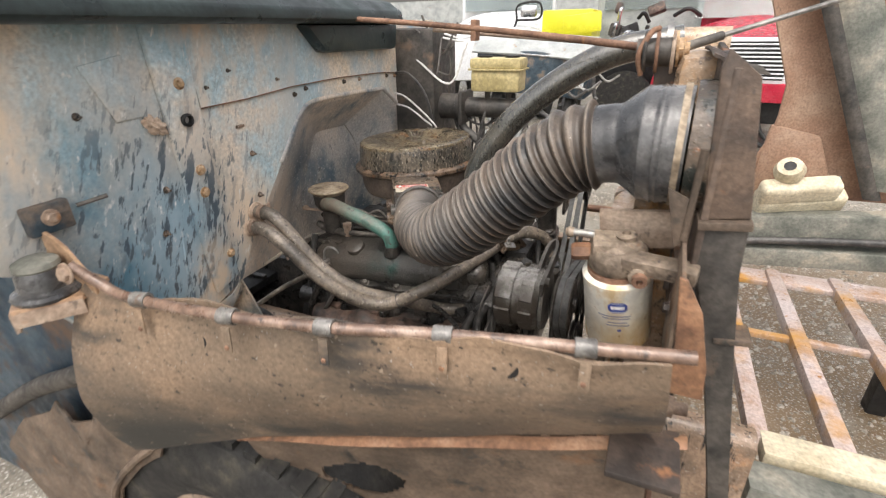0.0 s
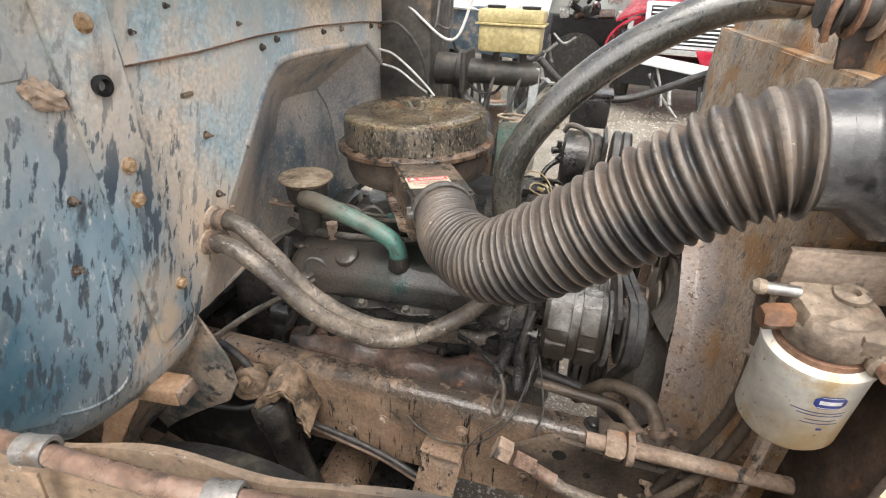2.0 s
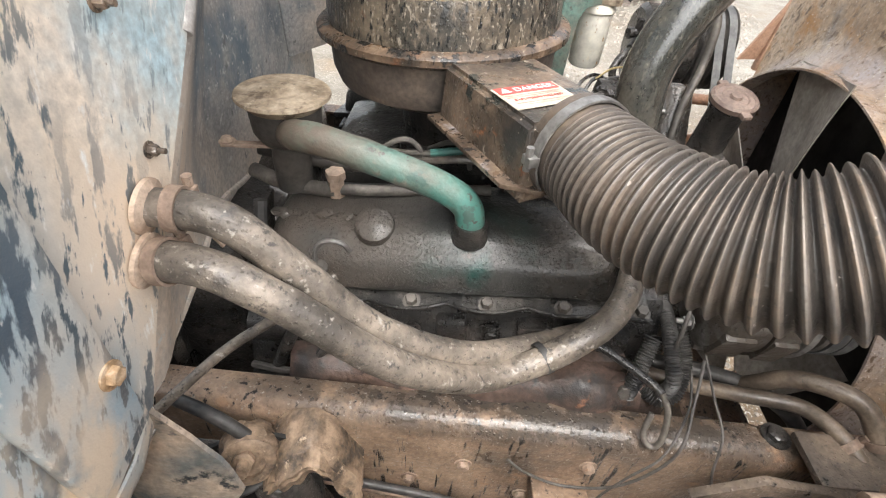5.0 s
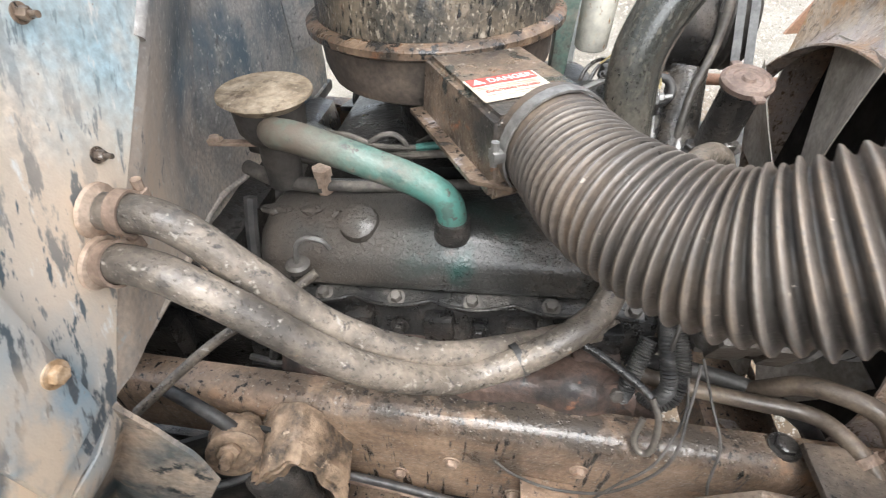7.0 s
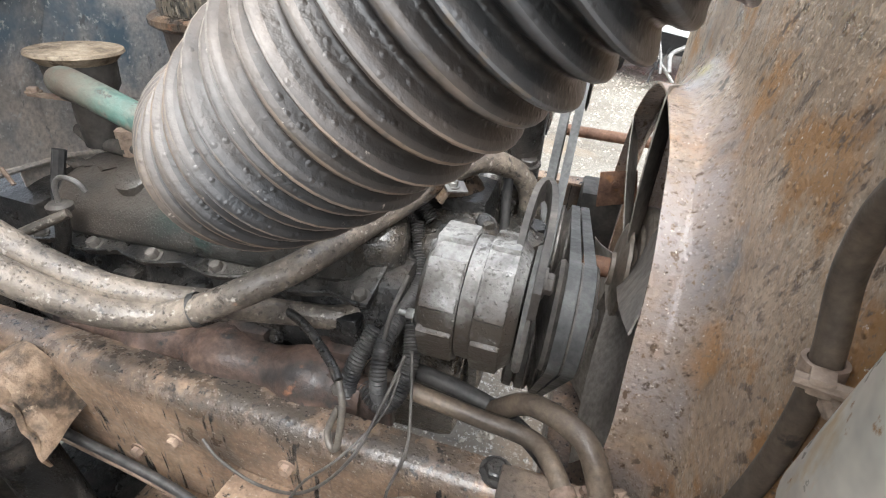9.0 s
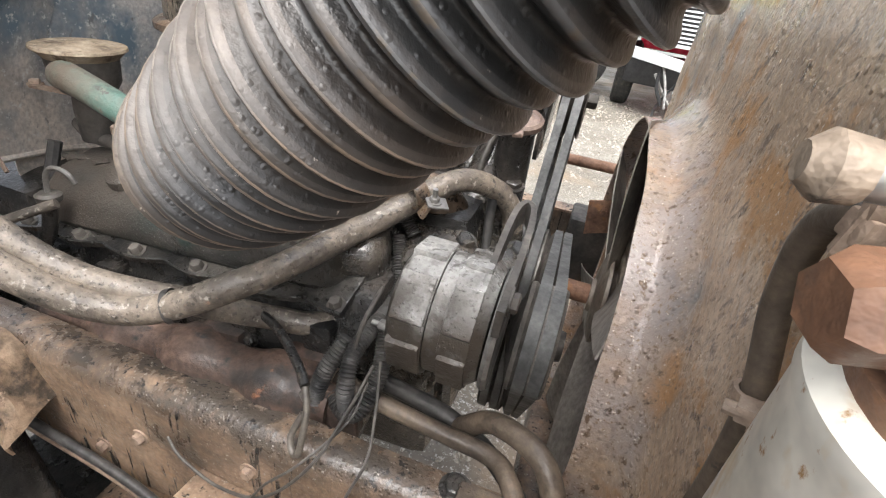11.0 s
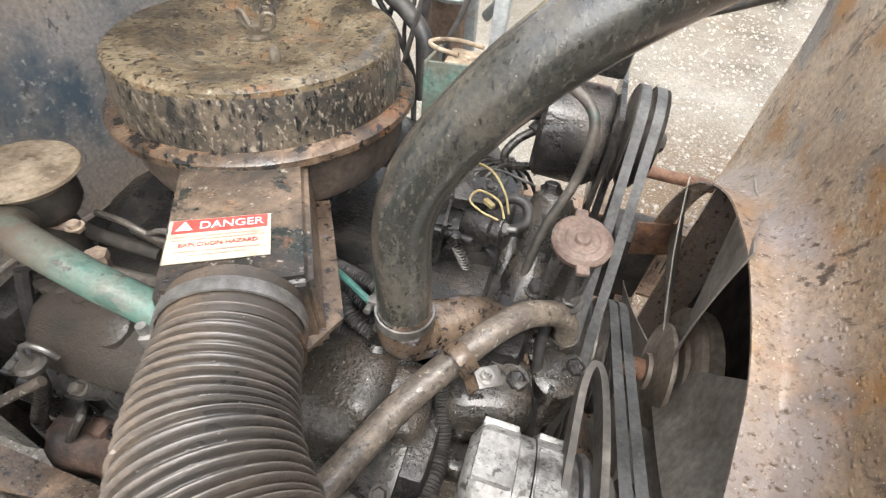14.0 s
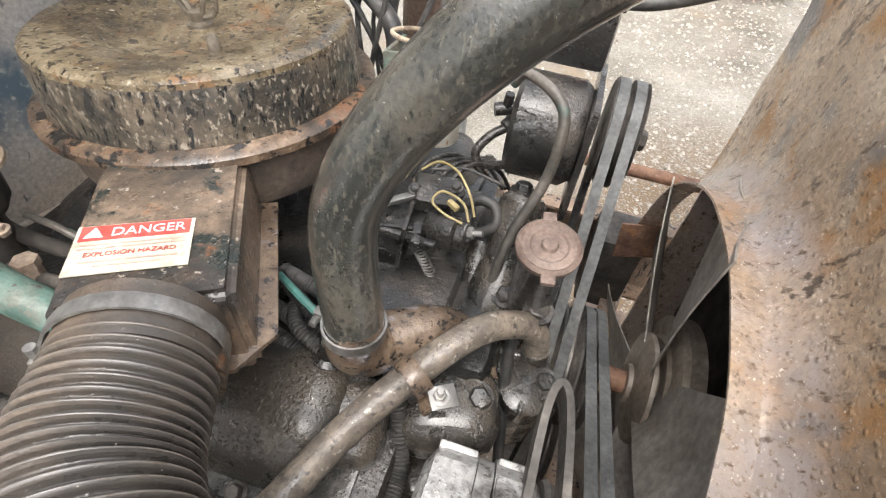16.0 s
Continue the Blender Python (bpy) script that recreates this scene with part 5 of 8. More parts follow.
dp = thing("dipstick", (-0.85, 1.03, 1.0), "oil dipstick with a flat steel loop in a dusty tube", "dipstick")
part("tube", sweep(spl([(-0.851, 1.032, 1.118), (-0.862, 1.025, 1.06), (-0.90, 1.01, 0.98), (-0.93, 1.02, 0.90)], 6), 0.010, 12), "oil", dp)
part("cap", lathe([(0, 0), (0.016, 0), (0.017, 0.008), (0.012, 0.012), (0, 0.012)], pose(-0.851, 1.032, 1.112), 20), "alu_dark", dp)
part("handle", sweep(spl([(-0.851, 1.032, 1.12), (-0.848, 1.034, 1.15), (-0.835, 1.037, 1.163), (-0.815, 1.04, 1.160), (-0.805, 1.042, 1.145)], 6), 0.0035, 8), "steel", dp)


# ---------------------------------------------------------------- alternator, pulleys, belts
def lying(x, y, z):
    return along((x, y, z), (1, 0, 0))


def make_alternator():
    y, z = 1.075, 1.105
    al = thing("alternator", (-0.25, y, z), "wet grey aluminium alternator with a twin-groove pulley", "alternator")
    m = lying(-0.315, y, z)
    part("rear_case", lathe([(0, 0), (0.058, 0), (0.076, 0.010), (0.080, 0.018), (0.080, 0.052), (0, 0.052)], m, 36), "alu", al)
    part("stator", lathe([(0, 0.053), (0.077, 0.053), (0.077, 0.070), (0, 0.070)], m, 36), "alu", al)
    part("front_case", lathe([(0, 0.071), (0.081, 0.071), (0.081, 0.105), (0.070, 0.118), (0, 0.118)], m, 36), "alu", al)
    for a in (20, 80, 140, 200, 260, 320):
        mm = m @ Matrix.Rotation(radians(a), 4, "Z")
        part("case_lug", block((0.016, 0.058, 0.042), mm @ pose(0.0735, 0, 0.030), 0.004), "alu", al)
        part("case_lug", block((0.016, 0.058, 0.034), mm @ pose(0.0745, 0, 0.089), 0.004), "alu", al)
    part("rear_terminal", bolt_mesh((-0.322, y - 0.03, z - 0.03), (-1, 0, 0), 0.008, 0.012, True, None, 0.01), "steel", al)
    part("fan", lathe([(0, 0.119), (0.076, 0.121), (0.079, 0.126), (0.076, 0.131), (0.02, 0.133), (0, 0.133)], m, 36), "steel", al)
    pul = lathe([(0, 0.134), (0.066, 0.150), (0.068, 0.155), (0.057, 0.166), (0.068, 0.174), (0.068, 0.176), (0.057, 0.183), (0.068, 0.191), (0.066, 0.194), (0.02, 0.194), (0.018, 0.204), (0, 0.204)], m, 40)
    part("pulley", pul, "alu_dark", al)
    return al


make_alternator()

strap = thing("adjusting_strap", (-0.205, 1.1, 1.19), "slotted steel strap that tensions the alternator", "bracket")
bm = bmesh.new()
ARM = rings(spl([(-0.213, 1.02, 1.150), (-0.214, 1.10, 1.180), (-0.212, 1.185, 1.198), (-0.202, 1.216, 1.201), (-0.190, 1.19, 1.200), (-0.184, 1.09, 1.201), (-0.184, 0.97, 1.190)], 8))
prev = None
for p, a, b, q in ARM:
    flat = (ARM[min(len(ARM) - 1, ARM.index((p, a, b, q)) + 1)][0] - ARM[max(0, ARM.index((p, a, b, q)) - 1)][0]).normalized().cross(Vector((0, 0, 1))).normalized()
    ring = [bm.verts.new(p + flat * x + Vector((0, 0, z))) for x, z in ((-0.004, -0.017), (0.004, -0.017), (0.004, 0.015), (-0.004, 0.015))]
    if prev:
        for k in range(4):
            bm.faces.new((prev[k], prev[(k + 1) % 4], ring[(k + 1) % 4], ring[k]))
    else:
        bm.faces.new(ring[::-1])
    prev = ring
bm.faces.new(prev)
part("loop", bm, "alu_dark", strap)
part("lock_bolt", bolt_mesh((-0.180, 1.00, 1.198), (1, 0, 0), 0.011, 0.010), "alu_dark", strap)

FAN_Y, FAN_Z = 1.405, 0.985
PSP_Y, PSP_Z = 1.62, 1.286


def make_pulley(name, x0, x1, y, z, r, label, spokes=0):
    m = lying(x0, y, z)
    w = x1 - x0
    prof = [(0, 0), (r - 0.004, 0), (r, 0.003)]
    n = max(1, round(w / 0.016))
    for i in range(n):
        a = w * i / n
        prof += [(r, a + 0.002), (r - 0.011, a + w / n / 2), (r, a + w / n - 0.002)]
    prof += [(r - 0.006, w), (r * 0.75, w - 0.006), (r * 0.72, w * 0.4), (r * 0.3, w * 0.4), (r * 0.28, w), (0, w)]
    return tagged(part(name, lathe(prof, m, 44), "alu_dark"), label, "pulley")


make_pulley("fan_pulley", -0.217, -0.122, FAN_Y, FAN_Z, 0.098, "triple-groove fan drive pulley in greasy grey steel")
make_pulley("crank_pulley", -0.217, -0.122, CY, 0.74, 0.09, "crankshaft pulley low at the engine front, oily")
make_pulley("compressor_pulley", -0.215, -0.166, PSP_Y, PSP_Z, 0.080, "twin-groove pulley on the steering pump")


def make_belt(circles, x, w, label):
    """A belt round the hull of pulleys given as (y, z, radius)."""
    pts = []
    for y, z, r in circles:
        pts += [(y + r * math.cos(a * math.pi / 40), z + r * math.sin(a * math.pi / 40)) for a in range(80)]
    pts = sorted(set(pts))

    def half(seq):
        out = []
        for p in seq:
            while len(out) > 1 and (out[-1][0] - out[-2][0]) * (p[1] - out[-2][1]) - (out[-1][1] - out[-2][1]) * (p[0] - out[-2][0]) <= 0:
                out.pop()
            out.append(p)
        return out[:-1]
    hull = half(pts) + half(pts[::-1])
    bm = bmesh.new()
    c = (sum(p[0] for p in hull) / len(hull), sum(p[1] for p in hull) / len(hull))
    loops = []
    for i, (y, z) in enumerate(hull):
        a, b = Vector(hull[i - 1]), Vector(hull[(i + 1) % len(hull)])
        t = (b - a).normalized()
        nrm = Vector((t.y, -t.x))
        inn = Vector((y, z)) - nrm * 0.008
        loops.append([bm.verts.new((x - w / 2, y, z)), bm.verts.new((x + w / 2, y, z)), bm.verts.new((x + w * 0.3, *inn)), bm.verts.new((x - w * 0.3, *inn))])
    for i in range(len(loops)):
        j = (i + 1) % len(loops)
        for k in range(4):
            bm.faces.new((loops[i][k], loops[i][(k + 1) % 4], loops[j][(k + 1) % 4], loops[j][k]))
    return tagged(part("drive_belt", bm, "belt"), label, "belt", "drive belts")


for x in (-0.204, -0.181):
    make_belt([(PSP_Y, PSP_Z, 0.081), (FAN_Y, FAN_Z, 0.099), (CY, 0.74, 0.091)], x, 0.015, "grey worn V-belt running up to the steering pump")
for x in (-0.149, -0.132):
    make_belt([(1.075, 1.105, 0.069), (FAN_Y, FAN_Z, 0.101), (CY, 0.74, 0.093)], x, 0.014, "grey worn V-belt running round the alternator")


# ---------------------------------------------------------------- fan and shroud
def make_fan():
    fan = thing("cooling_fan", (-0.10, FAN_Y, FAN_Z), "grey engine fan with six twisted blades, dusty", "fan")
    m = lying(-0.122, FAN_Y, FAN_Z)
    part("shaft", lathe([(0, 0), (0.028, 0), (0.028, 0.008), (0.019, 0.010), (0.019, 0.065), (0, 0.065)], m, 20), "rust_plain", fan, "rust-brown spacer shaft")
    part("hub", lathe([(0, 0.055), (0.030, 0.055), (0.032, 0.062), (0.060, 0.064), (0.088, 0.072), (0.090, 0.078), (0.06, 0.080), (0, 0.080)], m, 36), "fan_grey", fan)
    part("clutch", lathe([(0, 0.086), (0.05, 0.086), (0.056, 0.092), (0.085, 0.090), (0.092, 0.095), (0.112, 0.093), (0.124, 0.098), (0.125, 0.108), (0.116, 0.111), (0.125, 0.115), (0.125, 0.130), (0.10, 0.140), (0, 0.140)], m, 40), "fan_grey", fan, "ribbed grey fan clutch")
    for k in range(6):
        mm = m @ Matrix.Rotation(radians(60 * k + 22), 4, "Z") @ pose(0, 0, 0.022)

        def blade(u, v, mm=mm):
            r = 0.06 + 0.27 * u
            half = 0.045 + 0.075 * u
            a = radians(34 - 12 * u)
            w = (v - 0.5) * 2 * half
            return mm @ Vector((r, w * math.cos(a), 0.060 - w * math.sin(a) * 0.55 + 0.006 * math.cos(w * 30)))
        part("blade", sheet(blade, 8, 6, 0.0025), "fan_blade", fan)
    return fan


make_fan()


def make_shroud():
    sh = thing("fan_shroud", (0.0, 1.3, 0.75), "brown dust-caked radiator shroud with a rounded fan opening", "fan shroud")
    y0, y1, z0, z1 = 0.855, 1.72, 0.55, 1.63
    R0, CYS, CZS = 0.380, 1.385, 0.937

    def skin(u, v):
        a = 2 * math.pi * u
        c, s = math.cos(a), math.sin(a)
        # edge of the rectangle in this direction
        kx = ((y1 - CYS) if c > 0 else (CYS - y0)) / max(abs(c), 1e-6)
        kz = ((z1 - CZS) if s > 0 else (CZS - z0)) / max(abs(s), 1e-6)
        far = max(min(kx, kz), R0 + 0.012)
        r = R0 + (far - R0) * (max(0, v - 0.30) / 0.70) ** 1.2 if v > 0.30 else R0
        if v < 0.30:
            x = -0.070 + 0.035 * v / 0.30
        else:
            w = min(1.0, (r - R0) / 0.06)
            x = -0.035 + 0.028 * math.sin(w * math.pi / 2)
        dent = 0.004 * noise.noise(Vector((c * r * 9, s * r * 9, 1.0)))
        return (x + dent, CYS + c * r, CZS + s * r)
    part("shroud_wall", sheet(skin, 144, 22, 0.0035), "shroud", sh)
    rim = part("top_flange", prism([(y0, z1 - 0.004), (y1, z1 - 0.004), (y1, z1 + 0.004), (y0, z1 + 0.004)], 0.10, Matrix.Translation((-0.005, 0, 0)) @ YZ, 0), "shroud", sh)
    part("far_side", prism([(y1 - 0.004, z0), (y1 + 0.002, z0), (y1 + 0.002, z1), (y1 - 0.004, z1)], 0.11, Matrix.Translation((-0.004, 0, 0)) @ YZ, 0), "shroud", sh)
    part("near_side", prism([(y0 - 0.002, z0), (y0 + 0.004, z0), (y0 + 0.004, z1), (y0 - 0.002, z1)], 0.11, Matrix.Translation((-0.004, 0, 0)) @ YZ, 0), "shroud", sh)
    return sh


make_shroud()
rd = thing("radiator", (0.15, 1.33, 0.62), "dark dusty radiator core with a brown top tank", "radiator")
part("core", block((0.05, 0.80, 0.98), pose(0.105, 1.335, 1.12), 0.004), "black", rd)
part("top_tank", block((0.10, 0.80, 0.10), pose(0.07, 1.335, 1.655), 0.03), "shroud", rd)
part("inlet_neck", sweep([(0.0, 1.262, 1.712), (0.12, 1.262, 1.712)], 0.03, 24), "shroud", rd)

# ---------------------------------------------------------------- steering pump with its canister
pump = thing("steering_pump", (-0.28, PSP_Y, PSP_Z), "oily black steering pump with a square reservoir on top", "pump")
part("canister", lathe([(0, 0), (0.07, 0), (0.080, 0.008), (0.080, 0.090), (0.070, 0.103), (0, 0.105)], lying(-0.345, PSP_Y - 0.02, PSP_Z - 0.005), 40), "oil", pump)
part("mount_plate", block((0.012, 0.17, 0.19), pose(-0.235, PSP_Y - 0.01, PSP_Z - 0.02), 0.01), "oil", pump)
part("reservoir", prism([(-0.052, -0.05), (0.052, -0.05), (0.052, 0.05), (-0.052, 0.05)], 0.085, pose(-0.29, PSP_Y + 0.05, PSP_Z + 0.082), 0.012), "oil", pump)
part("reservoir_lid", block((0.112, 0.108, 0.012), pose(-0.29, PSP_Y + 0.05, PSP_Z + 0.172), 0.004), "oil", pump)
part("shaft_nut", bolt_mesh((-0.172, PSP_Y, PSP_Z), (1, 0, 0), 0.016, 0.025), "alu_dark", pump)
part("feed_pipe", sweep(spl([(-0.345, 1.50, 1.385), (-0.33, 1.49, 1.405), (-0.29, 1.46, 1.40), (-0.272, 1.44, 1.375), (-0.275, 1.42, 1.31), (-0.295, 1.39, 1.25), (-0.305, 1.36, 1.19), (-0.31, 1.34, 1.12)], 8), 0.0068, 12), "thin_pipe", pump, "thin pipe with flaking teal paint")

# filler neck and front housings
filler = thing("oil_filler", (-0.252, 1.325, 1.15), "oil filler neck with a brown ridged two-ear cap", "oil filler")
part("neck", lathe([(0.030, -0.20), (0.028, -0.02), (0.033, -0.012), (0, -0.012)], along((-0.252, 1.325, 1.295), (0.0, -0.18, 1)), 28), "oil", filler)
capm = along((-0.252, 1.325, 1.288), (0.0, -0.25, 1))
cap = lathe([(0, 0.0), (0.036, 0.0), (0.037, 0.008), (0.033, 0.012), (0.030, 0.009), (0.022, 0.011), (0.020, 0.009), (0.010, 0.010), (0.008, 0.014), (0, 0.014)], capm, 40)
for a in (100, 280):
    block((0.016, 0.016, 0.008), capm @ Matrix.Rotation(radians(a), 4, "Z") @ pose(0.039, 0, 0.005), 0.003, cap)
part("cap", cap, "cap_brown", filler, "dusty pinkish-brown ridged cap")

neck = thing("thermostat_housing", (-0.42, 1.21, 1.15), "orange-brown cast thermostat elbow under the radiator hose", "thermostat housing")
part("elbow", sweep(spl([(-0.428, 1.199, 1.235), (-0.425, 1.20, 1.19), (-0.405, 1.222, 1.172), (-0.365, 1.252, 1.175), (-0.33, 1.275, 1.15), (-0.31, 1.285, 1.10)], 8), lambda s: 0.031 + 0.006 * math.sin(min(1, s / 0.12) * 3.1), 24), "thermo", neck)
part("flange", block((0.09, 0.07, 0.018), pose(-0.315, 1.275, 1.105, 20, 10, 30), 0.006), "thermo", neck)


def lumps(name, parent, spec, material):
    """Castings round the engine front, each a part of its own: (size, place, turn, bevel)."""
    for s, p, r, bv in spec:
        part(name, block(s, pose(*p, *r), bv, None, 3), material, parent)


lumps("front_casting", engine, [((0.10, 0.12, 0.10), (-0.37, 1.30, 1.08), (10, 5, 20), 0.03), ((0.08, 0.10, 0.16), (-0.30, 1.24, 1.0), (0, 8, 10), 0.03),
    ((0.06, 0.14, 0.12), (-0.26, 1.42, 1.10), (0, 0, 5), 0.025), ((0.09, 0.10, 0.09), (-0.42, 1.33, 1.09), (0, 0, 30), 0.03)], "oil")
lumps("side_casting", engine, [((0.12, 0.06, 0.12), (-0.33, 1.15, 0.95), (0, 0, 0), 0.02), ((0.16, 0.10, 0.10), (-0.45, 1.14, 1.10), (20, -5, 10), 0.035)], "wet_crust")

inj = thing("injection_pump", (-0.42, 1.42, 1.12), "greasy injection pump with levers, lines and yellow wires", "injection pump")
part("body", block((0.17, 0.16, 0.10), pose(-0.44, 1.43, 1.14, 0, 0, 8), 0.02), "oil", inj)
part("governor_housing", block((0.09, 0.10, 0.055), pose(-0.425, 1.405, 1.205, 4, -3, 12), 0.012), "oil", inj)
part("solenoid", lathe([(0, 0), (0.022, 0), (0.024, 0.004), (0.024, 0.040), (0.019, 0.044), (0.019, 0.056), (0.012, 0.058), (0, 0.058)], along((-0.405, 1.377, 1.225), (1, -0.15, 0.12)), 24), "pump_grey", inj, "grey shut-off solenoid")
part("solenoid_stud", bolt_mesh((-0.352, 1.369, 1.240), (1, -0.1, 0.3), 0.008, 0.010, True, None, 0.012), "steel", inj)
part("top_cover", prism([(-0.035, -0.022), (0.01, -0.03), (0.035, -0.005), (0.03, 0.022), (-0.03, 0.028)], 0.024, pose(-0.408, 1.42, 1.238, 12, 6, 25), 0.006), "pump_grey", inj, "angular grey cover")
for x, y, z in ((-0.435, 1.405, 1.258), (-0.385, 1.425, 1.262), (-0.455, 1.37, 1.222), (-0.47, 1.42, 1.21), (-0.45, 1.36, 1.18)):
    part("cover_screw", bolt_mesh((x, y, z), (0, -0.3, 1), 0.007, 0.007), "pump_grey", inj)
part("bracket_plate", block((0.006, 0.060, 0.070), pose(-0.432, 1.362, 1.215, 0, 6, 8), 0.002), "pump_grey", inj)
part("bracket_plate", block((0.070, 0.006, 0.045), pose(-0.455, 1.355, 1.21, 8, 0, 14), 0.002), "oil", inj)
part("throttle_shaft", sweep([(-0.47, 1.352, 1.222), (-0.385, 1.345, 1.224)], 0.0075, 12), "pump_grey", inj)
part("lever", block((0.012, 0.014, 0.075), pose(-0.418, 1.348, 1.205, 20, 18, 0), 0.003), "pump_grey", inj)
part("lever", block((0.075, 0.012, 0.006), pose(-0.44, 1.395, 1.252, 0, -10, 35), 0.002), "steel", inj)
part("spring", sweep([(-0.408 + 0.0075 * math.cos(i * 0.8) + 0.0003 * i, 1.350 + 0.0075 * math.sin(i * 0.8), 1.205 - 0.0006 * i) for i in range(96)], 0.0016, 6), "steel", inj, "coiled return spring")
part("yellow_wire", sweep(spl([(-0.44, 1.445, 1.262), (-0.415, 1.438, 1.286), (-0.385, 1.42, 1.292), (-0.360, 1.395, 1.280), (-0.348, 1.385, 1.255)], 8), 0.0017, 8), "yellow_wire", inj, "yellow wire")
part("yellow_wire", sweep(spl([(-0.352, 1.372, 1.255), (-0.365, 1.385, 1.272), (-0.395, 1.395, 1.274), (-0.405, 1.385, 1.262), (-0.385, 1.375, 1.255), (-0.36, 1.37, 1.252)], 8), 0.0017, 8), "yellow_wire", inj, "yellow wire loop")
part("plug", block((0.018, 0.008, 0.007), pose(-0.378, 1.388, 1.262, 0, 8, -30), 0.002), "yellow_wire", inj, "pale wire plug")
part("return_hose", sweep(spl([(-0.375, 1.42, 1.235), (-0.35, 1.425, 1.252), (-0.328, 1.42, 1.25), (-0.322, 1.405, 1.232), (-0.345, 1.40, 1.215), (-0.38, 1.41, 1.205)], 8), 0.0075, 10), "loom", inj, "black rubber loop")
for i in range(4):
    part("fuel_line", sweep(spl([(-0.47 + 0.015 * i, 1.47, 1.19), (-0.45 + 0.02 * i, 1.50 + 0.006 * i, 1.235), (-0.41 + 0.02 * i, 1.54 + 0.01 * i, 1.235 - 0.01 * i), (-0.38 + 0.02 * i, 1.60, 1.17 - 0.01 * i)], 8), 0.0036, 8), ("pump_grey", "oil")[i % 2], inj)
    part("line_nut", bolt_mesh((-0.47 + 0.015 * i, 1.47, 1.185), (0, 0.1, 1), 0.0075, 0.016), "pump_grey", inj)
part("thin_wire", sweep(spl([(-0.43, 1.46, 1.255), (-0.385, 1.47, 1.262), (-0.34, 1.46, 1.262), (-0.325, 1.47, 1.25)], 8), 0.0022, 8), "loom", inj)
pf = thing("pump_fitting", (-0.36, 1.51, 1.25), "oily elbow pipe and clamped hose end at the steering pump", "fitting")
part("elbow_pipe", sweep(spl([(-0.35, 1.528, 1.305), (-0.372, 1.512, 1.292), (-0.386, 1.495, 1.272), (-0.378, 1.497, 1.252), (-0.35, 1.512, 1.246), (-0.33, 1.52, 1.25)], 8), 0.0075, 12), "pump_grey", pf)
part("hose_end", sweep(spl([(-0.352, 1.525, 1.305), (-0.34, 1.54, 1.318), (-0.325, 1.555, 1.325)], 5), 0.0115, 14), "loom", pf)
part("fitting_nut", bolt_mesh((-0.335, 1.519, 1.249), (1, 0.1, 0.05), 0.013, 0.020), "oil", pf)
part("upper_port", sweep([(-0.372, 1.515, 1.335), (-0.335, 1.53, 1.340)], 0.010, 12), "pump_grey", pf)
part("upper_stub", sweep([(-0.356, 1.52, 1.337), (-0.354, 1.518, 1.362)], 0.007, 10), "pump_grey", pf)
for ob in pf.children:
    ob.data.transform(Matrix.Translation((0.0, 0.045, -0.022)))
# front castings with their bolts, wet with oil
part("filler_column", sweep(spl([(-0.292, 1.448, 1.262), (-0.294, 1.435, 1.240), (-0.296, 1.400, 1.183), (-0.300, 1.360, 1.140), (-0.303, 1.330, 1.095), (-0.300, 1.31, 1.04)], 8), lambda q: 0.030 + 0.010 * min(1, q / 0.2) - 0.006 * max(0, 1 - q / 0.008), 22, True, None, 0.002), "wet_crust", engine, "wet cast filler column")
part("breather_stub", sweep(spl([(-0.337, 1.422, 1.182), (-0.335, 1.39, 1.150), (-0.328, 1.36, 1.105), (-0.325, 1.34, 1.05)], 6), lambda q: 0.019 if q > 0.012 else 0.021, 16), "wet_crust", engine)
for p, d, r in (((-0.30, 1.478, 1.246), (0, 0.3, 1), 0.012), ((-0.281, 1.219, 1.125), (0.2, -0.5, 1), 0.013), ((-0.240, 1.320, 1.19), (0, -0.2, 1), 0.014), ((-0.205, 1.283, 1.10), (0.2, -0.4, 1), 0.013), ((-0.362, 1.262, 1.19), (0.2, 0.2, 1), 0.011), ((-0.285, 1.345, 1.17), (0.1, -0.3, 1), 0.012), ((-0.30, 1.20, 1.06), (0, -1, 0.3), 0.012)):
    part("casting_bolt", bolt_mesh(p, d, r, 0.012), "oil", engine)
part("front_boss", lathe([(0, -0.10), (0.034, -0.10), (0.028, 0), (0.022, 0.006), (0, 0.008)], along((-0.262, 1.345, 1.14), (0, -0.1, 1)), 24), "wet_crust", engine)
part("front_boss", lathe([(0, -0.12), (0.045, -0.12), (0.034, 0), (0.026, 0.004), (0, 0.005)], along((-0.225, 1.265, 1.10), (0.1, -0.2, 1)), 24), "wet_crust", engine)
part("water_neck", sweep(spl([(-0.226, 1.318, 1.12), (-0.222, 1.320, 1.09), (-0.220, 1.320, 1.05), (-0.220, 1.318, 1.0)], 6), lambda s: 0.0195 + 0.004 * (1 if s > 0.04 else 0), 18), "wet_crust", engine)
part("timing_boss", block((0.13, 0.11, 0.13), pose(-0.315, 1.215, 1.065, 12, 0, 15), 0.045, None, 4), "wet_crust", engine)
part("timing_boss", block((0.10, 0.12, 0.10), pose(-0.25, 1.36, 1.05, 0, 0, 0), 0.035, None, 4), "wet_crust", engine)
rc = random.Random(21)
for i in range(16):
    x, y = rc.uniform(-0.40, -0.24), rc.uniform(1.22, 1.36)
    part("casting_rib", block((rc.uniform(0.015, 0.05), rc.uniform(0.015, 0.045), rc.uniform(0.03, 0.07)), pose(x, y, 1.085 + rc.uniform(-0.02, 0.025), rc.uniform(-20, 20), rc.uniform(-20, 20), rc.uniform(0, 90)), 0.007), "wet_crust", engine)
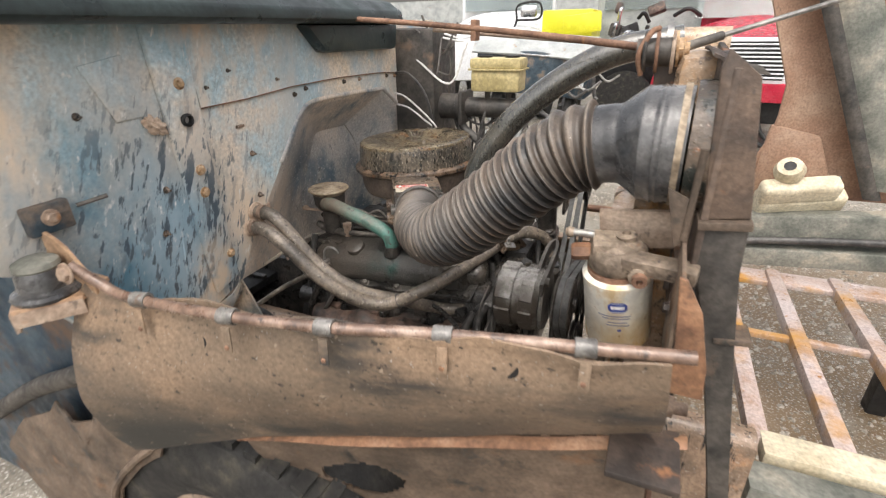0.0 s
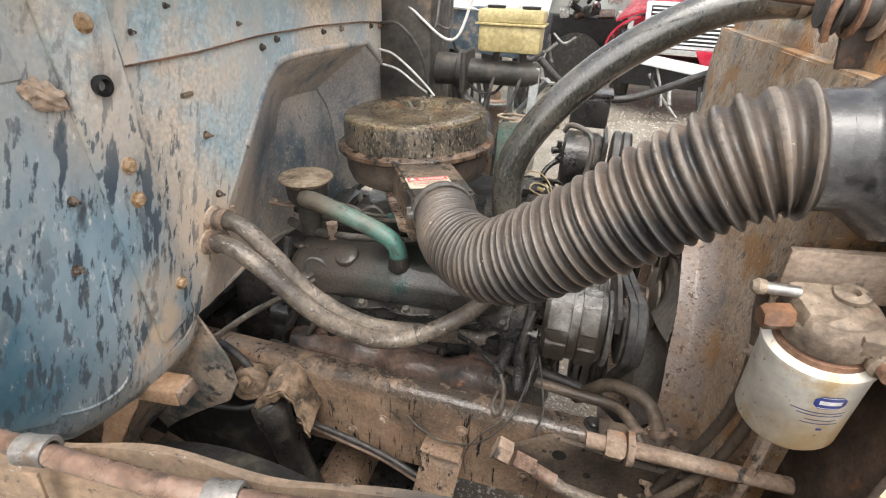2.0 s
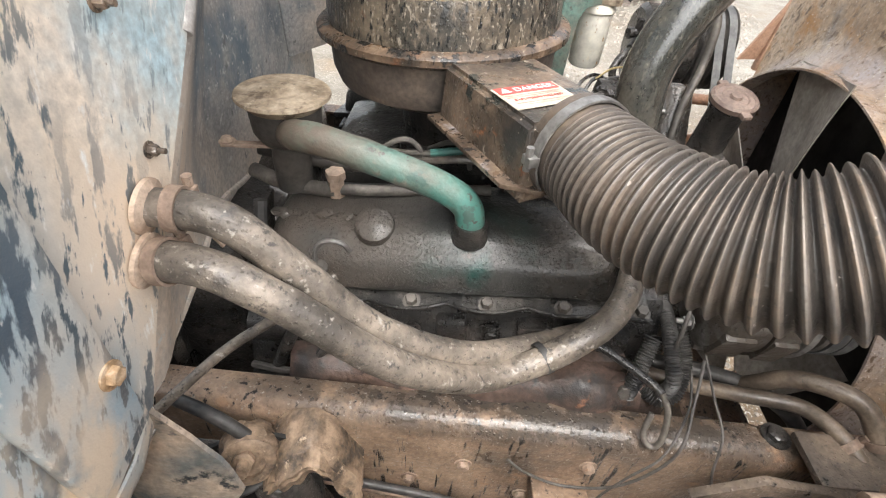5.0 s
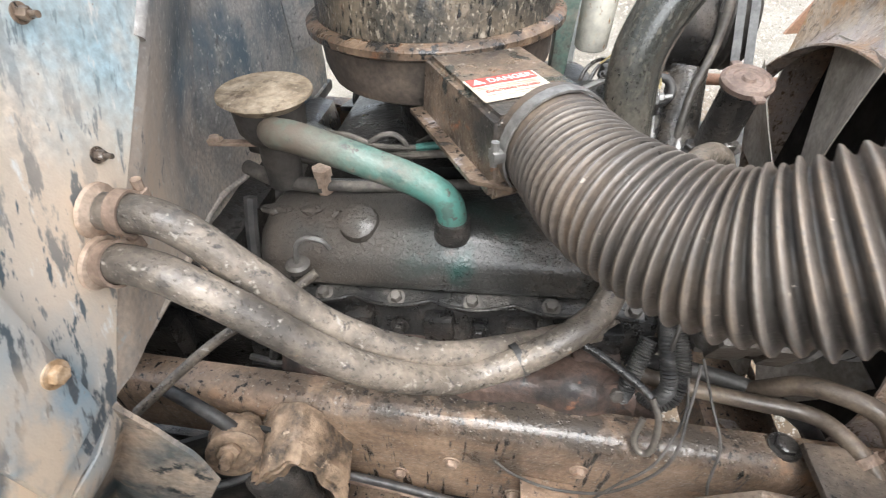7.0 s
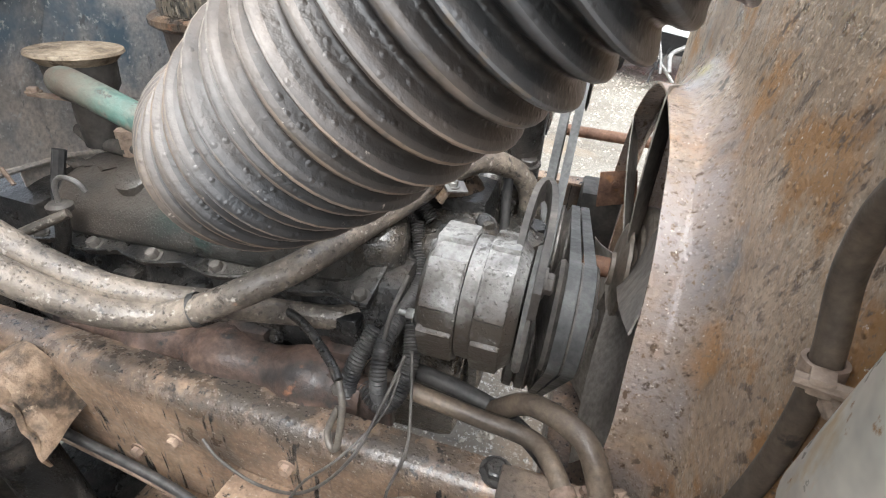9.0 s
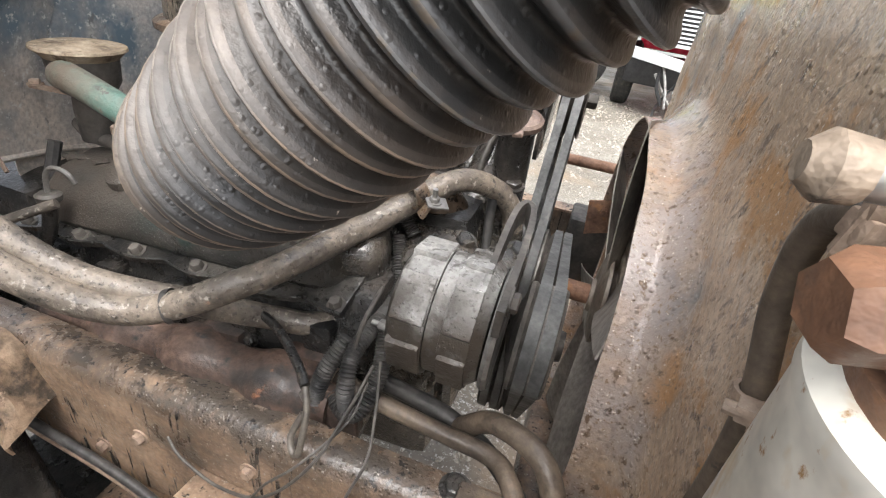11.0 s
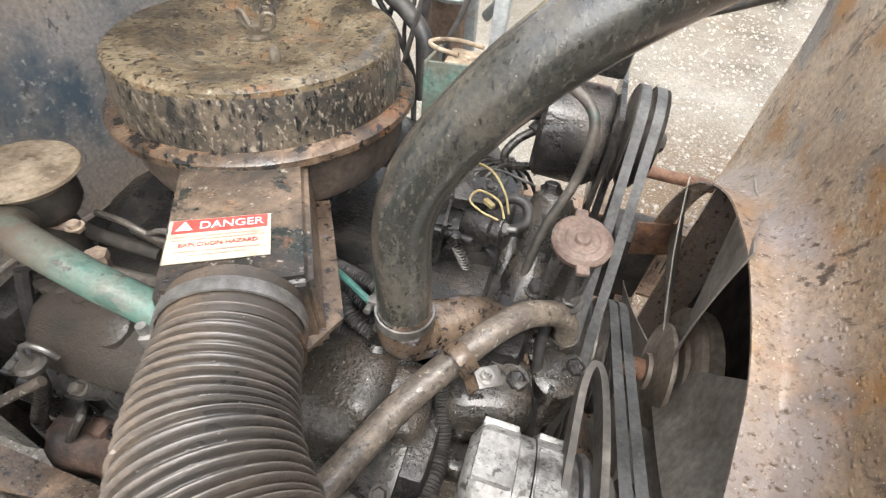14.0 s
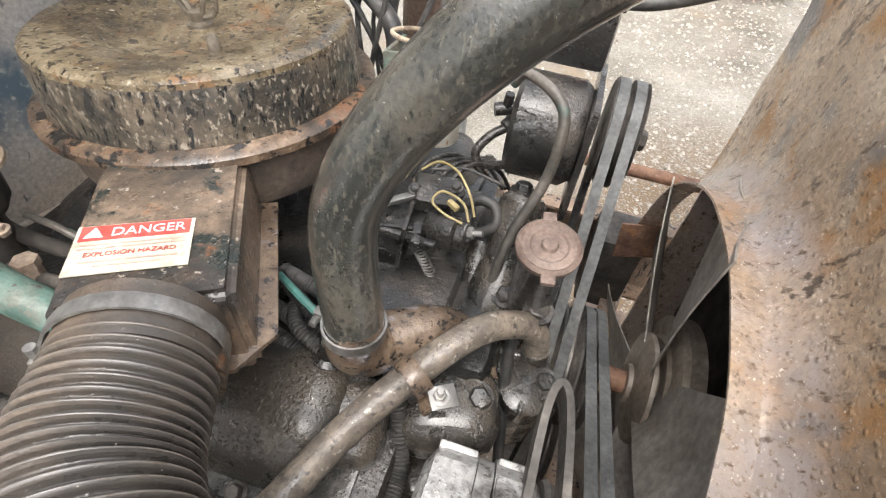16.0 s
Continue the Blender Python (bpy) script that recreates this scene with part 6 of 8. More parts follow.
make_tube_thing("cable", [(-0.262, 1.285, 1.19), (-0.258, 1.275, 1.13), (-0.245, 1.24, 1.06), (-0.232, 1.205, 1.0)], 0.0075, "loom", "oily black cable down the engine front", "cable", 10, 8)

snd = thing("sensor", (-0.455, 1.185, 1.12), "brass-tipped black sensor with a teal lead", "sensor")
part("body", lathe([(0, -0.03), (0.022, -0.03), (0.022, 0.004), (0.016, 0.010), (0.015, 0.026), (0, 0.026)], pose(-0.455, 1.183, 1.165, -15, 5, 0), 8), "pump_grey", snd)
part("tip", lathe([(0, 0.026), (0.012, 0.026), (0.010, 0.036), (0.006, 0.042), (0, 0.042)], pose(-0.455, 1.183, 1.165, -15, 5, 0), 12), "steel", snd, "worn bright tip")
part("lead", sweep(spl([(-0.455, 1.194, 1.204), (-0.468, 1.198, 1.218), (-0.50, 1.21, 1.228), (-0.54, 1.235, 1.22)], 6), 0.0045, 8), "teal_lead", snd, "teal lead")
VALLEY_LOOMS = [[(-0.60, 1.245, 1.17), (-0.555, 1.225, 1.172), (-0.51, 1.212, 1.170), (-0.482, 1.205, 1.160)], [(-0.60, 1.205, 1.165), (-0.55, 1.195, 1.168), (-0.505, 1.185, 1.162), (-0.47, 1.178, 1.155)], [(-0.475, 1.215, 1.168), (-0.445, 1.203, 1.170), (-0.41, 1.20, 1.166), (-0.375, 1.198, 1.155), (-0.35, 1.19, 1.13)]]

# bracket clip on the heater hose
clip = thing("hose_bracket", (-0.33, 1.17, 1.19), "rusty clip that holds the heater hose, with a bolted tab", "bracket")
cm = along((-0.350, 1.172, 1.206), (0.55, 0.8, 0.25))
part("loop", lathe([(0.0178, -0.010), (0.0215, -0.010), (0.0225, -0.006), (0.0225, 0.006), (0.0215, 0.010), (0.0178, 0.010), (0.0178, -0.010)], cm, 28), "thermo", clip, "rust-brown band")
part("ear", block((0.006, 0.020, 0.024), pose(-0.329, 1.158, 1.192, 0, 30, 35), 0.002), "thermo", clip)
part("tab", block((0.030, 0.024, 0.003), pose(-0.315, 1.163, 1.203, 12, 8, 35), 0.001), "steel", clip, "bent bright steel tab")
part("tab_bolt", bolt_mesh((-0.318, 1.161, 1.205), (0.05, -0.2, 1), 0.007, 0.008, True, None, 0.012), "steel", clip)

# ---------------------------------------------------------------- fuel filter
FX, FY = 0.004, 0.772
flt = thing("fuel_filter", (FX, FY, 1.222), "white spin-on filter streaked with rust, in a dusty cast head", "filter")
fm = pose(FX, FY, 0)
can = part("can", lathe([(0, 1.222), (0.036, 1.222), (0.049, 1.226), (0.054, 1.235), (0.054, 1.350), (0.0555, 1.354), (0.0555, 1.362), (0.050, 1.366), (0, 1.366)], fm, 64), "filter", flt)
part("seal_ring", lathe([(0.0, 1.366), (0.047, 1.366), (0.047, 1.374), (0, 1.374)], fm, 40), "rust_plain", flt)


def on_can(a0, z0, w, h, name, material, shape=None, lift=0.0006):
    """A printed patch wrapped on the can: middle at angle a0 and height z0."""
    r = 0.054 + lift
    bm = bmesh.new()
    n = 10
    shape = shape or (lambda u: 1.0)
    lo, hi = [], []
    for i in range(n + 1):
        u = i / n * 2 - 1
        a = a0 + u * w / 2 / r
        k = shape(u) * h / 2
        lo.append(bm.verts.new((FX + r * math.cos(a), FY + r * math.sin(a), z0 - k)))
        hi.append(bm.verts.new((FX + r * math.cos(a), FY + r * math.sin(a), z0 + k)))
    for i in range(n):
        bm.faces.new((lo[i], lo[i + 1], hi[i + 1], hi[i]))
    return part(name, bm, material, can)


A0 = radians(-84)
on_can(A0, 1.326, 0.030, 0.021, "logo_patch", "print_blue", lambda u: 1.0 if abs(u) < 0.62 else 1 - (abs(u) - 0.62) * 1.6)
on_can(A0, 1.326, 0.021, 0.0062, "logo_bar", "print_white", None, 0.0009)
on_can(A0, 1.3345, 0.020, 0.0012, "logo_line", "print_white", None, 0.0009)
on_can(A0, 1.3175, 0.020, 0.0012, "logo_line", "print_white", None, 0.0009)
for z, w, off in ((1.308, 0.052, -0.10), (1.303, 0.044, -0.05), (1.295, 0.030, 0.0), (1.289, 0.036, 0.0), (1.279, 0.006, 0.05)):
    on_can(A0 + off, z, w, 0.0014 if w > 0.01 else 0.004, "print_line", "print_blue")
part("head", lathe([(0, 1.374), (0.042, 1.374), (0.046, 1.380), (0.045, 1.402), (0.036, 1.414), (0.030, 1.412), (0.016, 1.418), (0, 1.418)], fm, 36), "filter_head", flt, "dust-caked cast head")
part("head_arm", block((0.060, 0.055, 0.030), pose(FX - 0.012, FY + 0.005, 1.406, 0, 8, 10), 0.010), "filter_head", flt)
part("top_plug", lathe([(0.006, 0), (0.015, 0), (0.016, 0.010), (0.007, 0.012), (0.006, 0.006), (0, 0.006)], pose(FX + 0.012, FY + 0.012, 1.414), 20), "filter_head", flt)
part("ledge", block((0.105, 0.034, 0.024), pose(FX + 0.062, FY - 0.036, 1.398, 0, 4, -10), 0.005), "filter_head", flt, "grey cast outlet arm")
part("port", lathe([(0.005, 0), (0.011, 0), (0.011, 0.010), (0.005, 0.010), (0.005, 0)], along((FX + 0.036, FY - 0.050, 1.384), (0.05, -1, 0)), 20), "rust_plain", flt)
part("port_boss", lathe([(0, -0.03), (0.017, -0.03), (0.017, -0.002), (0.014, 0), (0, 0)], along((FX + 0.036, FY - 0.050, 1.384), (0.05, -1, 0)), 20), "filter_head", flt)
part("inlet_fitting", lathe([(0, 0), (0.013, 0), (0.0145, 0.003), (0.0145, 0.026), (0.011, 0.031), (0, 0.031)], along((FX - 0.040, FY - 0.006, 1.400), (-1, -0.20, 0.05)), 6), "bracket_orange", flt, "brown-rusted hex fitting")
part("bleed_valve", sweep([(FX - 0.036, FY + 0.006, 1.424), (FX - 0.068, FY + 0.006, 1.427)], 0.0065, 12), "steel", flt, "bright bleed valve")
part("valve_tip", lathe([(0, 0), (0.008, 0), (0.009, 0.008), (0.005, 0.013), (0, 0.013)], along((FX - 0.068, FY + 0.006, 1.427), (-1, 0, 0.1)), 12), "filter_head", flt)
part("bracket", block((0.17, 0.010, 0.070), pose(FX + 0.05, FY + 0.062, 1.405), 0.003), "rust_dust", flt)
LEAN_TO = Vector((-0.017, -0.027, 0.155)).normalized()
lean = Matrix.Translation((-0.004, 0.767, 1.249)) @ Vector((0, 0, 1)).rotation_difference(LEAN_TO).to_matrix().to_4x4()
for ob in flt.children_recursive:
    ob.data.transform(lean @ Matrix.Translation((-FX, -FY, -1.222)))

# ---------------------------------------------------------------- splash flap on its rod
RODP = [(-0.80, 0.37, 1.425), (-0.765, 0.383, 1.395), (-0.708, 0.388, 1.378), (-0.522, 0.395, 1.386), (-0.366, 0.427, 1.385), (-0.211, 0.472, 1.385), (-0.042, 0.497, 1.395), (0.085, 0.515, 1.403)]
rod = tagged(part("flap_rod", sweep(spl(RODP, 10), 0.0085, 14), "copper"), "brown shiny steel rod that carries the splash flap", "rod")


def flap_skin(u, v):
    x0 = -0.865 + 0.925 * u
    y0 = 0.392 + 0.118 * u ** 1.3
    z0 = 1.375 + 0.016 * u + 0.006 * math.sin(u * 26) - 0.05 * max(0, 0.06 - u) / 0.06
    bx = -0.905 + 0.985 * u
    by = 0.415 + 0.205 * u
    bz = float(np.interp(u, (0.0, 0.06, 0.31, 0.60, 0.80, 1.0), (0.95, 0.965, 1.050, 1.107, 1.150, 1.190)))
    bulge = 0.050 * math.sin(v * math.pi) * (1 - 0.6 * u)
    rip = 0.006 * noise.noise(Vector((u * 7, v * 4, 0.4)))
    return (x0 + (bx - x0) * v, y0 + (by - y0) * v - bulge + rip, z0 + (bz - z0) * v + 0.01 * math.sin(v * 3.1))


flap = thing("splash_flap", (-0.4, 0.42, 1.1), "dusty stiff rubber splash flap hanging under a rod", "splash flap")
part("rubber_sheet", sheet(flap_skin, 60, 18, 0.006), "flap", flap)
part("hem", sheet(lambda u, v: Vector(flap_skin(0.01 + 0.98 * u, 0.06 * v)) + Vector((0, -0.005, 0.002 + 0.002 * math.sin(u * 60))), 60, 2, 0.003), "flap", flap, "tan doubled upper hem")
# brown apron below the flap, with an orange lip and a ragged hole
ap = thing("inner_fender_apron", (-0.25, 0.66, 0.75), "brown dirt-stained inner fender apron under the flap, ragged hole in it", "body panel")


def apron(u, v):
    x = -0.66 + 0.78 * u
    top = float(np.interp(x, (-0.66, -0.33, -0.1, 0.12), (1.02, 1.075, 1.125, 1.17)))
    y = 0.485 + 0.15 * u + 0.10 * v + 0.012 * math.sin(v * 3.1)
    return (x, y + 0.006 * noise.noise(Vector((x * 6, v * 4, 0.0))), top - (top - 0.62) * v)


ab2 = sheet(apron, 110, 44, 0.004)
bmesh.ops.delete(ab2, geom=[f for f in ab2.faces if abs((f.calc_center_median().x + 0.44) / 0.085) ** 2 + abs((f.calc_center_median().z - 0.90) / 0.06) ** 2 < 1 + 0.7 * noise.noise(f.calc_center_median() * 14)], context="FACES")
part("skin", ab2, "fender_brown", ap)
part("lip", sheet(lambda u, v: Vector(apron(u, 0.0)) + Vector((0, -0.02 + 0.03 * v, 0.006 * math.sin(v * 3.1))), 30, 4, 0.004), "bracket_orange", ap, "orange-tan folded lip")
for q in (0.30, 0.52, 0.80):
    part("drain_hole", lathe([(0, 0), (0.012, 0), (0.012, 0.001), (0, 0.001)], along(Vector(flap_skin(q, 0.22)) + Vector((0, -0.004, 0)), (0, -1, 0.1)), 16), "black", flap, "dark round hole")
def rod_at(x):
    xs = [p[0] for p in RODP]
    return float(np.interp(x, xs, [p[1] for p in RODP])), float(np.interp(x, xs, [p[2] for p in RODP]))


for x in (-0.682, -0.511, -0.367, -0.212, -0.035):
    y, z = rod_at(x)
    cl = thing("rod_clip", (x, y, z), "worn grey metal clip strapping the flap to its rod", "clip", "flap clips")
    part("sleeve", lathe([(0.0085, -0.013), (0.0118, -0.013), (0.0125, -0.011), (0.0118, 0.0), (0.0125, 0.011), (0.0118, 0.013), (0.0085, 0.013), (0.0085, -0.013)], along((x, y, z), (1, 0.2, 0.02)), 22), "worn_clip", cl)
    part("strap", block((0.014, 0.003, 0.040), pose(x + 0.004, y - 0.014, z - 0.030, -6, 0, 10), 0.001), "flap", cl, "tan-dusted metal strap")
    part("rivet", lathe([(0, 0), (0.004, 0), (0.003, 0.002), (0, 0.0025)], along((x + 0.004, y - 0.017, z - 0.042), (0.1, -1, 0)), 10), "rust_plain", cl)

# front cab mount beside the rod's end
cm2 = thing("cab_mount", (-0.87, 0.33, 1.33), "rusty bracket with a domed rubber cab mount on it", "mount")
part("plate", prism([(-0.150, 0.015), (-0.012, -0.062), (0.052, 0.012), (0.02, 0.075), (-0.10, 0.085)], 0.009, pose(-0.862, 0.365, 1.352, 0, -5, 0), 0.002), "orange_dust", cm2, "orange-tan dusted plate")
part("front_lip", prism([(-0.150, 0.013), (-0.012, -0.064), (-0.010, -0.058), (-0.146, 0.019)], 0.034, pose(-0.862, 0.365, 1.322, 0, -5, 0), 0.001), "rust_dust", cm2)
part("side_lip", prism([(-0.012, -0.064), (0.054, 0.010), (0.049, 0.014), (-0.014, -0.058)], 0.026, pose(-0.862, 0.365, 1.330, 0, -5, 0), 0.001), "rust_dust", cm2)
part("bushing", lathe([(0, 0), (0.047, 0), (0.049, 0.006), (0.046, 0.012), (0.036, 0.016), (0.034, 0.040), (0.030, 0.050), (0, 0.050)], pose(-0.878, 0.362, 1.362), 36), "rubber", cm2)
part("cup", lathe([(0.029, 0.046), (0.033, 0.052), (0.031, 0.060), (0.022, 0.065), (0, 0.066)], pose(-0.878, 0.362, 1.362), 36), "post", cm2, "grey-green weathered cup")
part("stay", sheet(lambda u, v: (-0.915 + 0.135 * u, 0.405 - 0.012 * u + 0.004 * math.sin(u * 5), 1.455 - 0.055 * u - (0.075 - 0.045 * u) * v), 12, 3, 0.006), "orange_dust", cm2, "tan strap to the firewall")
part("nut", bolt_mesh((-0.80, 0.362, 1.415), (0, -1, 0.1), 0.012, 0.010), "rust_dust", cm2)

XN = Matrix(((1, 0, 0, 0), (0, 0, -1, 0), (0, 1, 0, 0), (0, 0, 0, 1)))   # an outline of (x, z), thickness towards -y


def pressed(outline, y, thick, n, wave, lean_y=0.0):
    """A dented sheet of an (x, z) outline, filled and fanned from its middle."""
    bm = bmesh.new()
    cx = sum(p[0] for p in outline) / len(outline)
    cz = sum(p[1] for p in outline) / len(outline)
    edge = []
    for i in range(len(outline)):
        a, b = outline[i], outline[(i + 1) % len(outline)]
        edge += [(a[0] + (b[0] - a[0]) * k / 4, a[1] + (b[1] - a[1]) * k / 4) for k in range(4)]
    sides = []
    for off in (0.0, thick):
        rows = []
        for j in range(n + 1):
            w = j / n
            row = []
            for x, z in edge:
                px, pz = cx + (x - cx) * w, cz + (z - cz) * w
                row.append(bm.verts.new((px, y + off + lean_y * (pz - cz) + wave * noise.noise(Vector((px * 14, pz * 14, 2.0))) - wave * 0.8 * (1 - w * w), pz)))
            rows.append(row)
        for j in range(n):
            for i in range(len(edge)):
                k = (i + 1) % len(edge)
                f = [rows[j][i], rows[j][k], rows[j + 1][k], rows[j + 1][i]]
                bm.faces.new(f)
        sides.append(rows[-1])
    for i in range(len(edge)):
        k = (i + 1) % len(edge)
        bm.faces.new((sides[0][i], sides[0][k], sides[1][k], sides[1][i]))
    bmesh.ops.remove_doubles(bm, verts=bm.verts, dist=1e-5)
    return bm


# inner wheelhouse sheet, gusset and stub below the firewall
wh = thing("wheelhouse_panel", (-1.0, 0.3, 0.75), "tan dirt-covered wheelhouse sheet with a ragged square notch", "body panel")
part("sheet", pressed([(-1.75, 0.55), (-1.55, 0.74), (-1.36, 0.84), (-1.30, 0.90), (-1.26, 0.845), (-1.14, 0.88), (-1.115, 0.955), (-1.05, 0.975), (-0.97, 0.98), (-0.90, 0.93), (-0.93, 0.86), (-1.03, 0.78), (-1.16, 0.64), (-1.24, 0.45), (-1.65, 0.35)], 0.46, 0.006, 4, 0.012), "fender_brown", wh)
part("bead", sweep(spl([(-0.93, 0.455, 0.90), (-1.04, 0.452, 0.80), (-1.17, 0.45, 0.65), (-1.25, 0.45, 0.45)], 6), 0.010, 8), "fender_brown", wh)
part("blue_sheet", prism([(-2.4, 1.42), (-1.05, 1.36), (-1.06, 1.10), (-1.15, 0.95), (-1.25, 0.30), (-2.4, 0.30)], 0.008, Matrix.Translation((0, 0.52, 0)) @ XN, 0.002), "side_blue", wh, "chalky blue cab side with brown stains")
part("beam", sweep(spl([(-1.85, 0.49, 0.62), (-1.45, 0.48, 0.87), (-1.20, 0.47, 1.00), (-1.02, 0.46, 1.09)], 4), 0.026, 12), "cast", wh, "dark brown brace")
part("inner_sheet", prism([(-1.50, 1.05), (-1.07, 1.00), (-1.08, 0.50), (-1.50, 0.45)], 0.006, Matrix.Translation((0, 0.70, 0)) @ XN, 0.002), "rail", wh)
gus = thing("cab_gusset", (-0.98, 0.82, 0.95), "tan-dusted pressed gusset between cab and frame", "bracket")


part("web", pressed([(-1.0, 1.16), (-0.925, 1.165), (-0.885, 1.07), (-0.872, 1.01), (-0.90, 0.955), (-1.0, 0.885), (-1.10, 0.80), (-1.14, 0.85), (-1.05, 1.0)], 0.785, 0.005, 5, 0.012), "gusset", gus)
part("side", pressed([(-1.0, 1.12), (-0.950, 1.100), (-0.972, 1.045), (-1.03, 0.95), (-1.07, 0.87), (-1.11, 0.86), (-1.06, 0.99)], 0.650, 0.005, 3, 0.006, 0.10), "orange_dust", gus, "tan-dusted side leg")
part("top_fold", sheet(lambda u, v: Vector((-0.952 - 0.115 * u, 0.652 + 0.02 * u, 1.10 - 0.225 * u)).lerp(Vector((-0.93 - 0.10 * u, 0.786, 1.13 - 0.20 * u)), v) + Vector((-0.012, 0, -0.012)) * math.sin(v * 3.1), 10, 8, 0.004), "gusset", gus)
stub = part("stub", block((0.095, 0.045, 0.036), pose(-0.932, 0.682, 1.082, 0, -3, 4), 0.007, None, 3), "orange_dust", gus, "square tan stub")
part("stub_end", block((0.012, 0.038, 0.030), pose(-0.882, 0.685, 1.085, 0, -3, 4), 0.004), "rust_dust", stub)
ms = thing("rubber_shield", (-1.0, 0.83, 0.55), "black rubber mud shield hanging below the gusset", "mud shield")
part("sheet", sheet(lambda u, v: (-1.30 + 0.48 * u, 0.865 + 0.02 * math.sin(u * 9) - 0.03 * v, 0.93 - 0.48 * v - 0.02 * math.sin(u * 5)), 16, 8, 0.006), "tyre", ms)
part("hanger", block((0.46, 0.012, 0.02), pose(-1.06, 0.868, 0.925), 0.003), "oil", ms)

# shock absorber and its upper bracket
sh = thing("shock_absorber", (-0.90, 0.87, 0.6), "black shock absorber under a mud-caked upper bracket", "shock absorber")
part("body", sweep([(-0.878, 0.862, 0.880), (-0.745, 0.835, 0.50)], 0.036, 24), "oil", sh)
part("top_cap", lathe([(0, 0.004), (0.030, 0.0), (0.039, -0.012), (0.040, -0.060), (0.036, -0.062)], along((-0.880, 0.862, 0.886), (-0.33, 0.07, 0.94)), 28), "oil", sh)
eye = bmesh.new()
bmesh.ops.create_icosphere(eye, subdivisions=4, radius=1.0)
EYE_AT = along((-0.912, 0.866, 0.930), (0.35, -1, 0.45))
for v in eye.verts:
    k = 1 + 0.16 * noise.noise(v.co * 2.4) + 0.07 * noise.noise(v.co * 7)
    v.co = EYE_AT @ Vector((0.037 * v.co.x * k, 0.037 * v.co.y * k, max(-0.025, min(0.022, 0.045 * v.co.z * k))))
part("bushing", eye, "mud", sh, "mud-caked rubber eye")
part("eye_ring", lathe([(0.022, 0.020), (0.034, 0.020), (0.036, 0.024), (0.030, 0.028), (0.022, 0.028), (0.022, 0.020)], EYE_AT, 24), "mud", sh)
part("stud", bolt_mesh(EYE_AT @ Vector((-0.004, 0.006, 0.020)), (0.35, -1, 0.55), 0.015, 0.014, True, None, 0.020), "mud", sh)


def saddle(u, v):
    """Pressed strap arching over the shock's eye and down to the rail, its front lip torn and dented."""
    x = -0.900 + 0.125 * u
    z = float(np.interp(u, (0.0, 0.12, 0.30, 0.52, 0.70, 0.85, 1.0), (0.895, 0.930, 0.952, 0.962, 0.945, 0.905, 0.868)))
    lip = 0.075 + 0.010 * noise.noise(Vector((u * 9, 0.3, 0.0))) + 0.012 * math.sin(u * 7.0)
    d = 0.010 * noise.noise(Vector((u * 8, v * 5, 2.0))) * v
    return (x + 0.012 * v + d, 0.916 - lip * v, z - 0.020 * v * v + d)


part("saddle", sheet(saddle, 34, 10, 0.006), "mud", sh, "dirt-crusted pressed saddle")
part("saddle_flange", sheet(lambda u, v: Vector(saddle(u, 1.0)) + Vector((0.002 * v, 0.004 * v, -0.016 * v - 0.006 * v * noise.noise(Vector((u * 14, 0, 1))))), 34, 2, 0.004), "mud", sh)
part("inner_boss", lathe([(0, 0), (0.017, 0), (0.020, 0.006), (0.019, 0.020), (0.012, 0.026), (0, 0.027)], along((-0.822, 0.905, 0.905), (0.1, -1, 0.2)), 18), "mud", sh)

# lines along the rail
for dz, r, mt, lb in ((0.0, 0.007, "loom", "black brake line clipped along the frame"), (-0.016, 0.006, "rust_dust", "tan-dusted steel line along the frame")):
    make_tube_thing("brake_line", [(-1.05, 0.895, 0.86 + dz), (-0.83, 0.893, 0.815 + dz), (-0.62, 0.888, 0.775 + dz), (-0.45, 0.86, 0.735 + dz), (-0.30, 0.84, 0.70 + dz)], r, mt, lb, "brake line", 10, 6)
make_tube_thing("brake_hose", [(-1.02, 0.90, 0.985), (-0.96, 0.88, 0.99), (-0.915, 0.87, 0.965), (-0.90, 0.87, 0.93)], 0.009, "loom", "black hose curving down behind the gusset", "hose", 10, 8)
make_tube_thing("cable", [(-1.03, 0.86, 0.99), (-0.95, 0.93, 1.05), (-0.88, 0.97, 1.09), (-0.82, 1.02, 1.12)], 0.007, "heater", "dusty cable slanting from frame to engine", "cable", 10, 6)
make_tube_thing("cable", [(-0.98, 0.80, 0.90), (-0.93, 0.83, 0.872), (-0.89, 0.85, 0.88)], 0.006, "loom", "short cable looped below the gusset", "cable", 10, 6)

# far-end gusset plate, tie rod and fittings at the front of the rail
fp = thing("spring_bracket", (-0.2, 0.87, 0.95), "oily dark bracket plate with round holes on the frame", "bracket")


def holed(cx, cz, r):
    m = Matrix.Translation((cx, 0.853, cz))
    return part("hole_rim", lathe([(0, 0), (r, 0), (r, 0.0012), (0, 0.0012)], along((cx, 0.8535, cz), (0, -1, 0)), 24), "black", fp, "dark round hole")


